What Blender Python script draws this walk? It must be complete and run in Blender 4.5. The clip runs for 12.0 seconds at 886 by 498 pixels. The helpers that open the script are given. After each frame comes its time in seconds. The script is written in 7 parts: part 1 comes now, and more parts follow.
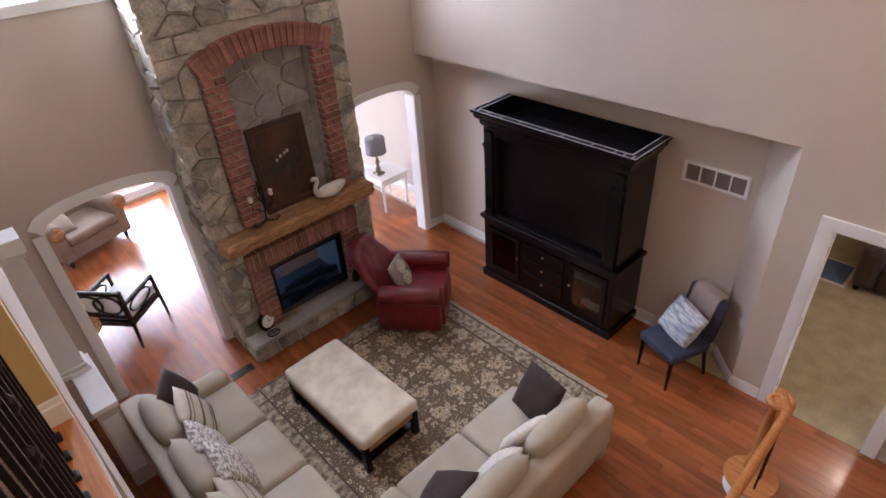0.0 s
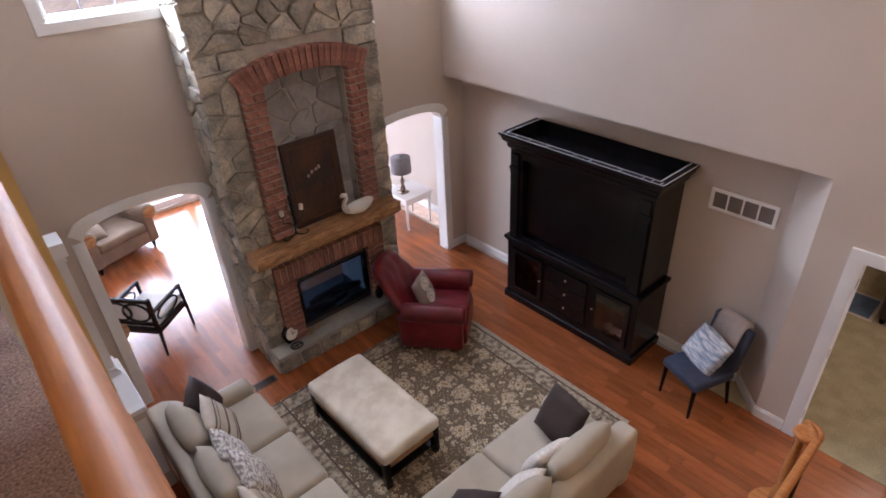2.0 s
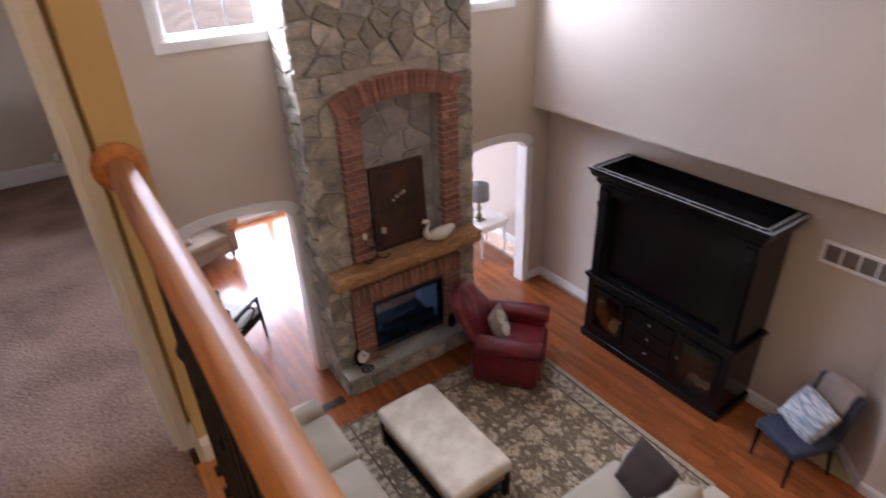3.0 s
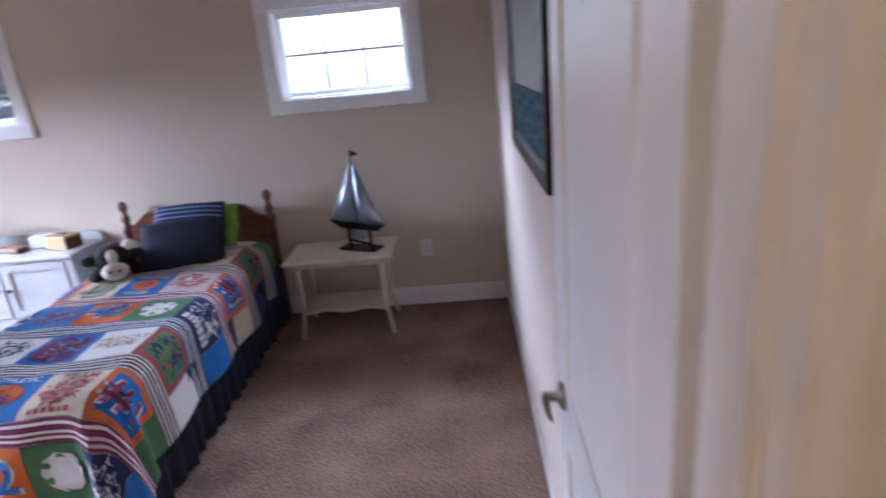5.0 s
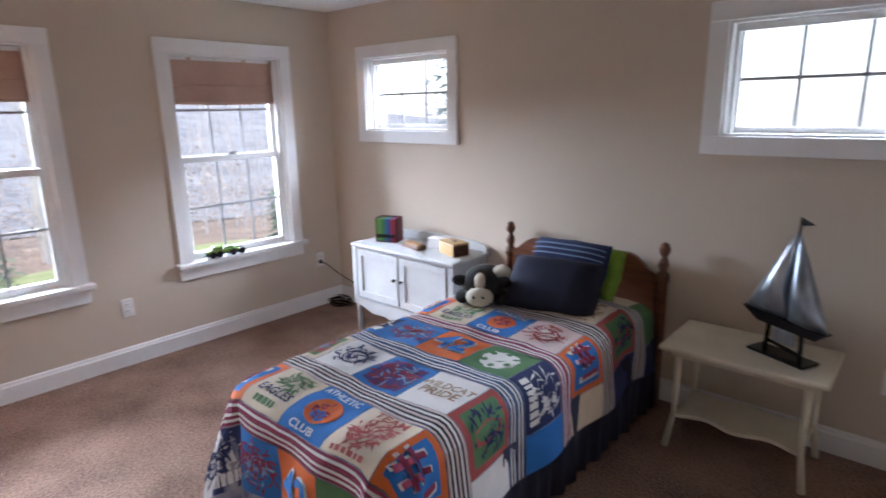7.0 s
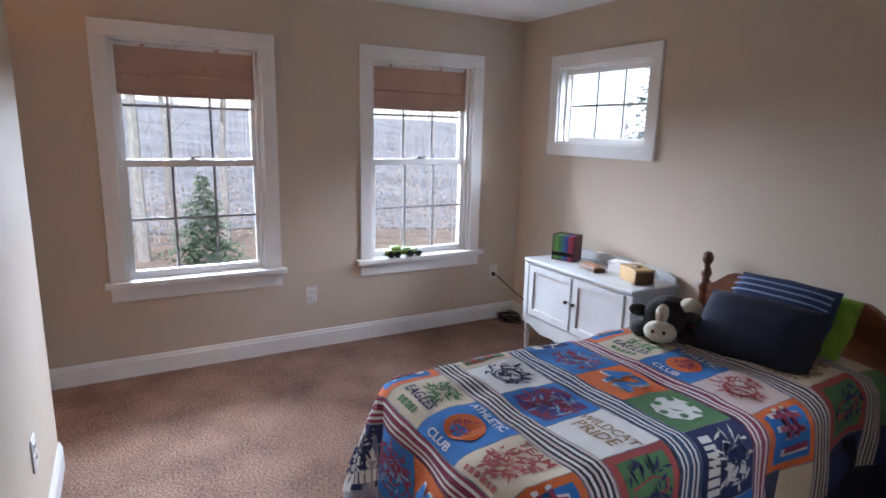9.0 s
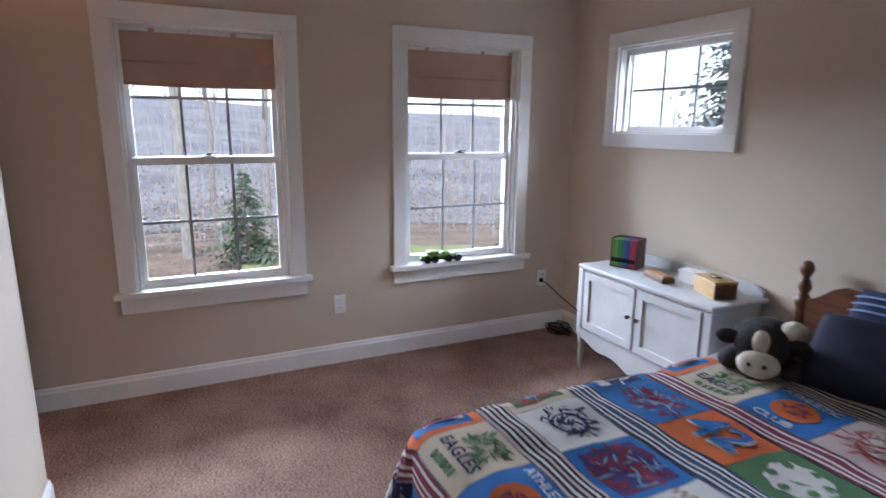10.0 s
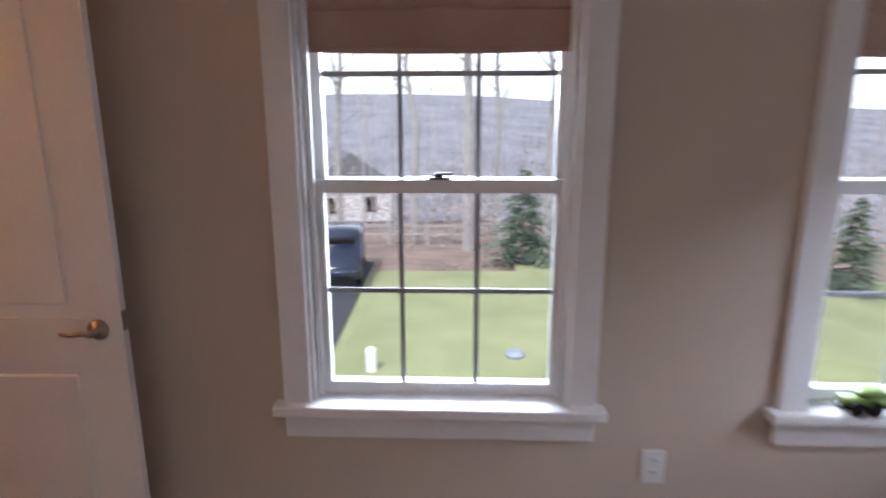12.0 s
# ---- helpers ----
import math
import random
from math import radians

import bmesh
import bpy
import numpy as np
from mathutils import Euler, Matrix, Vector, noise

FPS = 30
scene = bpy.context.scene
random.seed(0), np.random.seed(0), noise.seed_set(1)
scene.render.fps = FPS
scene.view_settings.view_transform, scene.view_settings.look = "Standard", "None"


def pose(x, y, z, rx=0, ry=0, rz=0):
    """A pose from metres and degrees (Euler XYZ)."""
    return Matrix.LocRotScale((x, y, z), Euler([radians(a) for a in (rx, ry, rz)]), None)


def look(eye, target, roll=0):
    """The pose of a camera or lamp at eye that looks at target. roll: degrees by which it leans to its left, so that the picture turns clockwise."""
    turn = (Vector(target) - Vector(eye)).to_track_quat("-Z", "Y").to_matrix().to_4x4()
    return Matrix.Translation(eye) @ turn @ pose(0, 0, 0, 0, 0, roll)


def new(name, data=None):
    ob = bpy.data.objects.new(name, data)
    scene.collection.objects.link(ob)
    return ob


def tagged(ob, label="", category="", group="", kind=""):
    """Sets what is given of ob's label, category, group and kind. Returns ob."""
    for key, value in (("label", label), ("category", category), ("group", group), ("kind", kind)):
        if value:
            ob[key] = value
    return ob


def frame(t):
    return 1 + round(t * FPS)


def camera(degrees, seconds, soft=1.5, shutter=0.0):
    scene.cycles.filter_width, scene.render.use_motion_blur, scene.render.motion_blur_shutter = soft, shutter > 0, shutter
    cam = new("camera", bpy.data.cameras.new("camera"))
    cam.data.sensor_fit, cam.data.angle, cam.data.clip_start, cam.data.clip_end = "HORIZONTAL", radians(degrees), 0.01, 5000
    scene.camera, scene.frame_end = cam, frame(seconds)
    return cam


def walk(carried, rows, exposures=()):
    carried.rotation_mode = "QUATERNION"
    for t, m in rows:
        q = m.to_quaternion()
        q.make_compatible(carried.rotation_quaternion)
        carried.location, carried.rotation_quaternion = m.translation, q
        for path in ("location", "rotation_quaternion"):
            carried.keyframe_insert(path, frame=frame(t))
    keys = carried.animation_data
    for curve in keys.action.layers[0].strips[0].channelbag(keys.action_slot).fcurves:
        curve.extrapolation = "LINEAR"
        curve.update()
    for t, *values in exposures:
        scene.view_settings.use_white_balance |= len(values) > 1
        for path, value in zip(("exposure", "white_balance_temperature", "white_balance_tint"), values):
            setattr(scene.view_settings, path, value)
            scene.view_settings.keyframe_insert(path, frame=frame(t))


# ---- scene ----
cam = camera(75.2, 12.0, 1.7, 0.5)
PATH = [
    (0, (-0.463, 1.289, 1.594), (0.624, 2.526, 0.475), -4.3),
    (0.5, (-0.498, 1.292, 1.609), (0.589, 2.543, 0.503), -4.0),
    (1, (-0.522, 1.297, 1.612), (0.566, 2.56, 0.521), -3.8),
    (1.5, (-0.540, 1.315, 1.615), (0.543, 2.592, 0.54), -3.5),
    (2, (-0.606, 1.326, 1.622), (0.480, 2.624, 0.563), -3.1),
    (2.5, (-0.653, 1.387, 1.629), (0.411, 2.731, 0.599), -2.9),
    (2.7, (-0.677, 1.451, 1.633), (0.36, 2.827, 0.618), -2.6),
    (4.3, (-0.871, 2.656, 1.674), (-0.517, 4.467, 0.902), -3.3),
    (4.5, (-0.888, 2.78, 1.652), (-0.622, 4.624, 0.926), -3.8),
    (4.7, (-0.889, 2.911, 1.637), (-0.753, 4.785, 0.952), -5.0),
    (5, (-0.898, 3.119, 1.633), (-0.998, 5.016, 1.007), -5.4),
    (5.5, (-0.967, 3.393, 1.626), (-1.436, 5.249, 1.049), -5.3),
    (6, (-1.09, 3.579, 1.628), (-1.834, 5.358, 1.096), -3.6),
    (6.5, (-1.142, 3.752, 1.631), (-2.174, 5.388, 1.123), -2.2),
    (7, (-1.132, 3.852, 1.621), (-2.431, 5.297, 1.148), -1.0),
    (7.5, (-1.124, 3.89, 1.608), (-2.594, 5.17, 1.162), -0.5),
    (7.7, (-1.132, 3.893, 1.605), (-2.647, 5.122, 1.166), -0.2),
    (9.3, (-1.284, 4.058, 1.523), (-3.011, 4.982, 1.117), 1.0),
    (9.5, (-1.339, 4.094, 1.52), (-3.077, 4.994, 1.107), 0.6),
    (10, (-1.619, 4.216, 1.509), (-3.385, 5.055, 1.088), 0.5),
    (10.5, (-1.993, 4.369, 1.497), (-3.797, 5.117, 1.068), 0.5),
    (11, (-2.396, 4.489, 1.491), (-4.267, 5.052, 1.064), 0.4),
    (11.5, (-2.851, 4.492, 1.502), (-4.777, 4.819, 1.075), 0.6),
    (12, (-3.353, 4.504, 1.509), (-5.302, 4.431, 1.066), -0.1),
]
EXPOSURES = [(0.0, 0.98, 5950, 23), (2.7, 0.86, 5950, 24), (4.3, 1.2, 5600, 24), (5.1, 0.92, 5400, 25), (5.8, 0.85, 5750, 20), (7.0, 0.78, 5920, 17), (9.5, 0.38, 5900, 16), (10.5, 0.22, 5700, 16), (12.0, 0.2, 5950, 20)]
walk(cam, [(t, look(eye, target, roll)) for t, eye, target, roll in PATH], EXPOSURES)

# ---- world, sun, lamps ----
world = bpy.data.worlds.new("overcast_sky")
scene.world = world
world.use_nodes = True
wn, wl = world.node_tree.nodes, world.node_tree.links
sky = wn.new("ShaderNodeTexSky")
sky.sky_type, sky.sun_disc = "NISHITA", False
sky.sun_elevation, sky.sun_rotation = radians(52), radians(112)
sky.air_density, sky.dust_density, sky.ozone_density = 1.0, 0.6, 3.0
cloud = wn.new("ShaderNodeHueSaturation")
cloud.inputs["Saturation"].default_value, cloud.inputs["Value"].default_value = 0.30, 1.75
wl.new(sky.outputs[0], cloud.inputs["Color"])
wl.new(cloud.outputs[0], wn["Background"].inputs[0])
wn["Background"].inputs[1].default_value = 0.15

sun = new("sun", bpy.data.lights.new("sun", "SUN"))
sun.data.energy, sun.data.angle, sun.data.color = 3.0, radians(8), (1.0, 0.94, 0.86)
sun.matrix_world = look((25, -10, 35), (0, 0, 0))


def window_light(name, eye, target, width, height, watts, colour):
    """Sky light that falls in through an opening."""
    lamp = new(name, bpy.data.lights.new(name, "AREA"))
    lamp.data.shape, lamp.data.size, lamp.data.size_y = "RECTANGLE", width, height
    lamp.data.energy, lamp.data.color = watts, colour
    lamp.matrix_world = look(eye, target)
    return lamp


def bulb(name, place, watts, colour, radius=0.1):
    lamp = new(name, bpy.data.lights.new(name, "POINT"))
    lamp.data.energy, lamp.data.color, lamp.data.shadow_soft_size = watts, colour, radius
    lamp.location = place
    return lamp


DAY = (0.80, 0.90, 1.0)
WARM = (1.0, 0.80, 0.58)
window_light("clerestory_light", (0.63, 7.3, 1.5), (0.9, 3.0, -0.6), 0.9, 1.2, 112, DAY)
window_light("clerestory_light", (3.45, 7.3, 1.5), (3.5, 3.0, -0.4), 0.9, 1.2, 112, DAY)
window_light("sunroom_light", (1.4, 11.95, -1.75), (1.4, 8.0, -2.2), 3.5, 2.3, 340, DAY)
for wy in (4.425, 6.0):
    window_light("bedroom_sky_light", (-8.4, wy, 2.6), (-5.1, wy, 1.2), 1.9, 2.2, 620, DAY)
for wx in (-4.20, -1.61):
    window_light("bedroom_sky_light", (wx, 9.6, 3.9), (wx, 6.9, 1.75), 2.2, 1.8, 660, DAY)
bulb("hall_bulb", (-1.9, 2.2, 2.25), 12, (1.0, 0.76, 0.48))
bulb("recess_bulb", (-4.6, 2.0, 2.1), 14, (1.0, 0.52, 0.22))
# unseen fill, added to brighten the den carpet
bulb("den_fill", (6.0, 1.2, -0.75), 15, WARM)
bulb("stair_bulb", (2.8, 0.3, 2.0), 42, (1.0, 0.73, 0.46))

# ---- materials ----
MATS = {}


def mat(name, a, b=None, scale=6.0, rough=0.6, bump=0.1, grain=120.0, metal=0.0, stretch=(1, 1, 1), spread=0.0, coat=0.0, fine=0.35, detail=4.0, joined=False):
    """A surface with two scales of variation: wide patches from a to b, and a fine grain that also gives relief.
    spread: how far single pieces differ in brightness."""
    if name in MATS:
        return MATS[name]
    m = bpy.data.materials.new(name)
    m.use_nodes = True
    n, l = m.node_tree.nodes, m.node_tree.links
    p = n["Principled BSDF"]
    b = b or tuple(c * 0.82 for c in a)
    tex, mp = n.new("ShaderNodeTexCoord"), n.new("ShaderNodeMapping")
    mp.inputs["Scale"].default_value = stretch
    l.new(tex.outputs["Object"], mp.inputs[0])
    wide, fin = n.new("ShaderNodeTexNoise"), n.new("ShaderNodeTexNoise")
    wide.inputs["Scale"].default_value, wide.inputs["Detail"].default_value = scale, detail
    fin.inputs["Scale"].default_value, fin.inputs["Detail"].default_value = grain, 3
    l.new(mp.outputs[0], wide.inputs["Vector"])
    l.new(mp.outputs[0], fin.inputs["Vector"])
    both = n.new("ShaderNodeMath")
    both.operation = "MULTIPLY_ADD"
    both.inputs[1].default_value = fine
    l.new(fin.outputs[0], both.inputs[0])
    l.new(wide.outputs[0], both.inputs[2])
    ramp = n.new("ShaderNodeValToRGB")
    ramp.color_ramp.elements[0].color, ramp.color_ramp.elements[1].color = (*a, 1), (*b, 1)
    ramp.color_ramp.elements[0].position, ramp.color_ramp.elements[1].position = 0.39, 0.61
    level = n.new("ShaderNodeMath")
    level.operation = "MULTIPLY"
    level.inputs[1].default_value = 1 / (1 + fine)
    l.new(both.outputs[0], level.inputs[0])
    l.new(level.outputs[0], ramp.inputs[0])
    out = ramp.outputs[0]
    if spread:
        info, hsv, rng = n.new("ShaderNodeNewGeometry" if joined else "ShaderNodeObjectInfo"), n.new("ShaderNodeHueSaturation"), n.new("ShaderNodeMapRange")
        rng.inputs["To Min"].default_value, rng.inputs["To Max"].default_value = 1 - spread, 1 + spread
        l.new(info.outputs["Random Per Island" if joined else "Random"], rng.inputs[0])
        l.new(rng.outputs[0], hsv.inputs["Value"])
        l.new(out, hsv.inputs["Color"])
        out = hsv.outputs[0]
    l.new(out, p.inputs["Base Color"])
    if bump:
        bp = n.new("ShaderNodeBump")
        bp.inputs["Strength"].default_value, bp.inputs["Distance"].default_value = bump, 0.01
        l.new(both.outputs[0], bp.inputs["Height"])
        l.new(bp.outputs[0], p.inputs["Normal"])
    p.inputs["Roughness"].default_value, p.inputs["Metallic"].default_value = rough, metal
    p.inputs["Coat Weight"].default_value = coat
    p.inputs["Coat Roughness"].default_value = 0.15
    MATS[name] = m
    return m


def plain(name, colour, rough=0.5, metal=0.0):
    return mat(name, colour, tuple(c * 0.9 for c in colour), 9, rough, 0.04, 150, metal)


WALL = mat("wall_paint", (0.565, 0.48, 0.405), (0.535, 0.455, 0.38), 1.2, 0.75, 0.12, 260, fine=0.25)
ROOM = mat("bedroom_wall_paint", (0.575, 0.485, 0.385), (0.545, 0.46, 0.365), 1.2, 0.75, 0.12, 260, fine=0.25)
HALL = mat("hall_paint", (0.58, 0.43, 0.20), (0.54, 0.40, 0.185), 1.2, 0.7, 0.12, 260, fine=0.25)
WHITE = mat("white_trim_paint", (0.80, 0.79, 0.77), (0.74, 0.73, 0.71), 3, 0.35, 0.05, 90)
CEIL = mat("ceiling_paint", (0.78, 0.77, 0.75), (0.74, 0.73, 0.71), 2, 0.85, 0.2, 200)
CARPET = mat("bedroom_carpet", (0.385, 0.245, 0.178), (0.14, 0.078, 0.055), 3.0, 0.97, 0.9, 85, fine=1.5, detail=9)
TAN_CARPET = mat("den_carpet", (0.42, 0.35, 0.20), (0.29, 0.235, 0.13), 6.0, 0.95, 0.9, 70, fine=1.2)
PLANK = mat("cherry_plank", (0.33, 0.100, 0.029), (0.25, 0.070, 0.019), 3, 0.26, 0.02, 26, stretch=(5, 0.8, 5), spread=0.22, coat=0.35)
PLANK_FAR = mat("cherry_plank_field", (0.33, 0.100, 0.029), (0.25, 0.070, 0.019), 3, 0.26, 0.02, 26, stretch=(5, 0.8, 5), spread=0.22, coat=0.35, joined=True)
OAK = mat("oak_rail", (0.50, 0.20, 0.05), (0.36, 0.13, 0.03), 8, 0.6, 0.06, 70, stretch=(7, 0.6, 7))
STONE = mat("field_stone", (0.47, 0.41, 0.31), (0.21, 0.205, 0.18), 7, 0.85, 1.0, 38, spread=0.34, fine=0.6, detail=7)
MORTAR = mat("mortar", (0.46, 0.41, 0.34), (0.35, 0.31, 0.26), 10, 0.95, 0.8, 60)
BRICK = mat("red_brick", (0.36, 0.16, 0.11), (0.17, 0.075, 0.058), 13, 0.9, 0.8, 80, spread=0.28, fine=0.6)
BLACK = mat("black_lacquer", (0.004, 0.004, 0.005), (0.009, 0.0075, 0.008), 4, 0.24, 0.05, 90)
BLACK.node_tree.nodes["Principled BSDF"].inputs["Specular IOR Level"].default_value = 0.32
IRON = mat("black_iron", (0.015, 0.014, 0.016), (0.03, 0.028, 0.028), 30, 0.4, 0.15, 160, metal=0.6)
SOFA = mat("beige_linen", (0.46, 0.40, 0.31), (0.385, 0.33, 0.25), 3, 0.9, 0.35, 420, fine=0.5)
CREAM = mat("cream_hide", (0.74, 0.66, 0.53), (0.56, 0.48, 0.36), 5, 0.9, 0.5, 120, fine=0.4)
LEATHER = mat("oxblood_leather", (0.17, 0.012, 0.018), (0.095, 0.006, 0.010), 6, 0.33, 0.25, 160)
NAVY = mat("navy_fabric", (0.022, 0.028, 0.05), (0.035, 0.042, 0.07), 5, 0.8, 0.25, 330)
RUG = mat("rug_ground", (0.16, 0.12, 0.085), (0.11, 0.082, 0.058), 8, 0.95, 0.5, 200, fine=0.5)


def glass_mat(name="window_glass", tint=(0.96, 0.98, 0.97)):
    m = bpy.data.materials.new(name)
    m.use_nodes = True
    n, l = m.node_tree.nodes, m.node_tree.links
    n.remove(n["Principled BSDF"])
    clear, gloss, mix, fres = n.new("ShaderNodeBsdfTransparent"), n.new("ShaderNodeBsdfGlossy"), n.new("ShaderNodeMixShader"), n.new("ShaderNodeFresnel")
    clear.inputs[0].default_value = (*tint, 1)
    gloss.inputs["Roughness"].default_value = 0.02
    fres.inputs[0].default_value = 1.3
    l.new(fres.outputs[0], mix.inputs[0])
    l.new(clear.outputs[0], mix.inputs[1])
    l.new(gloss.outputs[0], mix.inputs[2])
    l.new(mix.outputs[0], n["Material Output"].inputs[0])
    return m


GLASS = glass_mat()

# ---- mesh helpers ----


def box(bm, x0, x1, y0, y1, z0, z1, bevel=0.0, seg=2):
    r = bmesh.ops.create_cube(bm, size=1)
    bmesh.ops.transform(bm, matrix=Matrix.Translation(((x0 + x1) / 2, (y0 + y1) / 2, (z0 + z1) / 2)) @ Matrix.Diagonal((x1 - x0, y1 - y0, z1 - z0, 1)), verts=r["verts"])
    if bevel:
        edges = list({e for v in r["verts"] for e in v.link_edges})
        bmesh.ops.bevel(bm, geom=edges, offset=bevel, segments=seg, affect="EDGES", profile=0.5)
    return bm


def boxes(*rows, bevel=0.0):
    bm = bmesh.new()
    for row in rows:
        box(bm, *row, bevel=bevel)
    return bm


def lathe(profile, seg=20, bm=None, at=(0, 0, 0), turn=None):
    """A turned shape from (radius, height) pairs round z."""
    bm = bm or bmesh.new()
    rings, m = [], Matrix.Translation(at) @ (turn or Matrix.Identity(4))
    for r, z in profile:
        rings.append([bm.verts.new(m @ Vector((r * math.cos(2 * math.pi * k / seg), r * math.sin(2 * math.pi * k / seg), z))) for k in range(seg)])
    for a, b in zip(rings, rings[1:]):
        for k in range(seg):
            bm.faces.new((a[k], a[(k + 1) % seg], b[(k + 1) % seg], b[k]))
    bm.faces.new(rings[0][::-1])
    bm.faces.new(rings[-1])
    return bm


def extrude(outline, depth, bm=None, m=None):
    """A flat outline (x, y), thickened along z from 0 to depth, and then placed by m."""
    bm = bm or bmesh.new()
    m = m or Matrix.Identity(4)
    lo = [bm.verts.new(m @ Vector((x, y, 0))) for x, y in outline]
    hi = [bm.verts.new(m @ Vector((x, y, depth))) for x, y in outline]
    bm.faces.new(lo[::-1])
    bm.faces.new(hi)
    for k in range(len(lo)):
        bm.faces.new((lo[k], lo[(k + 1) % len(lo)], hi[(k + 1) % len(lo)], hi[k]))
    return bm


def tube(points, radius, seg=8, bm=None, radii=None):
    """A round bar through points."""
    bm = bm or bmesh.new()
    pts = [Vector(p) for p in points]
    rings = []
    for k, p in enumerate(pts):
        d = (pts[min(k + 1, len(pts) - 1)] - pts[max(k - 1, 0)]).normalized()
        a = d.orthogonal().normalized() if not rings else (ref - ref.dot(d) * d).normalized()
        ref, b = a, d.cross(a)
        r = radii[k] if radii else radius
        rings.append([bm.verts.new(p + r * (math.cos(2 * math.pi * j / seg) * a + math.sin(2 * math.pi * j / seg) * b)) for j in range(seg)])
    for a, b in zip(rings, rings[1:]):
        for j in range(seg):
            bm.faces.new((a[j], a[(j + 1) % seg], b[(j + 1) % seg], b[j]))
    bm.faces.new(rings[0][::-1])
    bm.faces.new(rings[-1])
    return bm


def cushion(w, d, h, puff=0.5, n=10, bm=None, m=None, seed=0):
    """A soft block w by d by h round the origin: full in the middle, thin and rounded at the rim."""
    bm = bm or bmesh.new()
    m = m or Matrix.Identity(4)
    grid = {}
    for side in (1, -1):
        for i in range(n + 1):
            for j in range(n + 1):
                u, v = 2 * i / n - 1, 2 * j / n - 1
                rim = i in (0, n) or j in (0, n)
                if rim and side < 0:
                    grid[side, i, j] = grid[1, i, j]
                    continue
                body = (max(0, 1 - abs(u) ** 3.5) * max(0, 1 - abs(v) ** 3.5)) ** puff
                pinch = 1 - 0.05 * (abs(u) * abs(v)) ** 0.5
                wave = 0.05 * h * noise.noise(Vector((3 * u + seed, 3 * v, side)))
                grid[side, i, j] = bm.verts.new(m @ Vector((u * w / 2 * pinch, v * d / 2 * pinch, side * (h / 2 * body) + wave * body)))
        for i in range(n):
            for j in range(n):
                f = [grid[side, i, j], grid[side, i + 1, j], grid[side, i + 1, j + 1], grid[side, i, j + 1]]
                bm.faces.new(f if side > 0 else f[::-1])
    return bm


def finish(name, bm, material, smooth=False):
    bmesh.ops.recalc_face_normals(bm, faces=bm.faces)
    me = bpy.data.meshes.new(name)
    bm.to_mesh(me)
    bm.free()
    me.materials.append(material)
    if smooth:
        for p in me.polygons:
            p.use_smooth = True
    return me


def part(name, bm, material, parent, label="", smooth=False):
    """One mesh under a thing or under a part."""
    ob = new(name, finish(name, bm, material, smooth))
    ob.parent = parent
    if label:
        tagged(ob, label)
    return ob


HOME = Vector((0, 0, 0))      # where the numbers of the space being built start


def thing(name, label, category, at=(0, 0, 0), turn=0.0, group=""):
    """The base of a thing whose parts are its children."""
    ob = new(name)
    ob.matrix_world = Matrix.Translation(HOME) @ pose(*at, 0, 0, turn)
    ob.empty_display_size = 0.1
    return tagged(ob, label, category, group)


def solid(name, bm, material, label, category, at=(0, 0, 0), turn=0.0, group="", smooth=False):
    """A thing that is one mesh."""
    ob = new(name, finish(name, bm, material, smooth))
    ob.matrix_world = Matrix.Translation(HOME) @ pose(*at, 0, 0, turn)
    return tagged(ob, label, category, group)


def structure(name, bm, material, label="", smooth=False):
    ob = new(name, finish(name, bm, material, smooth))
    ob.location = HOME
    return tagged(ob, label or name.replace("_", " "), "", "", "structure")


def slab(axis, at0, at1, a0, a1, z0, z1, holes=()):
    """A wall of real thickness from at0 to at1 along its axis, a0 to a1 along the other, with openings (a, a, z, z) right through it."""
    us = sorted({a0, a1, *[v for h in holes for v in h[:2]]})
    zs = sorted({z0, z1, *[v for h in holes for v in h[2:]]})
    us, zs = [u for u in us if a0 <= u <= a1], [z for z in zs if z0 <= z <= z1]

    def full(i, k):
        if not (0 <= i < len(us) - 1 and 0 <= k < len(zs) - 1):
            return False
        u, z = (us[i] + us[i + 1]) / 2, (zs[k] + zs[k + 1]) / 2
        return not any(h[0] < u < h[1] and h[2] < z < h[3] for h in holes)

    bm, seen = bmesh.new(), {}

    def v(d, u, z):
        key = (d, u, z)
        if key not in seen:
            seen[key] = bm.verts.new((d, u, z) if axis == "x" else (u, d, z))
        return seen[key]

    for i in range(len(us) - 1):
        for k in range(len(zs) - 1):
            if not full(i, k):
                continue
            u, w, z, y = us[i], us[i + 1], zs[k], zs[k + 1]
            for d in (at0, at1):
                bm.faces.new((v(d, u, z), v(d, w, z), v(d, w, y), v(d, u, y)))
            for near, ends in ((full(i - 1, k), ((u, z), (u, y))), (full(i + 1, k), ((w, z), (w, y))), (full(i, k - 1), ((u, z), (w, z))), (full(i, k + 1), ((u, y), (w, y)))):
                if not near:
                    (p, q), (r, s) = ends
                    bm.faces.new((v(at0, p, q), v(at0, r, s), v(at1, r, s), v(at1, p, q)))
    return bm


# ---- the house ----
LOW = -3.05      # family room floor
TOP = 2.38       # bedroom ceiling
BW, BE, BN = -5.10, -0.684, 6.535   # bedroom walls
LN, LE, LW = 6.99, 4.612, -0.55               # family room walls
HIGH = 3.0       # family room ceiling

W1, W2 = (3.66, 4.49, 0.60, 2.01), (5.235, 6.065, 0.60, 2.01)
W3, W4 = (-4.65, -3.815, 1.47, 2.0), (-2.055, -1.225, 1.47, 2.0)

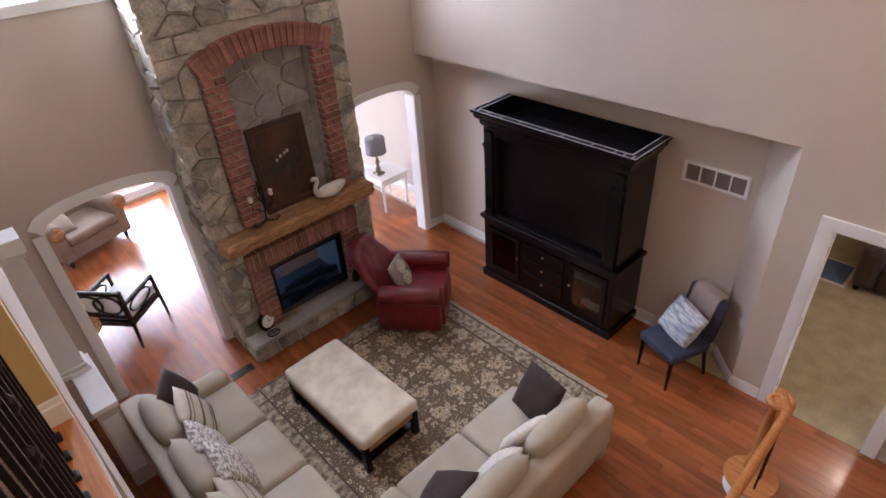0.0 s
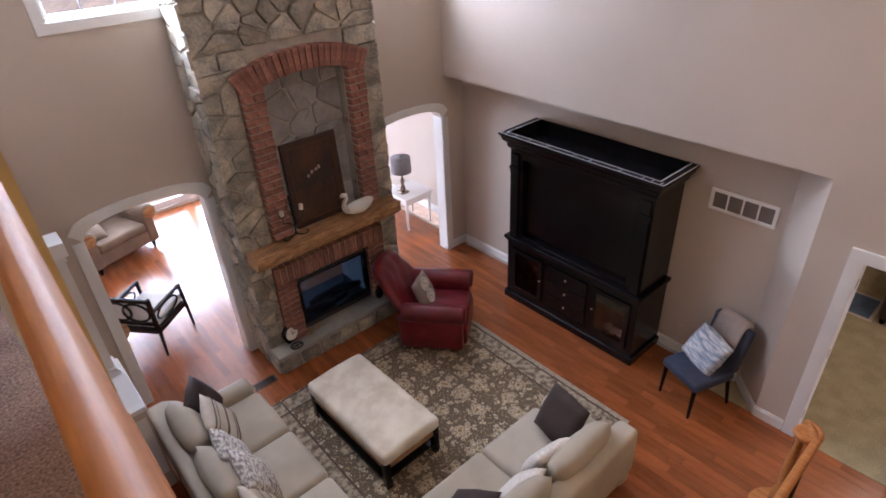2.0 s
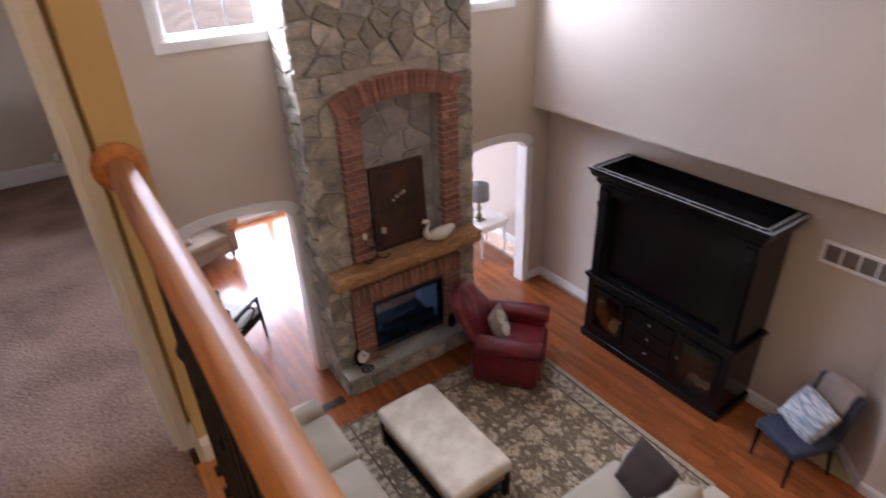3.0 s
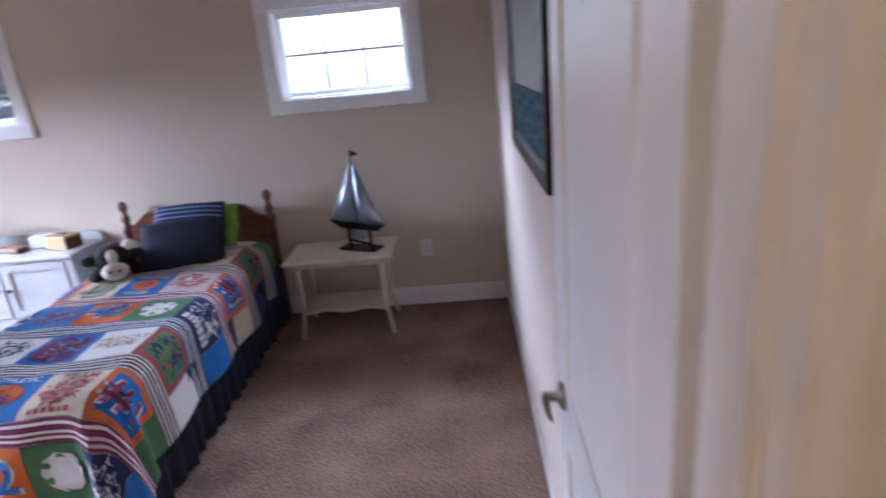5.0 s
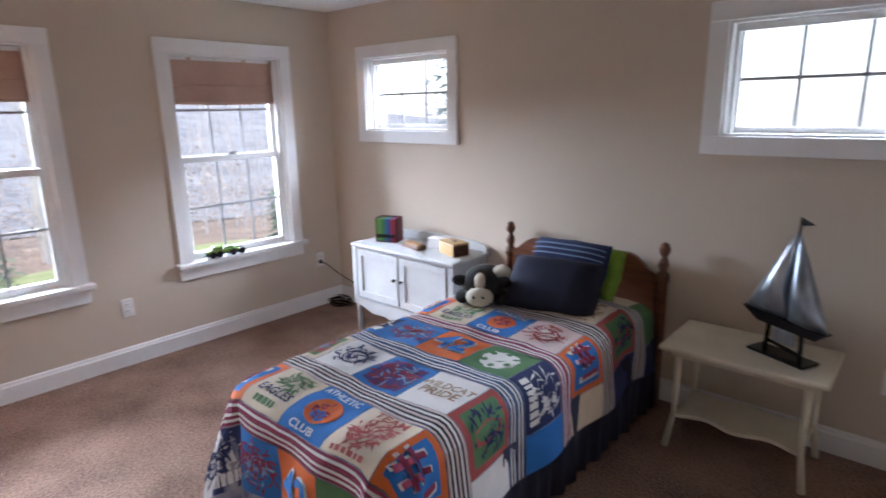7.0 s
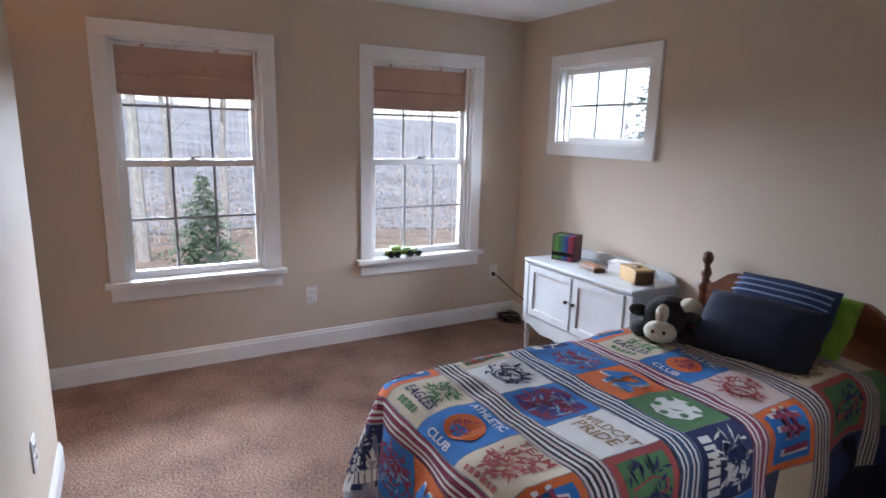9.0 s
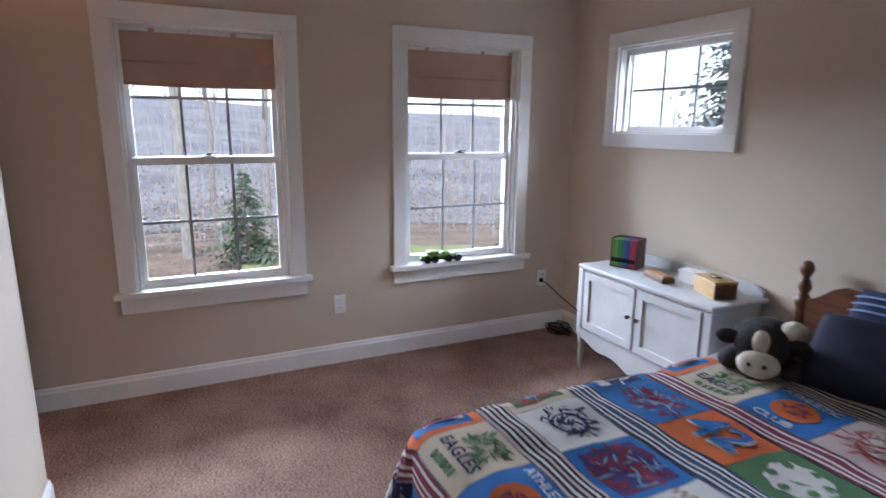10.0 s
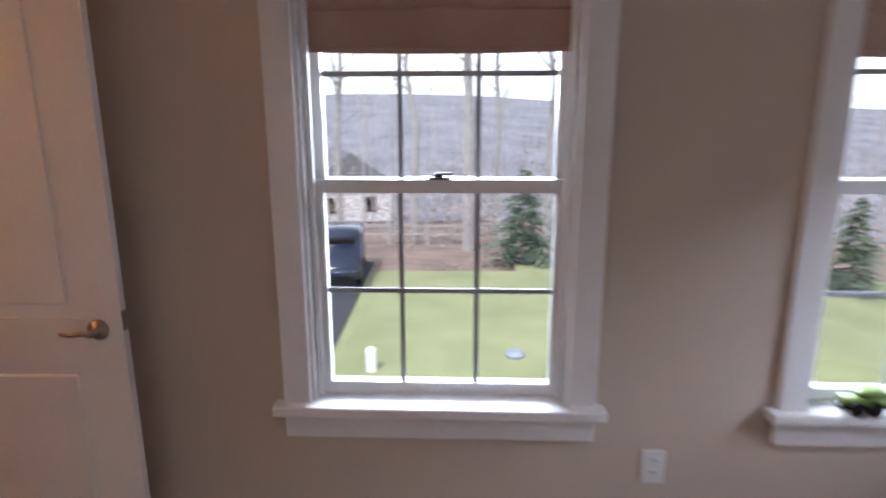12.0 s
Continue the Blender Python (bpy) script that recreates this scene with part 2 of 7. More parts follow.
UPSTAIRS = Vector((0.03, 0.35, 0))
HOME = UPSTAIRS
DOOR = (-1.50, -0.735, 0.0, 2.04)
structure("wall_west", slab("x", BW - 0.18, BW, 1.2, BN + 0.2, -0.3, TOP + 0.2, (W1, W2)), ROOM, "beige painted bedroom wall with two tall windows")
structure("wall_north", slab("y", BN, BN + 0.18, BW, BE + 0.1, -0.3, TOP + 0.2, (W3, W4)), ROOM, "beige painted bedroom wall with two high windows")
structure("wall_east", slab("x", BE, BE + 0.1, 3.17, BN, 0.0, TOP), ROOM, "beige painted bedroom wall beside the open door")
structure("wall_south", slab("y", 3.11, 3.17, -1.75, BE + 0.1, 0.0, TOP, (DOOR,)), ROOM, "painted bedroom side of the door wall")
structure("wall_hall_north", slab("y", 3.05, 3.11, -2.9, -0.584, 0.0, TOP, (DOOR,)), HALL, "yellow hall side of the door wall")
structure("wall_hall_post", boxes((-0.685, -0.581, 2.93, 3.05, 0.0, TOP)), HALL, "yellow wall end that carries the handrail")
structure("wall_closet", boxes((-4.15, -1.75, 3.11, 3.33, 0.0, TOP)), ROOM, "beige bedroom wall over the closet")
structure("wall_recess_east", slab("x", -4.15, -4.03, 1.2, 3.11, 0.0, TOP), ROOM, "beige wall of the recess")
structure("wall_recess_south", slab("y", 1.2, 1.32, BW, -4.15, 0.0, TOP), ROOM, "beige wall at the end of the recess")
structure("ceiling_bedroom", boxes((BW, BE + 0.1, 1.2, BN, TOP, TOP + 0.12)), CEIL, "white flat bedroom ceiling")
structure("floor_bedroom", boxes((BW, BE, 3.046, BN, -0.25, 0.0), (BW, -4.03, 1.2, 3.046, -0.25, 0.0)), CARPET, "short tan carpet of the bedroom")
HOME = Vector((0, 0, 0))
# upstairs hall
structure("wall_hall_south", slab("y", -2.5, -2.4, -4.03, 4.6, LOW, HIGH), HALL, "yellow hall wall")
structure("floor_hall", boxes((-2.9, -0.692, -2.4, 3.394, -0.25, 0.0)), CARPET, "short tan carpet of the upstairs hall")
structure("wall_hall_west", slab("x", -3.0, -2.9, -2.4, 3.4, 0.0, HIGH), HALL, "yellow hall wall")
structure("ceiling_hall", boxes((-2.9, 4.6, -2.4, 3.4, HIGH, HIGH + 0.1)), CEIL, "white hall ceiling")

# family room
A_L, A_R = (-0.18, 0.985), (3.07, 4.235)
SPRING, CROWN = -0.97, -0.80


def arch_fill(bm, x0, x1, y0, y1, n=16):
    """The wall over an arched opening, between the arc and the level of its crown."""
    def z(x):
        u = (2 * x - x0 - x1) / (x1 - x0)
        return SPRING + (CROWN - SPRING) * math.sqrt(max(0, 1 - abs(u) ** 2.3))
    for k in range(n):
        a, b = x0 + (x1 - x0) * k / n, x0 + (x1 - x0) * (k + 1) / n
        pts = [(a, z(a)), (b, z(b)), (b, CROWN), (a, CROWN)]
        if pts[0][1] >= CROWN - 1e-5 and pts[1][1] >= CROWN - 1e-5:
            continue
        extrude(pts, y1 - y0, bm, Matrix.Translation((0, y1, 0)) @ pose(0, 0, 0, 90))
    return bm


W5, W6 = (0.19, 1.06, 0.87, 2.1), (3.0, 3.87, 0.87, 2.1)
north = slab("y", LN, LN + 0.16, LW - 0.1, LE + 0.1, LOW, HIGH, (W5, W6, (*A_L, LOW, CROWN), (*A_R, LOW, CROWN), (1.56, 2.48, -2.72, -2.02)))
for a in (A_L, A_R):
    arch_fill(north, *a, LN, LN + 0.16)
structure("wall_fireplace", north, WALL, "tall beige wall with arches beside the chimney")
structure("wall_media", slab("x", LE, LE + 0.12, 2.73, LN, LOW, -0.43), WALL, "beige wall of the niche behind the cabinet")
structure("wall_media_upper", boxes((4.30, LE + 0.12, 2.34, LN, -0.43, HIGH)), WALL, "beige upper wall over the media niche")
structure("wall_niche_return", extrude([(LE, 2.73), (LE + 0.12, 2.73), (LE + 0.12, 2.34), (4.30, 2.34), (4.30, 2.42)], 2.62, None, Matrix.Translation((0, 0, LOW))), WALL, "short angled wall beside the den door")
structure("wall_den", slab("x", 4.30, 4.42, -2.4, 2.34, LOW, HIGH, ((1.22, 2.05, LOW, LOW + 2.04),)), WALL, "beige wall with the den doorway")
structure("wall_room_west", slab("x", LW - 0.12, LW, 3.48, LN, LOW, HIGH, ((4.2, 6.9, LOW, -0.60),)), WALL, "beige wall with a wide opening")
structure("ceiling_family", boxes((LW - 0.12, LE + 0.12, 3.4, LN, HIGH, HIGH + 0.1)), CEIL, "white high ceiling")
structure("floor_family", boxes((-4.0, LE, -2.4, 12.0, LOW - 0.2, LOW - 0.012)), MORTAR, "subfloor under the planks")
structure("floor_den", boxes((4.30, 8.0, -2.4, 3.4, LOW - 0.2, LOW + 0.006)), TAN_CARPET, "tan den carpet")
structure("wall_den_far", slab("x", 8.0, 8.1, -2.4, 3.4, LOW, -0.4), WALL, "beige den wall")
structure("wall_den_north", slab("y", 2.9, 3.0, LE + 0.12, 8.0, LOW, -0.4), WALL, "beige den wall")
structure("ceiling_den", boxes((4.42, 8.0, -2.4, 3.0, -0.4, -0.3)), CEIL, "white den ceiling")

# sunroom behind the arches
structure("wall_sunroom_east", slab("x", 4.9, 5.0, LN + 0.16, 11.6, LOW, -0.3), WALL, "pale sunroom wall")
structure("wall_sunroom_west", slab("x", -2.1, -2.0, LN + 0.16, 11.6, LOW, -0.3), WALL, "pale sunroom wall")
structure("wall_sunroom_north", slab("y", 11.6, 11.75, -2.1, 5.0, LOW, -0.3, ((-0.4, 3.2, LOW + 0.05, -0.75),)), WALL, "sunroom wall with glazed doors")
structure("ceiling_sunroom", boxes((-2.1, 5.0, LN + 0.16, 11.75, -0.3, -0.2)), CEIL, "white sunroom ceiling")
structure("wall_lower_west", slab("x", -4.1, -4.0, -2.4, 7.1, LOW, -0.25), HALL, "yellow wall of the lower hall")
structure("wall_lower_north", slab("y", LN, LN + 0.16, -4.0, LW - 0.12, LOW, -0.25), WALL, "beige wall of the lower hall")

# ---- trim and windows ----


def baseboard(name, p, q, side, z=0.0, h=0.125):
    """A moulded skirting board from p to q, standing out to the given side (the left of p to q: 1)."""
    p, q = Vector((*p, z)), Vector((*q, z))
    d = (q - p).normalized()
    n = Vector((-d.y, d.x, 0)) * side
    bm = bmesh.new()
    prof = [(0.001, 0), (0.017, 0), (0.017, h * 0.78), (0.012, h * 0.84), (0.010, h * 0.95), (0.005, h), (0.001, h)]
    ends = [[bm.verts.new(e + n * a + Vector((0, 0, b))) for a, b in prof] for e in (p, q)]
    for k in range(len(prof)):
        j = (k + 1) % len(prof)
        bm.faces.new((ends[0][k], ends[0][j], ends[1][j], ends[1][k]))
    bm.faces.new(ends[0])
    bm.faces.new(ends[1][::-1])
    return structure(name, bm, WHITE, "white painted moulded baseboard")


HOME = UPSTAIRS
baseboard("baseboard", (BW, 1.35), (BW, BN), -1)
baseboard("baseboard", (BW, BN), (BE, BN), -1)
baseboard("baseboard", (BE, BN), (BE, 3.18), -1)
baseboard("baseboard", (-4.15, 3.33), (-1.76, 3.33), 1)
baseboard("baseboard", (-4.15, 1.35), (-4.15, 3.33), 1)
baseboard("baseboard", (-0.581, 2.93), (-0.685, 2.93), 1)
baseboard("baseboard", (-0.685, 2.93), (-0.685, 3.03), 1)
HOME = Vector((0, 0, 0))
baseboard("baseboard", (LE, LN), (LE, 2.75), -1, LOW)
baseboard("baseboard", (LE, 2.73), (4.30, 2.42), -1, LOW)
baseboard("baseboard", (4.30, 2.42), (4.30, 2.15), -1, LOW)
baseboard("baseboard", (4.335, LN), (LE, LN), -1, LOW)
baseboard("baseboard", (-4.0, LN), (-0.28, LN), -1, LOW)
baseboard("baseboard", (4.9, 7.16), (4.9, 11.6), 1, LOW)


def window_unit(name, w, h, double, label, blind=0.0):
    """A window in a wall along x, its inner wall face at y = 0 and outdoors at +y; w by h is the opening, from z = 0."""
    t = thing(name, label, "window")
    t["kind"] = "structure"
    cas, d = 0.088, 0.020
    for bits, nm in ((((-w / 2 - cas, -w / 2, -d, 0, -0.0, h), (w / 2, w / 2 + cas, -d, 0, -0.0, h)), "side"),):
        for b in bits:
            part("casing", boxes(b, bevel=0.003), WHITE, t)
    part("casing", boxes((-w / 2 - cas, w / 2 + cas, -d - 0.002, 0, h, h + cas), bevel=0.003), WHITE, t)
    if double:
        part("window_sill", boxes((-w / 2 - cas - 0.03, w / 2 + cas + 0.03, -0.055, 0.09, -0.028, 0.007), bevel=0.006), WHITE, t)
        part("apron", boxes((-w / 2 - cas, w / 2 + cas, -d, 0, -0.115, -0.028), bevel=0.003), WHITE, t)
    else:
        part("casing", boxes((-w / 2 - cas, w / 2 + cas, -d - 0.002, 0, -cas, 0), bevel=0.003), WHITE, t)
    for b in ((-w / 2, -w / 2 + 0.012, 0, 0.17, 0, h), (w / 2 - 0.012, w / 2, 0, 0.17, 0, h), (-w / 2, w / 2, 0, 0.17, h - 0.012, h), (-w / 2, w / 2, 0.09 if double else 0, 0.17, 0, 0.012)):
        part("jamb", boxes(b), WHITE, t)

    def sash(y, z0, z1, rows, cols, stile=0.042):
        s = part("sash", boxes((-w / 2 + 0.012, -w / 2 + 0.012 + stile, y, y + 0.034, z0, z1), (w / 2 - 0.012 - stile, w / 2 - 0.012, y, y + 0.034, z0, z1),
                               (-w / 2 + 0.012, w / 2 - 0.012, y + 0.001, y + 0.033, z0, z0 + stile), (-w / 2 + 0.012, w / 2 - 0.012, y + 0.001, y + 0.033, z1 - stile, z1)), WHITE, t)
        xa, xb, za, zb = -w / 2 + 0.012 + stile, w / 2 - 0.012 - stile, z0 + stile, z1 - stile
        g = part("pane", boxes((xa, xb, y + 0.014, y + 0.019, za, zb)), GLASS, s, "clear window glass")
        g.visible_shadow = False
        for k in range(1, cols):
            x = xa + (xb - xa) * k / cols
            part("muntin", boxes((x - 0.008, x + 0.008, y + 0.008, y + 0.013, za, zb)), MUNTIN, s, "grey glazing bar")
        for k in range(1, rows):
            z = za + (zb - za) * k / rows
            part("muntin", boxes((xa, xb, y + 0.007, y + 0.012, z - 0.008, z + 0.008)), MUNTIN, s, "grey glazing bar")
        return s

    if double:
        mid = h * 0.5
        sash(0.055, 0.007, mid + 0.02, 2, 3)
        sash(0.092, mid - 0.02, h - 0.012, 2, 3)
        lock = bmesh.new()
        box(lock, -0.035, 0.035, 0.045, 0.075, mid + 0.02, mid + 0.028, 0.003)
        lathe([(0.014, 0), (0.016, 0.006), (0.010, 0.012)], 12, lock, (0, 0.06, mid + 0.028))
        box(lock, -0.005, 0.045, 0.052, 0.062, mid + 0.034, mid + 0.041, 0.003)
        part("sash_lock", lock, BRONZE, t, "dark bronze sash lock")
        for x in (-w / 2 + 0.024, w / 2 - 0.024):
            part("track", boxes((x - 0.008, x + 0.008, 0.03, 0.05, 0.0, h)), WHITE, t)
    else:
        sash(0.085, 0.012, h - 0.012, 2, 3, 0.03)
        part("stop", boxes((-w / 2 + 0.012, w / 2 - 0.012, 0.05, 0.085, h - 0.045, h - 0.012), (-w / 2 + 0.012, -w / 2 + 0.03, 0.05, 0.085, 0.012, h - 0.045)), WHITE, t)
    return t


MUNTIN = plain("glazing_bar", (0.30, 0.31, 0.32), 0.5)
BRONZE = mat("oil_bronze", (0.05, 0.035, 0.025), (0.10, 0.07, 0.045), 20, 0.35, 0.1, 100, metal=0.8)
NICKEL = mat("satin_nickel", (0.34, 0.28, 0.22), (0.26, 0.21, 0.16), 20, 0.3, 0.05, 100, metal=1.0)
HOME = UPSTAIRS


def set_window(w, place, turn):
    w.matrix_world = Matrix.Translation(HOME) @ pose(*place, 0, 0, turn)


set_window(window_unit("window_1", 0.83, 1.41, True, "white double-hung window with grey glazing bars"), (BW, 4.075, 0.60), 90)
set_window(window_unit("window_2", 0.83, 1.41, True, "white double-hung window near the room corner"), (BW, 5.65, 0.60), 90)
set_window(window_unit("window_3", 0.835, 0.53, False, "small high white window over the cabinet"), (-4.2325, BN, 1.47), 0)
set_window(window_unit("window_4", 0.83, 0.53, False, "small high white window over the side table"), (-1.64, BN, 1.47), 0)
HOME = Vector((0, 0, 0))
set_window(window_unit("window_5", 0.87, 1.23, False, "white clerestory window beside the chimney"), (0.625, LN, 0.87), 0)
set_window(window_unit("window_6", 0.87, 1.23, False, "white clerestory window beside the chimney"), (3.435, LN, 0.87), 0)

BLIND = mat("roman_blind_fabric", (0.56, 0.37, 0.285), (0.48, 0.315, 0.245), 4, 0.85, 0.4, 330, fine=0.4)


def roman_blind(place, w, drop, tan):
    t = thing("roman_blind", "raised fabric roman blind with stacked folds", "blind", place, 90)
    bm = bmesh.new()
    prof = [(0.030, 0.0), (0.024, -drop * 0.56), (0.006, -drop * 0.60), (0.004, -drop * 0.615), (0.026, -drop * 0.618), (0.020, -drop * 0.93), (0.008, -drop * 0.97), (0.022, -drop), (0.018, -drop), (0.018, 0.0)]
    n = 14
    rows = [[bm.verts.new((-w / 2 + w * k / n, y + 0.003 * math.sin(k * 1.7 + z * 9), z - 0.006 * (1 - (2 * k / n - 1) ** 2) * (z < -drop * 0.8))) for k in range(n + 1)] for y, z in prof]
    for a, b in zip(rows, rows[1:]):
        for k in range(n):
            bm.faces.new((a[k], a[k + 1], b[k + 1], b[k]))
    part("fabric", bm, BLIND, t, "", True)
    part("headrail", boxes((-w / 2 + 0.003, w / 2 - 0.003, 0.016, 0.05, -0.018, 0.004)), WHITE, t)
    part("cord", tube([(w / 2 - 0.012, 0.012, -0.02), (w / 2 - 0.012, 0.012, -drop * 0.8)], 0.0015, 5), WHITE, t)


HOME = UPSTAIRS
roman_blind((BW - 0.062, 4.075, 0.60 + 1.392), 0.80, 0.29, 0)
roman_blind((BW - 0.062, 5.65, 0.60 + 1.392), 0.80, 0.31, 1)


def wall_plate(name, place, turn, label, kind="outlet"):
    t = thing(name, label, "wall plate", place, turn)
    part("plate", boxes((-0.038, 0.038, -0.007, 0.0, -0.06, 0.06), bevel=0.004), WHITE, t)
    if kind == "outlet":
        for z in (-0.022, 0.022):
            s = part("socket", boxes((-0.017, 0.017, -0.009, -0.004, z - 0.015, z + 0.015), bevel=0.003), WHITE, t)
            part("slot", boxes((-0.008, -0.005, -0.0105, -0.008, z - 0.002, z + 0.008), (0.005, 0.008, -0.0105, -0.008, z - 0.002, z + 0.008)), BLACK, s)
    else:
        part("toggle", boxes((-0.012, 0.012, -0.013, -0.004, -0.028, 0.028), bevel=0.003), WHITE, t)


wall_plate("outlet", (BW, 4.78, 0.39), 90, "white duplex outlet between the two windows")
wall_plate("outlet", (BW, 6.32, 0.40), 90, "white duplex outlet with a black cord")
wall_plate("outlet", (-1.24, BN, 0.41), 0, "white duplex outlet beside the side table")
wall_plate("outlet", (-3.50, 3.33, 0.42), 180, "white duplex outlet on the closet wall")

# ---- doors ----


def panel_leaf(name, w, h, thick, label, place, turn, knob_x, hinges=True):
    """A moulded two-panel door, hinged at x = 0 and w wide, its faces at y = 0 and y = thick."""
    t = thing(name, label, "door", place, turn)
    t["kind"] = "structure"
    stile, lock = 0.115, 0.80
    panels = ((stile, w - stile, 0.22, lock), (stile, w - stile, lock + 0.14, h - 0.14))
    bm = slab("y", 0.004, thick - 0.004, 0, w, 0.008, h, panels)
    part("leaf", bm, WHITE, t)
    for a, b, c, d in panels:
        pb = bmesh.new()
        box(pb, a - 0.002, b + 0.002, 0.012, thick - 0.012, c - 0.002, d + 0.002)
        box(pb, a + 0.04, b - 0.04, 0.006, thick - 0.006, c + 0.04, d - 0.04, 0.005, 1)
        part("panel", pb, WHITE, t)
    for y, s in ((0.004, -1), (thick - 0.004, 1)):
        hb = lathe([(0.031, 0), (0.031, 0.006), (0.022, 0.012), (0.011, 0.016), (0.011, 0.045)], 18, None, (knob_x, y, 0.905), pose(0, 0, 0, -90 * s, 0, 0))
        k = -1 if knob_x > w / 2 else 1
        tube([(knob_x, y + s * 0.040, 0.905), (knob_x + k * 0.022, y + s * 0.043, 0.908), (knob_x + k * 0.06, y + s * 0.042, 0.902), (knob_x + k * 0.09, y + s * 0.04, 0.907)], 0.009, 8, hb, [0.010, 0.009, 0.007, 0.005])
        part("lever_handle", hb, NICKEL, t, "satin nickel lever handle", True)
    x = 0.0 if knob_x < w / 2 else w
    part("latch_plate", boxes((x - 0.001, x + 0.001, thick / 2 - 0.012, thick / 2 + 0.012, 0.90, 0.96)), NICKEL, t)
    if hinges:
        for z in (0.25, 1.10, 1.82):
            hg = part("hinge", lathe([(0.007, 0), (0.007, 0.09)], 10, None, (-0.004, -0.004, z - 0.045)), NICKEL, t, "satin nickel butt hinge")
            part("hinge_leaf", boxes((-0.0015, 0.0015, 0.002, 0.032, z - 0.045, z + 0.045)), NICKEL, t)
    return t


panel_leaf("door_1", 0.735, 2.02, 0.036, "white two-panel bedroom door standing wide open", (-0.731, 3.206, 0.004), 89.0, 0.665)
panel_leaf("door_2", 0.76, 2.02, 0.036, "white two-panel door open against the window wall", (-4.91, 2.40, 0.004), 91.5, 0.69)


def door_frame(name, x0, x1, y0, y1, h, side_y):
    """Jambs and casings of an opening along x."""
    t = thing(name, "white painted door frame", "door frame")
    t["kind"] = "structure"
    for b in ((x0, x0 + 0.02, y0 - 0.004, y1 + 0.004, 0, h), (x1 - 0.02, x1, y0 - 0.004, y1 + 0.004, 0, h), (x0, x1, y0 - 0.004, y1 + 0.004, h - 0.02, h)):
        part("jamb", boxes(b), WHITE, t)
    part("stop", boxes((x0 + 0.02, x0 + 0.032, y0 + 0.03, y0 + 0.065, 0, h - 0.02), (x1 - 0.032, x1 - 0.02, y0 + 0.03, y0 + 0.065, 0, h - 0.02)), WHITE, t)
    for ya, yb in ((y0 - 0.02, y0), (y1, y1 + 0.02)):
        part("casing", boxes((x0 - 0.085, x0 + 0.006, ya, yb, 0, h), bevel=0.004), WHITE, t)
        part("casing", boxes((x1 - 0.006, x1 + 0.036, ya, yb, 0, h), bevel=0.004), WHITE, t)
        part("casing", boxes((x0 - 0.085, x1 + 0.036, ya - 0.001, yb + 0.001, h, h + 0.09), bevel=0.004), WHITE, t)
    return t


fr = door_frame("door_frame", DOOR[0], DOOR[1], 3.05, 3.17, 2.04, 0)
part("strike_plate", boxes((DOOR[0] + 0.0195, DOOR[0] + 0.022, 3.12, 3.155, 0.90, 0.96)), NICKEL, fr, "satin nickel strike plate")
HOME = Vector((0, 0, 0))

# den doorway in the family room
den = thing("door_frame", "white cased doorway to the carpeted den", "door frame")
den["kind"] = "structure"
for b in ((4.28, 4.44, 2.03, 2.05, LOW, LOW + 2.04), (4.28, 4.44, 1.22, 1.24, LOW, LOW + 2.04), (4.28, 4.44, 1.22, 2.05, LOW + 2.02, LOW + 2.04)):
    part("jamb", boxes(b), WHITE, den)
for b in ((4.278, 4.30, 2.045, 2.14, LOW, LOW + 2.045), (4.278, 4.30, 1.13, 1.225, LOW, LOW + 2.045), (4.276, 4.30, 1.13, 2.14, LOW + 2.035, LOW + 2.13)):
    part("casing", boxes(b, bevel=0.004), WHITE, den)
for z in (0.28, 1.05, 1.8):
    part("hinge", boxes((4.32, 4.35, 2.027, 2.031, LOW + z - 0.045, LOW + z + 0.045)), NICKEL, den, "satin nickel hinge")


def arch_casing(x0, x1, y, label):
    """A flat white casing round an arched opening, on the wall face y, and its white lining."""
    t = thing("arch_trim", label, "trim")
    t["kind"] = "structure"
    c, n = 0.095, 18

    def z(x, grow):
        u = (2 * x - x0 - x1) / (x1 - x0 + 2 * grow)
        return SPRING + grow + (CROWN - SPRING) * math.sqrt(max(0, 1 - min(1, abs(u)) ** 2.3))

    for a, b in ((x0 - c, x0), (x1, x1 + c)):
        part("casing", boxes((a, b, y - 0.022, y, LOW, SPRING), bevel=0.003), WHITE, t)
    bm = bmesh.new()
    for k in range(n):
        s, e = k / n, (k + 1) / n
        i0, i1 = x0 + (x1 - x0) * s, x0 + (x1 - x0) * e
        o0, o1 = x0 - c + (x1 - x0 + 2 * c) * s, x0 - c + (x1 - x0 + 2 * c) * e
        extrude([(i0, z(i0, 0)), (i1, z(i1, 0)), (o1, z(o1, c)), (o0, z(o0, c))], 0.022, bm, Matrix.Translation((0, y, 0)) @ pose(0, 0, 0, 90))
    part("arch_casing", bm, WHITE, t)
    for b in ((x0, x0 + 0.012, y - 0.01, y + 0.17, LOW, SPRING), (x1 - 0.012, x1, y - 0.01, y + 0.17, LOW, SPRING)):
        part("lining", boxes(b), WHITE, t)


arch_casing(*A_L, LN, "white painted trim round the wide arch of the chimney wall")
arch_casing(*A_R, LN, "white painted trim round the arch near the media niche")

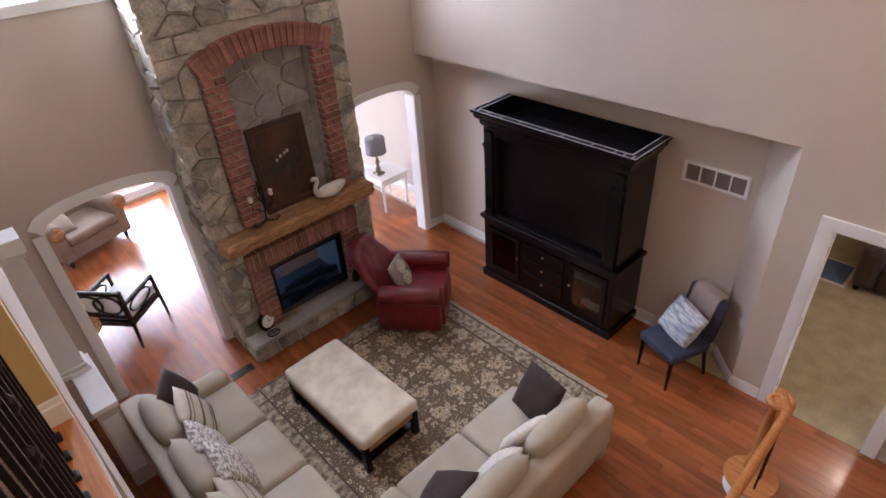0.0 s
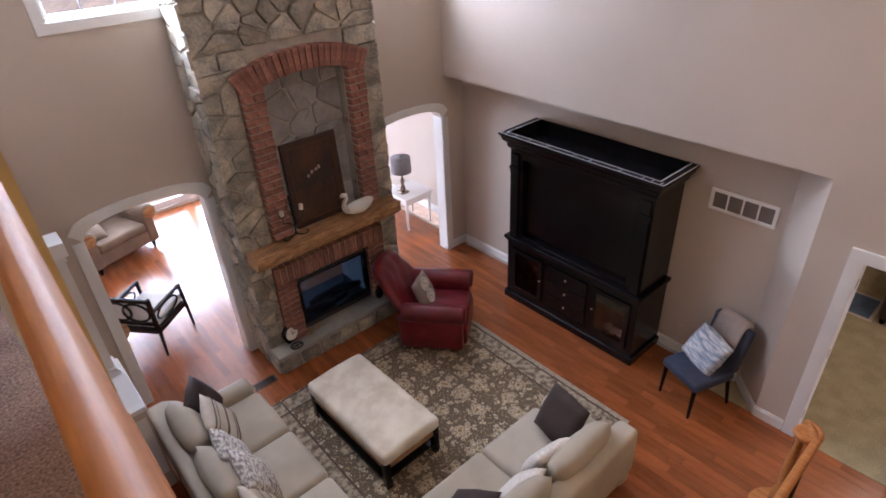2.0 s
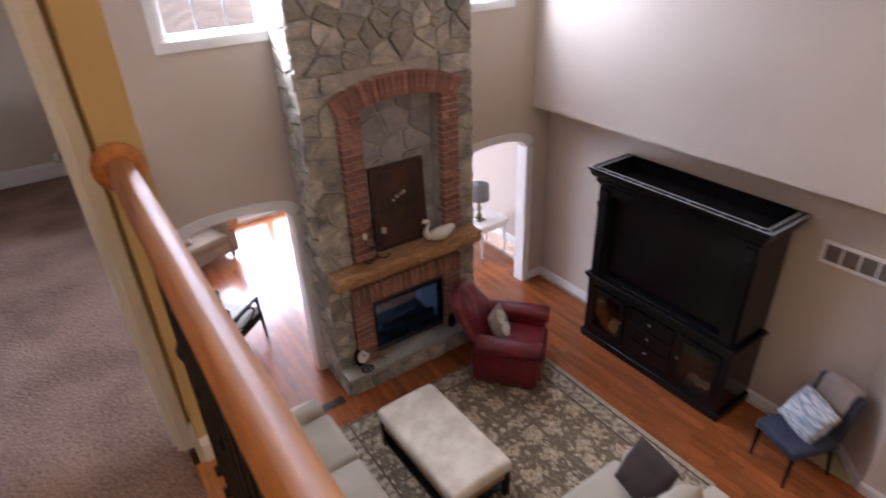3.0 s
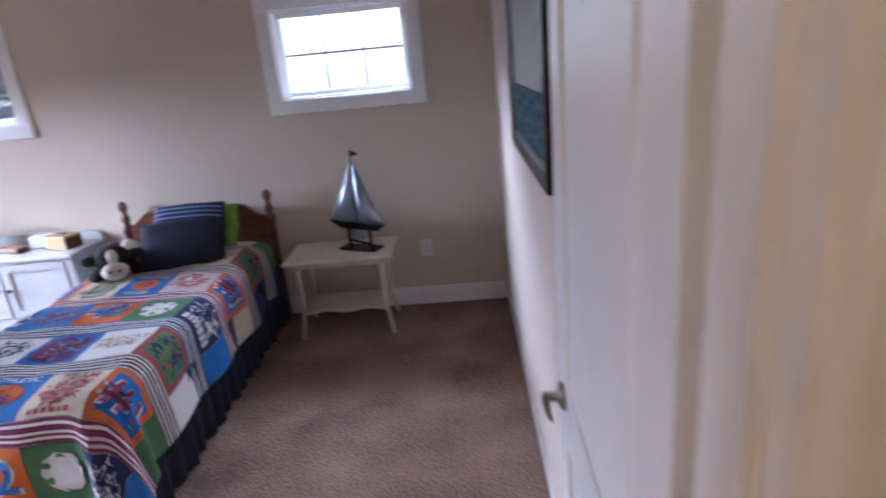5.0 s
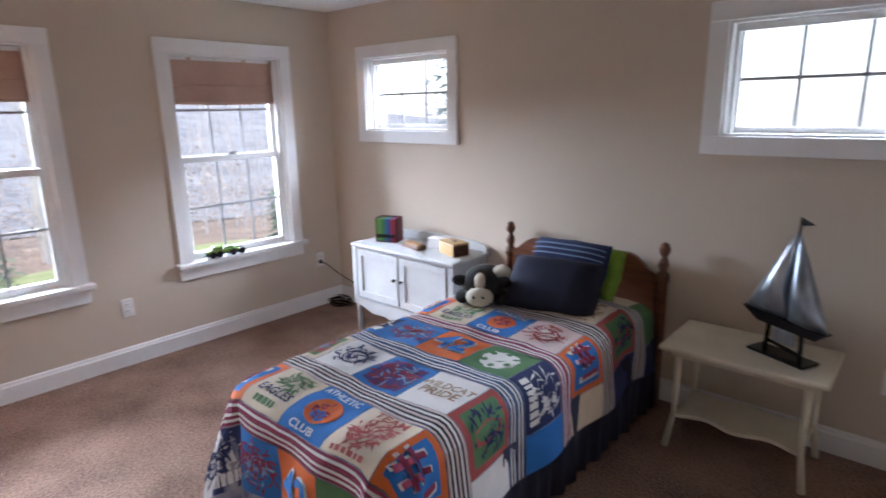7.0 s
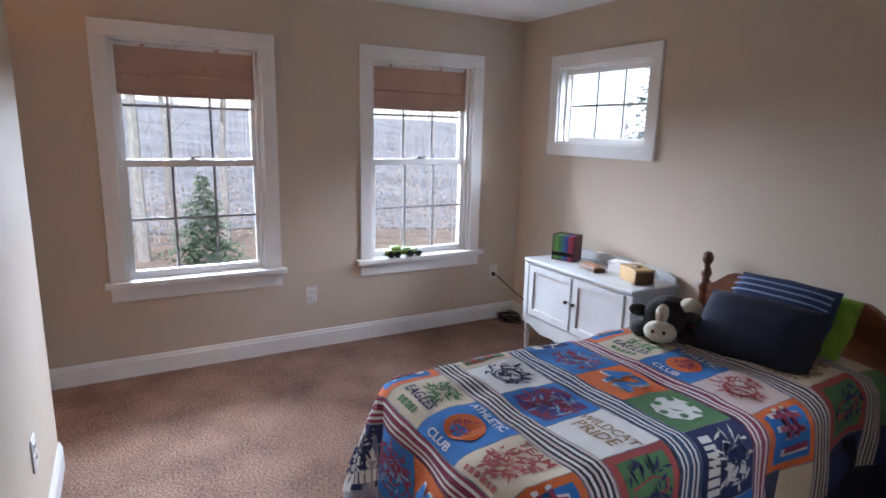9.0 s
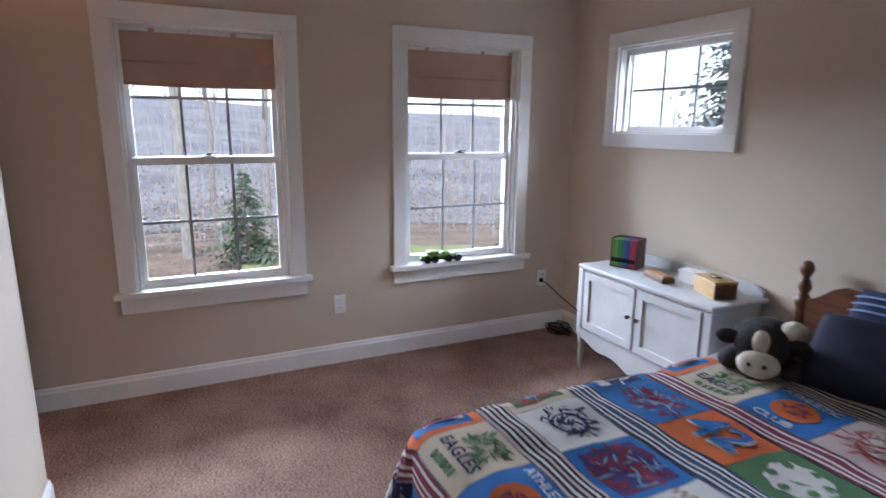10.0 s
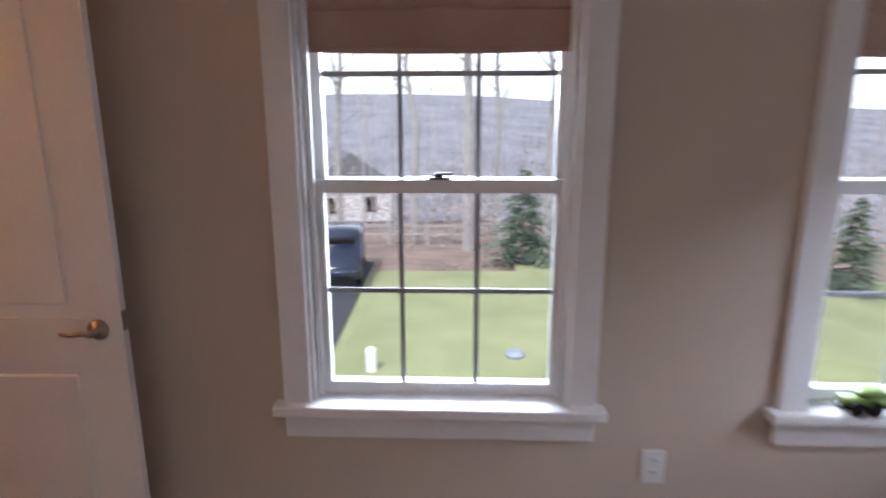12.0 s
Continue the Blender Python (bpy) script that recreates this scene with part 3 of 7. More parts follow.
# ---- balcony rail ----
rail = thing("balcony_rail", "oak handrail with black iron balusters along the hall", "railing")
hr = bmesh.new()
prof = [(-0.030, 0.0), (0.030, 0.0), (0.034, 0.018), (0.027, 0.030), (0.032, 0.048), (0.018, 0.063), (0.0, 0.068), (-0.018, 0.063), (-0.032, 0.048), (-0.027, 0.030), (-0.034, 0.018)]
extrude(prof, 5.6, hr, Matrix.Translation((-0.622, 3.265, 1.08)) @ pose(0, 0, 0, 90))
part("handrail", hr, OAK, rail, "glossy orange oak handrail", True)
part("rosette", lathe([(0.066, 0), (0.066, 0.012), (0.055, 0.022), (0.04, 0.026)], 28, None, (-0.622, 3.279, 1.115), pose(0, 0, 0, 90)), OAK, rail, "round oak rosette on the wall", True)
part("floor_plate", boxes((-0.692, -0.545, -2.3, 3.278, -0.006, 0.02), bevel=0.006), OAK, rail, "oak floor plate")
part("fascia", boxes((-0.575, -0.552, -2.3, 3.39, -0.34, -0.008)), WHITE, rail, "white painted fascia")
for k in range(50):
    y = 3.19 - 0.108 * k
    bal = part("baluster", boxes((-0.6285, -0.6155, y - 0.0065, y + 0.0065, 0.02, 1.081)), IRON, rail)
    part("shoe", boxes((-0.642, -0.602, y - 0.02, y + 0.02, 0.02, 0.042), bevel=0.005), IRON, bal)
    if k % 2 == 0:
        part("knuckle", lathe([(0.006, -0.04), (0.017, -0.015), (0.019, 0), (0.017, 0.015), (0.006, 0.04)], 10, None, (-0.622, y, 0.55)), IRON, bal)

# ---- fireplace ----
FACE = 6.56
X0, X1 = 1.07, 3.00
rng = random.Random(4)
fire = thing("fireplace", "tall field stone chimney with red brick surround", "fireplace")
NICHE = (1.66, 2.54, -1.46, 0.28)
part("chimney_core", slab("y", FACE, LN - 0.003, X0 + 0.02, X1 - 0.02, LOW, HIGH, ((1.56, 2.48, -2.72, -2.02), (1.635, 2.55, -1.485, 0.20))), MORTAR, fire, "grey mortar core")
part("firebox_floor", boxes((1.562, 2.478, FACE + 0.02, LN + 0.15, -2.72, -2.70)), BLACK, fire, "black firebox floor")


def stone(name, outline, depth, m, parent, material):
    """One rough stone: an uneven outline whose face is drawn in and bulges a little."""
    bm = bmesh.new()
    cx, cy = sum(p[0] for p in outline) / len(outline), sum(p[1] for p in outline) / len(outline)
    rings = []
    for shrink, z in ((1.0, 0.0), (0.985, depth * 0.7), (0.90, depth)):
        rings.append([bm.verts.new(m @ Vector((cx + (x - cx) * shrink, cy + (y - cy) * shrink, z + (rng.uniform(-0.006, 0.006) if z else 0)))) for x, y in outline])
    mid = bm.verts.new(m @ Vector((cx + rng.uniform(-0.02, 0.02), cy + rng.uniform(-0.02, 0.02), depth + rng.uniform(-0.002, 0.012))))
    k = len(outline)
    for a, b in zip(rings, rings[1:]):
        for j in range(k):
            bm.faces.new((a[j], a[(j + 1) % k], b[(j + 1) % k], b[j]))
    for j in range(k):
        bm.faces.new((rings[-1][j], rings[-1][(j + 1) % k], mid))
    return part(name, bm, material, parent)


def clip(poly, nx, ny, d):
    """The part of a convex outline on the side nx x + ny y <= d."""
    out = []
    for (ax, ay), (bx, by) in zip(poly, poly[1:] + poly[:1]):
        a, b = nx * ax + ny * ay - d, nx * bx + ny * by - d
        if a <= 0:
            out.append((ax, ay))
        if (a < 0 < b) or (b < 0 < a):
            s = a / (a - b)
            out.append((ax + (bx - ax) * s, ay + (by - ay) * s))
    return out


def rubble(u0, u1, v0, v1, size, m, parent, holes=(), depth=0.03, gap=0.016, material=None, flat=1.5):
    """Irregular stones that fill the field, cell by cell round scattered seeds, but for the holes."""
    seeds = []
    rows = max(1, round((v1 - v0) / size * flat ** 0.5))
    for r in range(rows):
        cols = max(1, round((u1 - u0) / size / flat ** 0.5 * rng.uniform(0.8, 1.25)))
        for c in range(cols):
            seeds.append((u0 + (u1 - u0) * (c + 0.5 + rng.uniform(-0.36, 0.36)) / cols, v0 + (v1 - v0) * (r + 0.5 + rng.uniform(-0.32, 0.32)) / rows))
    for i, (x, y) in enumerate(seeds):
        poly = [(u0, v0), (u1, v0), (u1, v1), (u0, v1)]
        for j, (p, q) in enumerate(seeds):
            if i == j or abs(p - x) > 3 * size or abs(q - y) > 3 * size:
                continue
            nx, ny = p - x, q - y
            ln = math.hypot(nx, ny)
            poly = clip(poly, nx / ln, ny / ln, ((p * p + q * q - x * x - y * y) / 2) / ln - gap / 2)
            if len(poly) < 3:
                break
        for a, b, c, d in holes:
            if len(poly) < 3:
                break
            if x < a:
                if any(h[2] < y < h[3] for h in [(a, b, c, d)]) or (c < y < d):
                    poly = clip(poly, 1, 0, a)
            if x > b and c < y < d:
                poly = clip(poly, -1, 0, -b)
            if a <= x <= b and y > d:
                poly = clip(poly, 0, -1, -d)
            if a <= x <= b and y < c:
                poly = clip(poly, 0, 1, c)
            if a <= x <= b and c <= y <= d:
                poly = []
        if len(poly) >= 3:
            fine = []
            for (ax, ay), (bx, by) in zip(poly, poly[1:] + poly[:1]):
                fine.append((ax * 0.9 + bx * 0.1, ay * 0.9 + by * 0.1))
                fine.append((ax * 0.1 + bx * 0.9, ay * 0.1 + by * 0.9))
            stone("stone", fine, depth * rng.uniform(0.7, 1.3), m, parent, material or STONE)


front = Matrix.Translation((0, FACE, 0)) @ pose(0, 0, 0, 90)
# four fields round the brick: both flanks, below and above the arch
rubble(X0, 1.395, -2.80, 0.32, 0.19, front, fire, flat=1.5)
rubble(2.765, X1, -2.80, 0.30, 0.185, front, fire, flat=1.4)
rubble(X0, X1, 0.50, 1.95, 0.215, front, fire, flat=2.0)
rubble(X0, 1.56, 0.33, 0.49, 0.2, front, fire, flat=1.6)
rubble(2.60, X1, 0.31, 0.49, 0.2, front, fire, flat=1.6)
side_l = Matrix.Translation((X0 + 0.02, 0, 0)) @ Matrix(((0, 0, -1, 0), (1, 0, 0, 0), (0, 1, 0, 0), (0, 0, 0, 1)))
rubble(FACE - 0.02, LN - 0.01, LOW + 0.02, 1.95, 0.19, side_l, fire, flat=1.5)
side_r = Matrix.Translation((X1 - 0.02, 0, 0)) @ Matrix(((0, 0, 1, 0), (1, 0, 0, 0), (0, 1, 0, 0), (0, 0, 0, 1)))
rubble(FACE - 0.02, LN - 0.01, LOW + 0.02, 1.95, 0.19, side_r, fire, flat=1.5)
part("niche_back", boxes((1.60, 2.60, FACE + 0.13, LN - 0.02, -1.50, 0.32)), MORTAR, fire)
# the field behind the painting, set back inside the brick arch
SLATE = mat("grey_ledge_stone", (0.36, 0.345, 0.33), (0.25, 0.24, 0.235), 6, 0.85, 0.7, 40, spread=0.18, fine=0.5)
rubble(1.67, 2.55, -1.46, 0.30, 0.27, Matrix.Translation((0, FACE + 0.13, 0)) @ pose(0, 0, 0, 90), fire, material=SLATE, depth=0.02, flat=1.1)

brick_mesh = {}


def brick(w, h, d, m):
    """A red brick w by h by d, its face towards -y; alike bricks share one mesh."""
    key = (round(w, 3), round(h, 3), round(d, 3))
    if key not in brick_mesh:
        brick_mesh[key] = finish("brick", boxes((-w / 2, w / 2, -d / 2, d / 2, -h / 2, h / 2), bevel=0.005), BRICK)
    ob = new("brick", brick_mesh[key])
    ob.parent, ob.matrix_world = fire, m
    return ob


part("brick_joint", boxes((1.405, 1.62, FACE - 0.083, FACE + 0.06, -1.45, 0.24), (2.56, 2.755, FACE - 0.083, FACE + 0.06, -1.45, 0.24), (1.305, 1.53, FACE - 0.088, FACE + 0.06, -2.79, -2.0), (2.51, 2.735, FACE - 0.088, FACE + 0.06, -2.79, -2.0), (1.305, 2.735, FACE - 0.093, FACE + 0.03, -1.99, -1.785)), MORTAR, fire, "pale mortar joints of the brick surround")
for xa, xb in ((1.40, 1.625), (2.555, 2.76)):
    for k in range(23):
        z = -1.42 + 0.0735 * k
        w = xb - xa
        if k % 2:
            brick(w, 0.062, 0.16, pose((xa + xb) / 2 + rng.uniform(-0.006, 0.006), FACE - 0.015 + rng.uniform(-0.006, 0.006), z, 0, 0, rng.uniform(-1, 1)))
        else:
            for s in (-1, 1):
                brick(w / 2 - 0.006, 0.062, 0.16, pose((xa + xb) / 2 + s * w / 4, FACE - 0.015 + rng.uniform(-0.006, 0.006), z, 0, 0, rng.uniform(-1, 1)))
for xa, xb in ((1.30, 1.535), (2.505, 2.74)):
    for k in range(11):
        brick(xb - xa, 0.062, 0.16, pose((xa + xb) / 2 + rng.uniform(-0.008, 0.008), FACE - 0.02 + rng.uniform(-0.006, 0.006), -2.76 + 0.0735 * k, 0, 0, rng.uniform(-1, 1)))
for k in range(19):
    brick(0.064, 0.215, 0.16, pose(1.335 + 0.0762 * k, FACE - 0.025 + rng.uniform(-0.006, 0.006), -1.885 + rng.uniform(-0.006, 0.006), 0, rng.uniform(-1.5, 1.5), 0))
for k in range(23):
    # the arch of bricks on end
    a = radians(-44.5 + 89 * k / 22)
    r = 0.96
    brick(0.060, 0.215, 0.16, pose(2.08 + r * math.sin(a), FACE - 0.02 + rng.uniform(-0.006, 0.006), -0.66 + 0.01 + r * math.cos(a) * 0.5 + 0.48, 0, math.degrees(a) * 0.55, 0))

part("hearth_slab", boxes((X0 - 0.005, X1, 6.30, FACE, -2.85, -2.79), bevel=0.012), mat("bluestone", (0.36, 0.35, 0.30), (0.29, 0.285, 0.25), 5, 0.7, 0.35, 60), fire, "smooth grey-green stone hearth slab")
part("hearth_core", boxes((X0 + 0.02, X1 - 0.02, 6.33, FACE, LOW, -2.852)), MORTAR, fire)
rubble(X0, X1, LOW + 0.01, -2.855, 0.2, Matrix.Translation((0, 6.335, 0)) @ pose(0, 0, 0, 90), fire, depth=0.03, flat=2.0)
rubble(6.33, FACE, LOW + 0.01, -2.855, 0.2, side_l, fire, depth=0.03, flat=1.4)

mant = bmesh.new()
nx, ny, nz = 46, 5, 4
cell = {}
for i in range(nx + 1):
    for j in range(ny + 1):
        for k in range(nz + 1):
            if not (i in (0, nx) or j in (0, ny) or k in (0, nz)):
                continue
            x, y, z = 1.09 + 1.86 * i / nx, 6.30 + 0.30 * j / ny, -1.63 + 0.145 * k / nz
            q = Vector((x * 5, y * 8, z * 14))
            edge = 1.0 if j == 0 else 0.3 if k == 0 else 0.15
            off = 0.035 * edge * noise.noise(q) + 0.02 * edge * noise.noise(q * 3.1)
            round_z = 0.016 if j == 0 and k in (0, nz) else 0.0
            cell[i, j, k] = mant.verts.new((x + (0.03 * noise.noise(q * 2) if i in (0, nx) else 0), y - off + round_z, z + (0.5 * off if k in (0,) else 0.004 * noise.noise(q * 2))))
for i in range(nx + 1):
    for j in range(ny + 1):
        for k in range(nz + 1):
            for a, b, ok in (((1, 0, 0), (0, 1, 0), k in (0, nz)), ((1, 0, 0), (0, 0, 1), j in (0, ny)), ((0, 1, 0), (0, 0, 1), i in (0, nx))):
                q = [(i, j, k), (i + a[0], j + a[1], k + a[2]), (i + a[0] + b[0], j + a[1] + b[1], k + a[2] + b[2]), (i + b[0], j + b[1], k + b[2])]
                if ok and all(c in cell for c in q):
                    mant.faces.new([cell[c] for c in q])
MANTEL = mat("live_edge_wood", (0.46, 0.25, 0.10), (0.20, 0.085, 0.03), 9, 0.6, 0.7, 45, stretch=(0.7, 5, 5), fine=0.6)
part("mantel", mant, MANTEL, fire, "rough live-edge wooden mantel")

FIREGLASS = glass_mat("fire_glass", (0.30, 0.40, 0.52))
insert = part("fire_insert", slab("y", FACE - 0.05, FACE + 0.02, 1.545, 2.495, -2.74, -2.0, ((1.585, 2.455, -2.66, -2.10),)), BLACK, fire, "black metal fireplace frame")
part("fire_glass", boxes((1.585, 2.455, FACE - 0.012, FACE - 0.006, -2.66, -2.10)), FIREGLASS, insert, "smoky see-through fire glass")
for z in (-2.03, -2.06, -2.69, -2.715):
    part("louvre", boxes((1.56, 2.48, FACE - 0.062, FACE - 0.05, z - 0.008, z + 0.008), bevel=0.002), plain("gunmetal", (0.10, 0.10, 0.11), 0.35, 0.8), insert)
for k in range(4):
    part("log", lathe([(0.035, 0), (0.042, 0.15), (0.036, 0.42)], 9, None, (1.62 + 0.14 * k, FACE + 0.14 + 0.06 * (k % 2), -2.65 + 0.03 * (k % 2)), pose(0, 0, 0, 0, 84, 16 * (k % 3) - 16)), mat("charred_log", (0.10, 0.075, 0.055), (0.03, 0.025, 0.022), 9, 0.9, 0.6), insert)

# on the mantel
pic = thing("painting", "dark framed landscape painting leaning on the mantel", "painting", (2.06, 6.60, -1.485))
part("frame", slab("y", -0.02, 0.02, -0.325, 0.325, 0.0, 0.955, ((-0.27, 0.27, 0.055, 0.90),)), mat("espresso_wood", (0.035, 0.014, 0.010), (0.06, 0.024, 0.015), 9, 0.35, 0.1, 80), pic)
part("gilt_edge", slab("y", -0.015, 0.0, -0.272, 0.272, 0.053, 0.902, ((-0.257, 0.257, 0.068, 0.887),)), plain("dull_gilt", (0.13, 0.07, 0.03), 0.4, 0.6), pic)
part("canvas", boxes((-0.27, 0.27, -0.004, 0.012, 0.055, 0.90)), mat("dusky_canvas", (0.085, 0.034, 0.018), (0.016, 0.010, 0.009), 3.2, 0.5, 0.2, 30, stretch=(1, 1, 0.6)), pic, "dusky landscape canvas")
for x, z, w, h in ((-0.02, 0.56, 0.03, 0.035), (0.03, 0.58, 0.025, 0.03), (0.07, 0.59, 0.03, 0.04), (-0.07, 0.53, 0.025, 0.03)):
    part("painted_house", boxes((x - w / 2, x + w / 2, -0.0065, -0.004, z, z + h)), plain("pale_daub", (0.55, 0.5, 0.42), 0.6), pic)
for k in range(9):
    x, h = -0.24 + 0.055 * k, rng.uniform(0.07, 0.16)
    part("painted_fir", extrude([(x - 0.02, 0), (x + 0.02, 0), (x, h)], 0.0025, None, Matrix.Translation((0, -0.004, 0.42 + 0.02 * (k % 3))) @ pose(0, 0, 0, 90)), plain("dark_daub", (0.02, 0.022, 0.014), 0.6), pic)
pic.rotation_euler.x = radians(-3)

SWAN = plain("swan_white", (0.72, 0.69, 0.62), 0.5)
sw = bmesh.new()
bmesh.ops.create_uvsphere(sw, u_segments=20, v_segments=12, radius=1, matrix=pose(0.03, 0, 0.075) @ Matrix.Diagonal((0.185, 0.075, 0.078, 1)))
for v in sw.verts:
    if v.co.x > 0.05:
        v.co.z += 0.25 * (v.co.x - 0.05)
        v.co.y *= 1 - 2.2 * (v.co.x - 0.05)
tube([(-0.12, 0, 0.07), (-0.165, 0, 0.12), (-0.155, 0, 0.18), (-0.125, 0, 0.225), (-0.13, 0, 0.265), (-0.165, 0, 0.275), (-0.195, 0, 0.262)], 0.02, 10, sw, [0.045, 0.032, 0.024, 0.022, 0.026, 0.026, 0.014])
swan = thing("swan_figure", "white painted wooden swan on the mantel", "figurine", (2.42, 6.42, -1.483), -4)
part("body", sw, SWAN, swan, "", True)
part("beak", lathe([(0.013, 0), (0.010, 0.02), (0.003, 0.05)], 8, None, (-0.19, 0, 0.262), pose(0, 0, 0, 0, -105)), plain("beak_brown", (0.12, 0.06, 0.02), 0.5), swan)

can = thing("candelabra", "black wrought iron candelabra with scrolled feet", "candle holder", (1.63, 6.43, -1.482))
can.scale = (1.25, 1.25, 1.2)
part("stem", tube([(0, 0, 0.04), (0.01, 0, 0.2), (-0.005, 0, 0.42)], 0.007, 8), IRON, can)
for s in (-1, 1):
    part("foot", tube([(0, 0, 0.05), (s * 0.05, 0, 0.015), (s * 0.10, 0, 0.008), (s * 0.125, 0, 0.03), (s * 0.105, 0, 0.045)], 0.006, 7), IRON, can)
    arm = part("arm", tube([(0, 0, 0.12), (s * 0.03, 0, 0.16), (s * 0.09, 0, 0.18), (s * 0.09, 0, 0.24)], 0.005, 7), IRON, can)
    part("cup", lathe([(0.012, 0), (0.024, 0.012), (0.026, 0.02)], 12, None, (s * 0.09, 0, 0.235)), IRON, arm)
    part("candle", lathe([(0.019, 0), (0.019, 0.05), (0.014, 0.054)], 12, None, (s * 0.09, 0, 0.252)), plain("candle_wax", (0.75, 0.70, 0.58), 0.5), arm, "ivory candle")
    part("leaf_scroll", tube([(0, 0, 0.22), (s * 0.04, 0.01, 0.30), (s * 0.025, 0.0, 0.37), (s * 0.005, 0, 0.33)], 0.004, 6), IRON, can)

# on the hearth
clock = thing("clock", "round black clock on a stand with white face", "clock", (1.33, 6.47, -2.79), 12)
part("case", lathe([(0.085, 0), (0.105, 0.012), (0.105, 0.05), (0.095, 0.06)], 30, None, (0, 0.04, 0.125), pose(0, 0, 0, 82)), BLACK, clock, "", True)
face = part("face", lathe([(0.08, 0), (0.08, 0.004)], 30, None, (0, -0.021, 0.1335), pose(0, 0, 0, 82)), plain("clock_white", (0.78, 0.76, 0.70), 0.5), clock)
part("minute_bar", boxes((-0.003, 0.003, -0.0315, -0.029, 0.128, 0.19)), BLACK, face)
part("hour_bar", boxes((-0.004, 0.045, -0.0315, -0.029, 0.130, 0.136)), BLACK, face)
part("stand", boxes((-0.06, 0.06, -0.01, 0.08, 0.0, 0.03), bevel=0.008), BLACK, clock)
tri = thing("wheel_trivet", "black iron spoked wheel lying on the hearth", "ornament", (1.33, 6.365, -2.79))
part("rim", tube([(0.07 * math.cos(radians(a)), 0.055 * math.sin(radians(a)), 0.01) for a in range(0, 361, 20)], 0.009, 7), IRON, tri)
for a in (0, 90):
    part("spoke", tube([(0.066 * math.cos(radians(a)), 0.052 * math.sin(radians(a)), 0.01), (-0.066 * math.cos(radians(a)), -0.052 * math.sin(radians(a)), 0.01)], 0.006, 6), IRON, tri)
BRASS = mat("aged_brass", (0.50, 0.36, 0.14), (0.35, 0.24, 0.09), 14, 0.4, 0.1, metal=0.9)
for x, y, tw in ((1.56, 6.44, 10), (1.70, 6.48, 50)):
    j = thing("brass_jack", "aged brass six-armed jack ornament on hearth", "ornament", (x, y, -2.758), tw, "brass jacks")
    for d in ((0.06, 0, 0.0), (0, 0.06, 0), (0.015, 0.0, 0.03)):
        part("bar", tube([tuple(-c for c in d), d], 0.006, 7), BRASS, j)
        for s in (-1, 1):
            part("knob", lathe([(0.004, -0.01), (0.011, -0.004), (0.011, 0.004), (0.004, 0.01)], 8, None, tuple(s * c for c in d)), BRASS, j)
vase = solid("black_vase", lathe([(0.04, 0), (0.055, 0.05), (0.05, 0.11), (0.03, 0.15), (0.038, 0.175)], 18), BLACK, "small black vase standing on the hearth slab", "vase", (2.58, 6.46, -2.79), smooth=True)

# ---- family room furniture ----


def throw_pillow(w, label, place, rx, ry, rz, material, thick=0.13, seed=0, trim=None, bars=()):
    """A soft square pillow; bars are woven stripes (offset, width, material)."""
    t = thing("throw_pillow", label, "pillow", place, 0)
    t.matrix_world = Matrix.Translation(HOME) @ pose(*place, rx, ry, rz)
    part("cover", cushion(w, w, thick, 0.55, 12, seed=seed), material, t, "", True)
    for off, wd, m in bars:
        bm = bmesh.new()
        n = 12
        for side in (1, -1):
            rows = []
            for k in range(n + 1):
                u = -0.94 + 1.88 * k / n
                body = (max(0, 1 - abs(u) ** 3.5) * max(0, 1 - abs(2 * off / w) ** 3.5)) ** 0.55
                z = side * (thick / 2 * body * 1.06 + 0.002)
                rows.append((bm.verts.new((u * w / 2, off - wd / 2, z)), bm.verts.new((u * w / 2, off + wd / 2, z))))
            for a, b in zip(rows, rows[1:]):
                bm.faces.new((a[0], b[0], b[1], a[1]))
        part("stripe", bm, m, t, "woven stripe")
    return t


def sofa(label, place, turn, width, seats, first):
    """A sofa with loose cushions: it faces -y, its back at y = 0.95; x from 0 to width."""
    t = thing("sofa", label, "sofa", place, turn, "beige sofas round the ottoman")
    arm, depth, seat = 0.20, 0.97, 0.47
    part("base", boxes((0.02, width - 0.02, 0.06, depth - 0.05, 0.09, 0.27), bevel=0.02), SOFA, t)
    bk = bmesh.new()
    box(bk, 0.02, width - 0.02, depth - 0.20, depth, 0.27, 0.78, 0.05, 4)
    part("back_frame", bk, SOFA, t, "", True)
    for x in (0.0, width - arm):
        ab = bmesh.new()
        box(ab, x, x + arm, 0.03, depth - 0.02, 0.09, 0.56, 0.07, 5)
        part("arm", ab, SOFA, t, "", True)
    w = (width - 2 * arm) / seats
    for k in range(seats):
        m = pose(arm + w * (k + 0.5), 0.385, 0.375)
        cb = bmesh.new()
        box(cb, arm + w * k + 0.004, arm + w * (k + 1) - 0.004, 0.0, 0.78, 0.27, seat, 0.055, 4)
        for v in cb.verts:
            if v.co.z > 0.4:
                u = (v.co.x - arm - w * (k + 0.5)) / (w / 2)
                v.co.z += 0.018 * (1 - min(1, u * u)) + 0.01 * noise.noise(v.co * 5)
        part("seat_cushion", cb, SOFA, t, "", True)
        bb = cushion(w * 0.99, 0.56, 0.25, 0.42, 12, None, pose(arm + w * (k + 0.5), 0.70, 0.66, 68, 0, 0), seed=first + k)
        part("back_cushion", bb, SOFA, t, "", True)
    for x in (0.09, width - 0.09):
        for y in (0.12, depth - 0.12):
            part("foot", lathe([(0.022, 0), (0.03, 0.09)], 10, None, (x, y, 0.0)), BLACK, t)
    return t


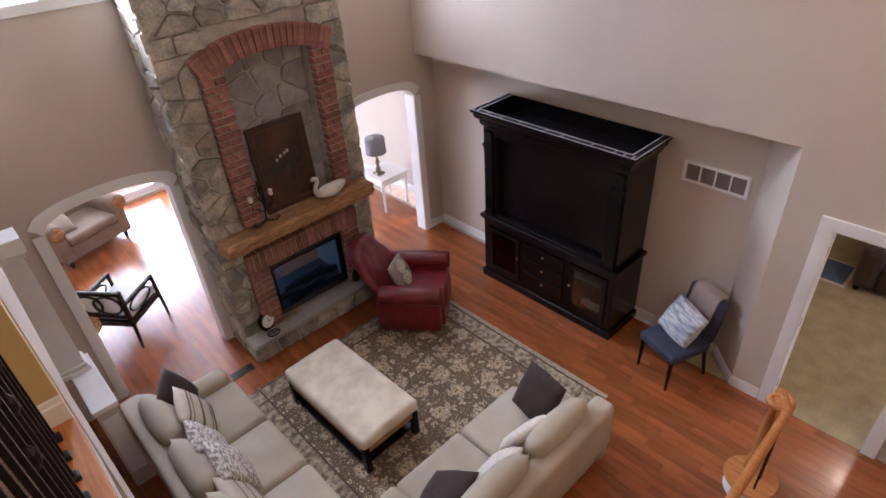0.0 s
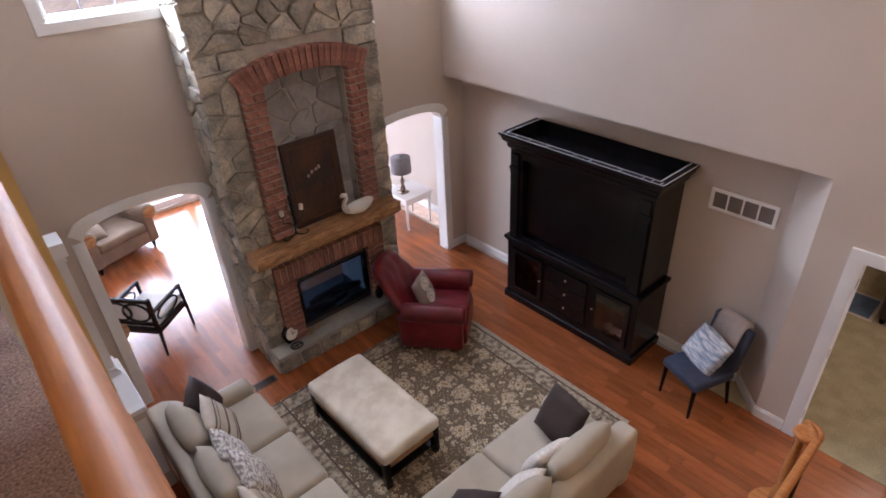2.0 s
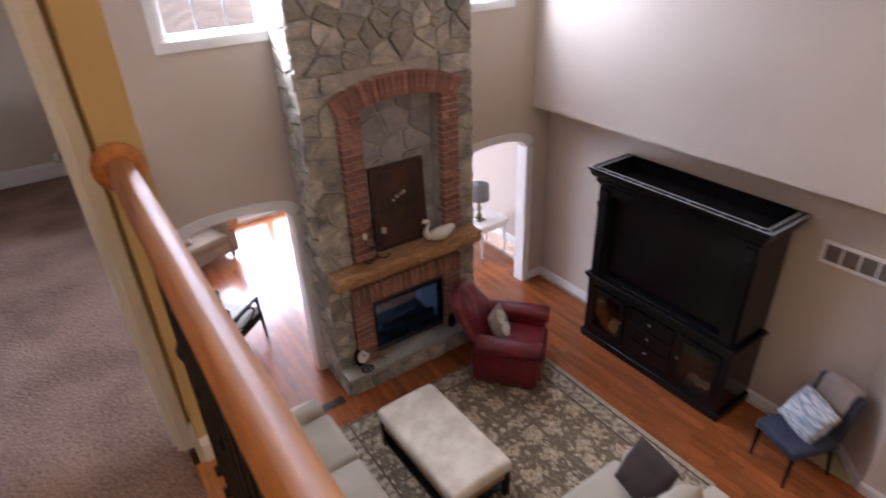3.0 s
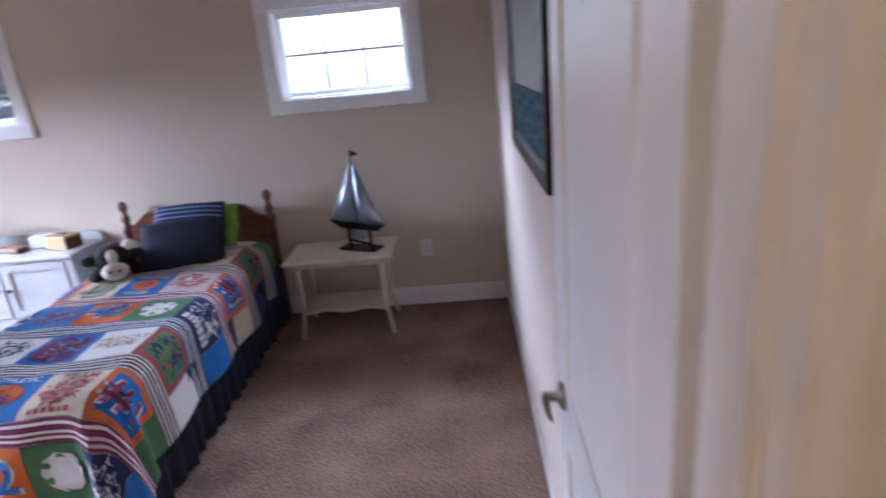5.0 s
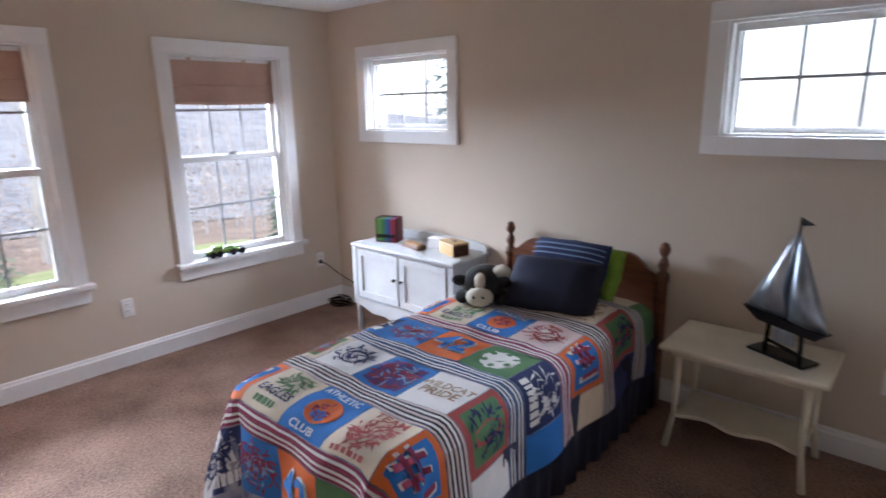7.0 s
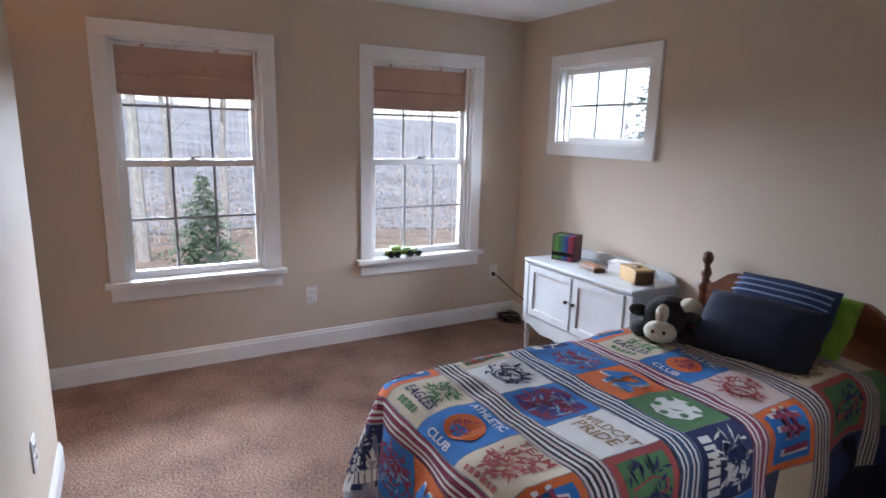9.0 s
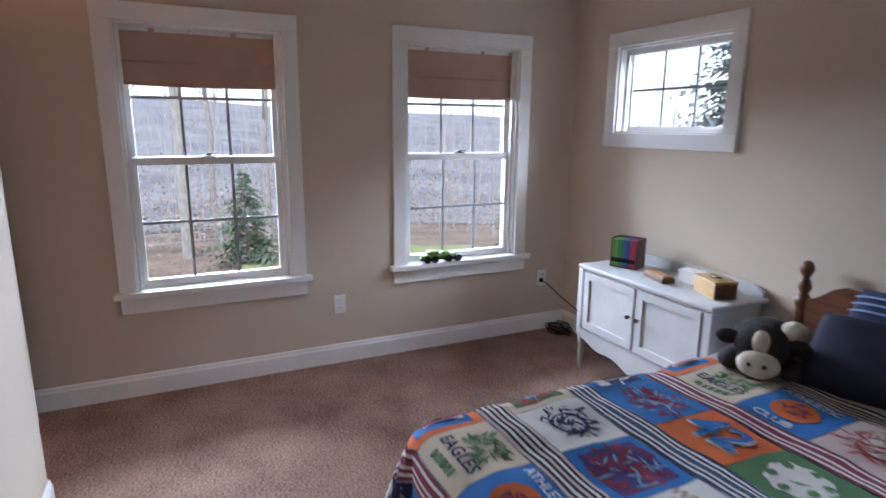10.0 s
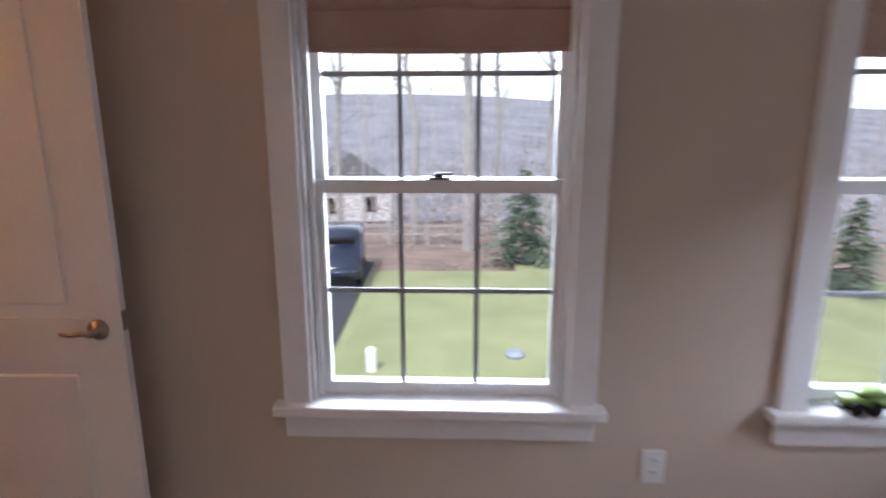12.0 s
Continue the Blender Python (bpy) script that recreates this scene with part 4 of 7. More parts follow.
sofa("beige linen three-seat sofa with loose back cushions", (0.62, 3.59, LOW), 90, 2.44, 3, 1)
sofa("beige linen two-seat sofa with loose back cushions", (2.68, 3.76, LOW), 180, 1.90, 2, 7)

BROWN = mat("brown_velvet", (0.045, 0.026, 0.020), (0.028, 0.016, 0.012), 6, 0.85, 0.2, 200)
OAT = mat("oatmeal_weave", (0.60, 0.53, 0.43), (0.50, 0.43, 0.34), 6, 0.9, 0.4, 260)
WSTRIPE = plain("brown_weave", (0.16, 0.11, 0.08), 0.9)
SPECK = mat("speckled_print", (0.66, 0.62, 0.55), (0.22, 0.19, 0.17), 26, 0.9, 0.2, 200, stretch=(1, 2.2, 1), fine=0.2, detail=1.0)
KNIT = mat("ivory_knit", (0.72, 0.67, 0.58), (0.60, 0.54, 0.46), 40, 0.95, 1.0, 90)
throw_pillow(0.46, "dark brown velvet pillow on the long sofa", (0.10, 5.76, -2.34), 60, 0, 62, BROWN, seed=2)
throw_pillow(0.48, "oatmeal pillow with brown woven stripes", (0.12, 5.42, -2.33), 62, 0, 76, OAT, seed=3, bars=((-0.15, 0.02, WSTRIPE), (-0.11, 0.012, WSTRIPE), (0.0, 0.03, WSTRIPE), (0.11, 0.012, WSTRIPE), (0.15, 0.02, WSTRIPE)))
throw_pillow(0.46, "pale pillow with a small dark bird-track print", (0.06, 5.02, -2.33), 60, 4, 82, SPECK, seed=4)
throw_pillow(0.46, "pale pillow with a small dark bird-track print", (0.10, 4.70, -2.34), 58, -6, 86, SPECK, seed=5)
throw_pillow(0.44, "oatmeal pillow with brown woven stripes", (0.03, 4.36, -2.35), 58, 0, 92, OAT, seed=6, bars=((-0.1, 0.015, WSTRIPE), (0.0, 0.015, WSTRIPE), (0.1, 0.015, WSTRIPE)))
throw_pillow(0.46, "dark brown velvet pillow beside the sofa arm", (2.33, 3.36, -2.33), 58, 0, -100, BROWN, seed=8)
throw_pillow(0.42, "ivory knitted pillow leaning on the sofa back", (1.95, 3.20, -2.35), 60, 0, 172, KNIT, seed=9)
throw_pillow(0.42, "ivory knitted pillow leaning on the sofa back", (1.56, 3.16, -2.36), 52, 0, 184, KNIT, seed=10)
throw_pillow(0.46, "dark brown velvet pillow lying on the seat", (1.14, 3.30, -2.40), 28, 0, 200, BROWN, seed=11)

ott = thing("ottoman", "cream hide-topped ottoman on a black wooden frame", "ottoman", (1.36, 4.91, LOW), 1)
top = bmesh.new()
box(top, -0.335, 0.335, -0.65, 0.65, 0.335, 0.475, 0.045, 4)
bmesh.ops.subdivide_edges(top, edges=[e for e in top.edges if e.calc_length() > 0.4], cuts=8, use_grid_fill=True)
for v in top.verts:
    if v.co.z > 0.45:
        v.co.z += 0.012 * noise.noise(v.co * 6) + 0.014 * (1 - (v.co.x / 0.34) ** 2)
part("cushion_top", top, CREAM, ott, "cream nubuck padded top", True)
for x in (-0.29, 0.29):
    for y in (-0.60, 0.60):
        part("leg", boxes((x - 0.032, x + 0.032, y - 0.032, y + 0.032, 0.0, 0.336), bevel=0.006), BLACK, ott)
for x in (-0.30, 0.30):
    part("apron", boxes((x - 0.012, x + 0.012, -0.57, 0.57, 0.26, 0.334)), MANTEL, ott, "brown wooden apron")
    part("lower_rail", boxes((x - 0.014, x + 0.014, -0.57, 0.57, 0.06, 0.10)), BLACK, ott)
for y in (-0.61, 0.61):
    part("apron", boxes((-0.26, 0.26, y - 0.012, y + 0.012, 0.26, 0.334)), MANTEL, ott, "brown wooden apron")
part("shelf", boxes((-0.285, 0.285, -0.585, 0.585, 0.07, 0.095)), BLACK, ott)


def rug_mat():
    m = bpy.data.materials.new("persian_rug")
    m.use_nodes = True
    n, l = m.node_tree.nodes, m.node_tree.links
    p, tc = n["Principled BSDF"], n.new("ShaderNodeTexCoord")
    p.inputs["Roughness"].default_value = 0.95

    def voro(scale, rnd, feature="F1"):
        v = n.new("ShaderNodeTexVoronoi")
        v.feature, v.voronoi_dimensions = feature, "2D"
        v.inputs["Scale"].default_value, v.inputs["Randomness"].default_value = scale, rnd
        l.new(tc.outputs["Object"], v.inputs["Vector"])
        return v

    def ramp(src, stops):
        r = n.new("ShaderNodeValToRGB")
        r.color_ramp.interpolation = "CONSTANT"
        while len(r.color_ramp.elements) < len(stops):
            r.color_ramp.elements.new(0.5)
        for e, (pos, c) in zip(r.color_ramp.elements, stops):
            e.position, e.color = pos, (*c, 1)
        l.new(src, r.inputs[0])
        return r

    big, mid, small, tiny = voro(3.2, 0.3), voro(7.2, 0.6), voro(15.0, 0.9), voro(30.0, 1.0)
    cream, gold, brown, dark, sage = (0.62, 0.49, 0.33), (0.40, 0.25, 0.10), (0.16, 0.115, 0.07), (0.085, 0.058, 0.04), (0.33, 0.26, 0.16)

    def petal(v, w, amount):
        m2 = n.new("ShaderNodeMath")
        m2.operation = "MULTIPLY_ADD"
        m2.inputs[1].default_value = amount
        l.new(w.outputs["Distance"], m2.inputs[0])
        l.new(v.outputs["Distance"], m2.inputs[2])
        return m2.outputs[0]

    def over(mask, top, under):
        x = n.new("ShaderNodeMixRGB")
        l.new(mask, x.inputs[0])
        l.new(top, x.inputs[2])
        l.new(under, x.inputs[1])
        return x.outputs[0]

    on, off = (1, 1, 1), (0, 0, 0)
    base = ramp(petal(tiny, small, 0.25), [(0.0, cream), (0.16, gold), (0.27, sage), (0.34, brown)]).outputs[0]
    d2 = petal(mid, tiny, 0.45)
    base = over(ramp(d2, [(0.0, on), (0.47, off)]).outputs[0], ramp(d2, [(0.0, dark), (0.16, gold), (0.22, cream), (0.37, brown)]).outputs[0], base)
    d1 = petal(big, small, 0.5)
    rose = ramp(d1, [(0.0, dark), (0.13, gold), (0.20, brown), (0.24, cream), (0.35, sage), (0.41, brown), (0.44, cream), (0.50, dark)])
    mix = n.new("ShaderNodeMixRGB")
    l.new(ramp(d1, [(0.0, on), (0.52, off)]).outputs[0], mix.inputs[0])
    l.new(base, mix.inputs[1])
    l.new(rose.outputs[0], mix.inputs[2])
    fade, fm = n.new("ShaderNodeTexNoise"), n.new("ShaderNodeMixRGB")
    fade.inputs["Scale"].default_value, fm.blend_type = 2.2, "MULTIPLY"
    l.new(tc.outputs["Object"], fade.inputs["Vector"])
    fm.inputs[0].default_value = 0.25
    l.new(mix.outputs[0], fm.inputs[1])
    l.new(fade.outputs[0], fm.inputs[2])
    l.new(fm.outputs[0], p.inputs["Base Color"])
    pile, bp = n.new("ShaderNodeTexNoise"), n.new("ShaderNodeBump")
    pile.inputs["Scale"].default_value = 350
    l.new(tc.outputs["Object"], pile.inputs["Vector"])
    bp.inputs["Strength"].default_value, bp.inputs["Distance"].default_value = 0.4, 0.004
    l.new(pile.outputs[0], bp.inputs["Height"])
    l.new(bp.outputs[0], p.inputs["Normal"])
    return m


rug = thing("area_rug", "brown and cream persian rug on the wood floor", "rug", (1.95, 4.60, LOW))
part("field", boxes((-1.32, 1.32, -1.38, 1.38, 0.0, 0.010)), rug_mat(), rug, "floral woven field")
BORDER = mat("rug_border", (0.44, 0.36, 0.25), (0.13, 0.095, 0.065), 17, 0.95, 0.5, 60, fine=0.5, detail=1.5)
EDGING = mat("rug_edging", (0.40, 0.34, 0.25), (0.30, 0.25, 0.18), 20, 0.95, 0.5, 200)
DARKLINE = mat("rug_dark_line", (0.10, 0.072, 0.05), (0.075, 0.054, 0.038), 20, 0.95, 0.5, 200)
for s in (-1, 1):
    part("border_band", boxes((s * 1.20 - 0.09, s * 1.20 + 0.09, -1.36, 1.36, 0.010, 0.0112)), BORDER, rug, "floral rug border")
    part("border_band", boxes((-1.11, 1.11, s * 1.26 - 0.09, s * 1.26 + 0.09, 0.010, 0.0112)), BORDER, rug, "floral rug border")
    for d in (-0.1, 0.1):
        part("border_line", boxes((s * 1.20 + d - 0.010, s * 1.20 + d + 0.010, -1.36, 1.36, 0.0112, 0.0124)), DARKLINE, rug)
        part("border_line", boxes((-1.21, 1.21, s * 1.26 + d - 0.010, s * 1.26 + d + 0.010, 0.0112, 0.0126)), DARKLINE, rug)
    part("fringe_edge", boxes((s * 1.345 - 0.025, s * 1.345 + 0.025, -1.38, 1.38, 0.0, 0.006)), EDGING, rug, "pale bound edge")


def club_chair():
    t = thing("recliner", "oxblood leather wing-back recliner with rolled arms", "armchair", (2.86, 5.70, LOW), 40)
    part("base", boxes((-0.33, 0.33, -0.36, 0.36, 0.05, 0.30), bevel=0.04), LEATHER, t)
    sb = bmesh.new()
    box(sb, -0.27, 0.27, -0.45, 0.25, 0.28, 0.46, 0.06, 4)
    part("seat", sb, LEATHER, t, "", True)
    part("front_panel", boxes((-0.34, 0.34, -0.44, -0.36, 0.08, 0.33), bevel=0.03), LEATHER, t)
    for s in (-1, 1):
        ab = bmesh.new()
        box(ab, s * 0.36 - 0.09, s * 0.36 + 0.09, -0.40, 0.34, 0.08, 0.52, 0.03, 2)
        lathe([(0.105, 0), (0.112, 0.02), (0.112, 0.70), (0.10, 0.72)], 16, ab, (s * 0.365, 0.30, 0.545), pose(0, 0, 0, 90))
        part("arm", ab, LEATHER, t, "rolled leather arm", True)
        part("arm_front", lathe([(0.095, 0), (0.105, 0.014), (0.06, 0.022)], 16, None, (s * 0.365, -0.418, 0.545), pose(0, 0, 0, 90)), LEATHER, t, "", True)
    bk = bmesh.new()
    n, m2 = 14, 14
    grid = {}
    for side in (0, 1):
        for i in range(n + 1):
            for j in range(m2 + 1):
                u, v = 2 * i / n - 1, j / m2
                half = 0.31 + 0.09 * math.sin(math.pi * min(1, v * 1.15)) * (v > 0.2)
                top = 0.66 - 0.06 * u * u
                x, z = u * half, 0.36 + top * v
                y = 0.22 + 0.40 * v - 0.07 * u * u - (0.09 * max(0, v - 0.75) * 4 if side == 0 else 0) * 0.3
                th = 0.085 * (1 - abs(u) ** 4) * (1 - abs(2 * v - 1) ** 6) ** 0.5 + 0.03
                tuft = -0.025 * max(0, math.cos(3 * math.pi * u) * math.cos(4 * math.pi * (v - 0.62))) * (v > 0.35) * (1 - abs(u) ** 3)
                grid[side, i, j] = bk.verts.new((x, y + (th if side else -th - tuft), z))
    for i in range(n):
        for j in range(m2):
            for side in (0, 1):
                bk.faces.new((grid[side, i, j], grid[side, i + 1, j], grid[side, i + 1, j + 1], grid[side, i, j + 1]))
    rim = [(i, 0) for i in range(n)] + [(n, j) for j in range(m2)] + [(n - i, m2) for i in range(n)] + [(0, m2 - j) for j in range(m2)]
    for a, b in zip(rim, rim[1:] + rim[:1]):
        bk.faces.new((grid[0, a[0], a[1]], grid[0, b[0], b[1]], grid[1, b[0], b[1]], grid[1, a[0], a[1]]))
    part("backrest", bk, LEATHER, t, "tufted leather backrest", True)
    for x, z in ((-0.14, 0.70), (0.14, 0.70), (0.0, 0.82), (-0.14, 0.92), (0.14, 0.92)):
        part("tuft_button", lathe([(0.012, 0), (0.010, 0.006), (0.004, 0.009)], 8, None, (x, 0.15 + 0.40 * (z - 0.36) / 0.66 - 0.005, z), pose(0, 0, 0, 70)), LEATHER, t)
    for x in (-0.28, 0.28):
        for y in (-0.34, 0.32):
            part("foot", lathe([(0.02, 0), (0.028, 0.06)], 8, None, (x, y, 0)), BLACK, t)


club_chair()
TAUPE = mat("taupe_linen", (0.26, 0.21, 0.18), (0.21, 0.17, 0.145), 8, 0.9, 0.3, 240)
IVORY = plain("ivory_thread", (0.70, 0.65, 0.55), 0.8)
pp = throw_pillow(0.38, "taupe pillow with two ivory lace medallions", (2.74, 5.72, LOW + 0.66), 66, 0, 30, TAUPE, 0.11, 12)
for s in (-1, 1):
    md = bmesh.new()
    for a in range(0, 360, 30):
        tube([(0.02 * math.cos(radians(a)), 0.085 * s + 0.02 * math.sin(radians(a)), 0.060), (0.075 * math.cos(radians(a + 14)), 0.085 * s + 0.075 * math.sin(radians(a + 14)), 0.056)], 0.006, 5, md)
    for r in (0.03, 0.078):
        tube([(r * math.cos(radians(a)), 0.085 * s + r * math.sin(radians(a)), 0.060 if r < 0.05 else 0.056) for a in range(0, 361, 24)], 0.006, 5, md)
    part("medallion", md, IVORY, pp, "ivory lace medallion")

# media cabinet
tv = thing("media_cabinet", "large black lacquered media cabinet with carved cornice", "cabinet", (4.03, 4.63, LOW))
D, W = 0.56, 0.94
part("plinth", boxes((-0.03, D, -W - 0.03, W + 0.03, 0.0, 0.10), bevel=0.012), BLACK, tv)
part("lower_case", slab("x", 0.0, D, -W, W, 0.10, 0.90, ((-0.86, -0.36, 0.17, 0.80), (-0.30, 0.30, 0.17, 0.80), (0.36, 0.86, 0.17, 0.80))), BLACK, tv)
part("lower_back", boxes((0.30, D - 0.01, -0.9, 0.9, 0.14, 0.84)), BLACK, tv)
part("waist_moulding", boxes((-0.04, D + 0.0, -W - 0.04, W + 0.04, 0.90, 0.945), (-0.02, D, -W - 0.02, W + 0.02, 0.87, 0.90), bevel=0.01), BLACK, tv)
part("upper_case", slab("x", 0.01, D - 0.02, -W + 0.01, W - 0.01, 0.945, 2.10, ((-0.74, 0.74, 1.0, 2.0),)), BLACK, tv)
part("upper_back", boxes((0.45, D - 0.03, -0.80, 0.80, 0.96, 2.05)), BLACK, tv)
for s in (-1, 1):
    col = part("pilaster", boxes((-0.015, 0.012, s * 0.845 - 0.055, s * 0.845 + 0.055, 0.95, 2.05), bevel=0.006), BLACK, tv, "fluted black pilaster")
    part("capital", boxes((-0.03, 0.012, s * 0.845 - 0.075, s * 0.845 + 0.075, 1.86, 1.90), (-0.024, 0.012, s * 0.845 - 0.068, s * 0.845 + 0.068, 1.82, 1.86), bevel=0.006), BLACK, col)
    for k in (-1, 0, 1):
        part("flute", boxes((-0.0165, -0.0145, s * 0.845 + k * 0.03 - 0.005, s * 0.845 + k * 0.03 + 0.005, 1.0, 1.80)), BLACK, col)
crown = bmesh.new()
ring = [(0.0, 2.10), (-0.02, 2.13), (-0.025, 2.17), (-0.06, 2.20), (-0.075, 2.25), (-0.095, 2.27), (-0.095, 2.295)]
loops = [[crown.verts.new(p) for p in ((a, -W + a, z), (D, -W + a, z), (D, W - a, z), (a, W - a, z))] for a, z in ring]
for a, b in zip(loops, loops[1:]):
    for k in range(4):
        crown.faces.new((a[k], a[(k + 1) % 4], b[(k + 1) % 4], b[k]))
inner = [[crown.verts.new(p) for p in ((a, -W + a, z), (D - 0.02, -W + a, z), (D - 0.02, W - a, z), (a, W - a, z))] for a, z in ((-0.005, 2.295), (0.03, 2.14))]
for a, b in ((loops[-1], inner[0]), (inner[0], inner[1])):
    for k in range(4):
        crown.faces.new((a[k], a[(k + 1) % 4], b[(k + 1) % 4], b[k]))
crown.faces.new(inner[1])
part("cornice", crown, BLACK, tv, "stepped black cornice with a sunken top")
EDGE = plain("rubbed_edge", (0.55, 0.54, 0.56), 0.4)
for a in (-0.088, -0.018):
    part("inlay_line", boxes((a - 0.004, a + 0.004, -W + a, W - a, 2.295, 2.2975)), EDGE, tv, "pale inlay line on the top")
    for s in (-1, 1):
        part("inlay_line", boxes((a, D - 0.02, s * (W - a) - 0.004, s * (W - a) + 0.004, 2.295, 2.2976)), EDGE, tv, "pale inlay line on the top")
for y in (-0.99, -0.90, -0.80, -0.55, -0.2, 0.0, 0.35, 0.6, 0.8, 0.94, 1.0):
    part("inlay_tick", boxes((-0.085, -0.02, y - 0.004, y + 0.004, 2.2955, 2.298)), EDGE, tv)
screen = part("television", boxes((0.07, 0.13, -0.735, 0.735, 1.03, 1.985), bevel=0.008), plain("screen_black", (0.004, 0.004, 0.005), 0.25), tv, "dark flat television screen")
part("soundbar", boxes((-0.01, 0.05, -0.45, 0.45, 0.945, 0.985), bevel=0.01), BLACK, tv)
for k in range(3):
    z = 0.20 + 0.20 * k
    dr = part("drawer", boxes((-0.02, 0.30, -0.29, 0.29, z, z + 0.18), bevel=0.008), BLACK, tv)
    part("drawer_knob", lathe([(0.008, 0), (0.014, 0.012), (0.006, 0.02)], 10, None, (-0.02, 0, z + 0.10), pose(0, 0, 0, 0, -90)), NICKEL, dr)
CABGLASS = mat("smoked_glass", (0.02, 0.012, 0.012), (0.03, 0.016, 0.014), 3, 0.08, 0)
for s in (-1, 1):
    gd = part("glass_door", slab("x", -0.018, 0.008, s * 0.61 - 0.245, s * 0.61 + 0.245, 0.18, 0.79, ((s * 0.61 - 0.19, s * 0.61 + 0.19, 0.235, 0.735),)), BLACK, tv, "black framed glass door")
    part("door_pane", boxes((-0.006, -0.001, s * 0.61 - 0.19, s * 0.61 + 0.19, 0.235, 0.735)), GLASS, gd, "clear cabinet glass")
    part("knob", lathe([(0.007, 0), (0.012, 0.012), (0.005, 0.02)], 10, None, (-0.018, s * 0.39, 0.5), pose(0, 0, 0, 0, -90)), NICKEL, gd)
urn = solid("ginger_jar", lathe([(0.03, 0), (0.055, 0.05), (0.06, 0.10), (0.03, 0.16), (0.035, 0.18)], 16), plain("old_ivory", (0.42, 0.36, 0.24), 0.4), "small ivory jar behind cabinet glass", "jar", (4.17, 5.22, LOW + 0.17), smooth=True)
for dy in (-0.06, 0.0, 0.07):
    solid("glass_bowl", lathe([(0.02, 0), (0.05, 0.03), (0.055, 0.055)], 14), plain("pewter", (0.28, 0.22, 0.18), 0.35, 0.5), "small pewter bowl in the cabinet", "bowl", (4.17 + abs(dy) * 0.3, 4.02 + 1.3 * dy, LOW + 0.17), group="bowls behind glass", smooth=True)

# navy side chair by the niche
nc = thing("side_chair", "navy upholstered side chair with black legs", "chair", (4.07, 2.96, LOW), -110)
sb = bmesh.new()
box(sb, -0.24, 0.24, -0.26, 0.24, 0.36, 0.47, 0.035, 3)
part("seat", sb, NAVY, nc, "", True)
bb = bmesh.new()
box(bb, -0.23, 0.23, 0.20, 0.28, 0.44, 0.92, 0.03, 3)
for v in bb.verts:
    v.co.y += 0.22 * max(0, v.co.z - 0.44)
part("backrest", bb, NAVY, nc, "", True)
for x in (-0.2, 0.2):
    part("leg", tube([(x, -0.22, 0.37), (x * 1.04, -0.235, 0.0)], 0.02, 8, None, [0.024, 0.015]), BLACK, nc)
    part("leg", tube([(x, 0.20, 0.37), (x * 1.04, 0.27, 0.0)], 0.02, 8, None, [0.024, 0.015]), BLACK, nc)
BLUEPRINT = mat("blue_grey_print", (0.60, 0.60, 0.60), (0.20, 0.25, 0.33), 10, 0.9, 0.2, 120, stretch=(1, 5, 1), fine=0.2)
throw_pillow(0.43, "white and blue-grey block print pillow", (4.10, 2.945, LOW + 0.655), 64, 10, -112, BLUEPRINT, 0.12, 14)
bl = cushion(0.34, 0.62, 0.05, 0.3, 16, None, None, 3)
for v in bl.verts:
    v.co.z -= 1.0 * max(0, abs(v.co.y) - 0.05)
    v.co.y = math.copysign(min(abs(v.co.y), 0.055 + 0.08 * abs(v.co.y)), v.co.y) - 0.22 * min(0.0, v.co.z)* -1
solid("folded_throw", bl, mat("grey_fleece", (0.40, 0.34, 0.31), (0.33, 0.28, 0.255), 12, 0.95, 0.6, 160), "folded grey fleece throw over the chair back", "blanket", (4.40, 2.84, LOW + 0.945), -110, smooth=True)

# wall fittings
vent = thing("return_grille", "white louvred return air grille high on the wall", "vent", (LE, 3.125, LOW + 2.0))
part("frame", slab("x", -0.014, -0.001, -0.315, 0.315, -0.115, 0.105, tuple((-0.285 + 0.145 * k, -0.285 + 0.145 * k + 0.13, -0.085, 0.075) for k in range(4))), WHITE, vent)
for k in range(4):
    part("filter", boxes((-0.006, -0.002, -0.285 + 0.145 * k, -0.155 + 0.145 * k, -0.085, 0.075)), plain("filter_grey", (0.16, 0.13, 0.115), 0.8), vent, "dark grey filter")
v2 = thing("wall_register", "small beige register low on the wall", "vent", (LE, 3.36, LOW + 0.30))
part("frame", boxes((-0.010, -0.001, -0.13, 0.13, -0.085, 0.085), bevel=0.003), WALL, v2)
for k in range(6):
    part("slat", boxes((-0.014, -0.010, -0.11, 0.11, -0.065 + 0.024 * k, -0.055 + 0.024 * k)), WALL, v2)
ang = math.degrees(math.atan2(2.73 - 2.42, LE - 4.30))
for z, w, h, nm, lb in ((1.50, 0.11, 0.08, "thermostat", "white wall thermostat on the angled wall"), (1.28, 0.12, 0.12, "switch_plate", "white double switch plate on angled wall")):
    t = thing(nm, lb, "wall plate", (4.43, 2.5465, LOW + z), ang + 180)
    part("plate", boxes((-w / 2, w / 2, 0.001, 0.014, -h / 2, h / 2), bevel=0.004), WHITE, t)
    part("button", boxes((-w / 4, w / 4, 0.013, 0.018, -h / 5, h / 5), bevel=0.002), WHITE if h > 0.1 else BLACK, t)
fv = thing("floor_register", "bronze slotted register set in the floor", "vent", (0.86, 6.36, LOW), 0)
part("frame", boxes((-0.14, 0.14, -0.06, 0.06, 0.001, 0.006)), BRONZE, fv)
for k in range(9):
    part("slat", boxes((-0.115 + 0.027 * k, -0.105 + 0.027 * k, -0.045, 0.045, 0.006, 0.009)), BLACK, fv)

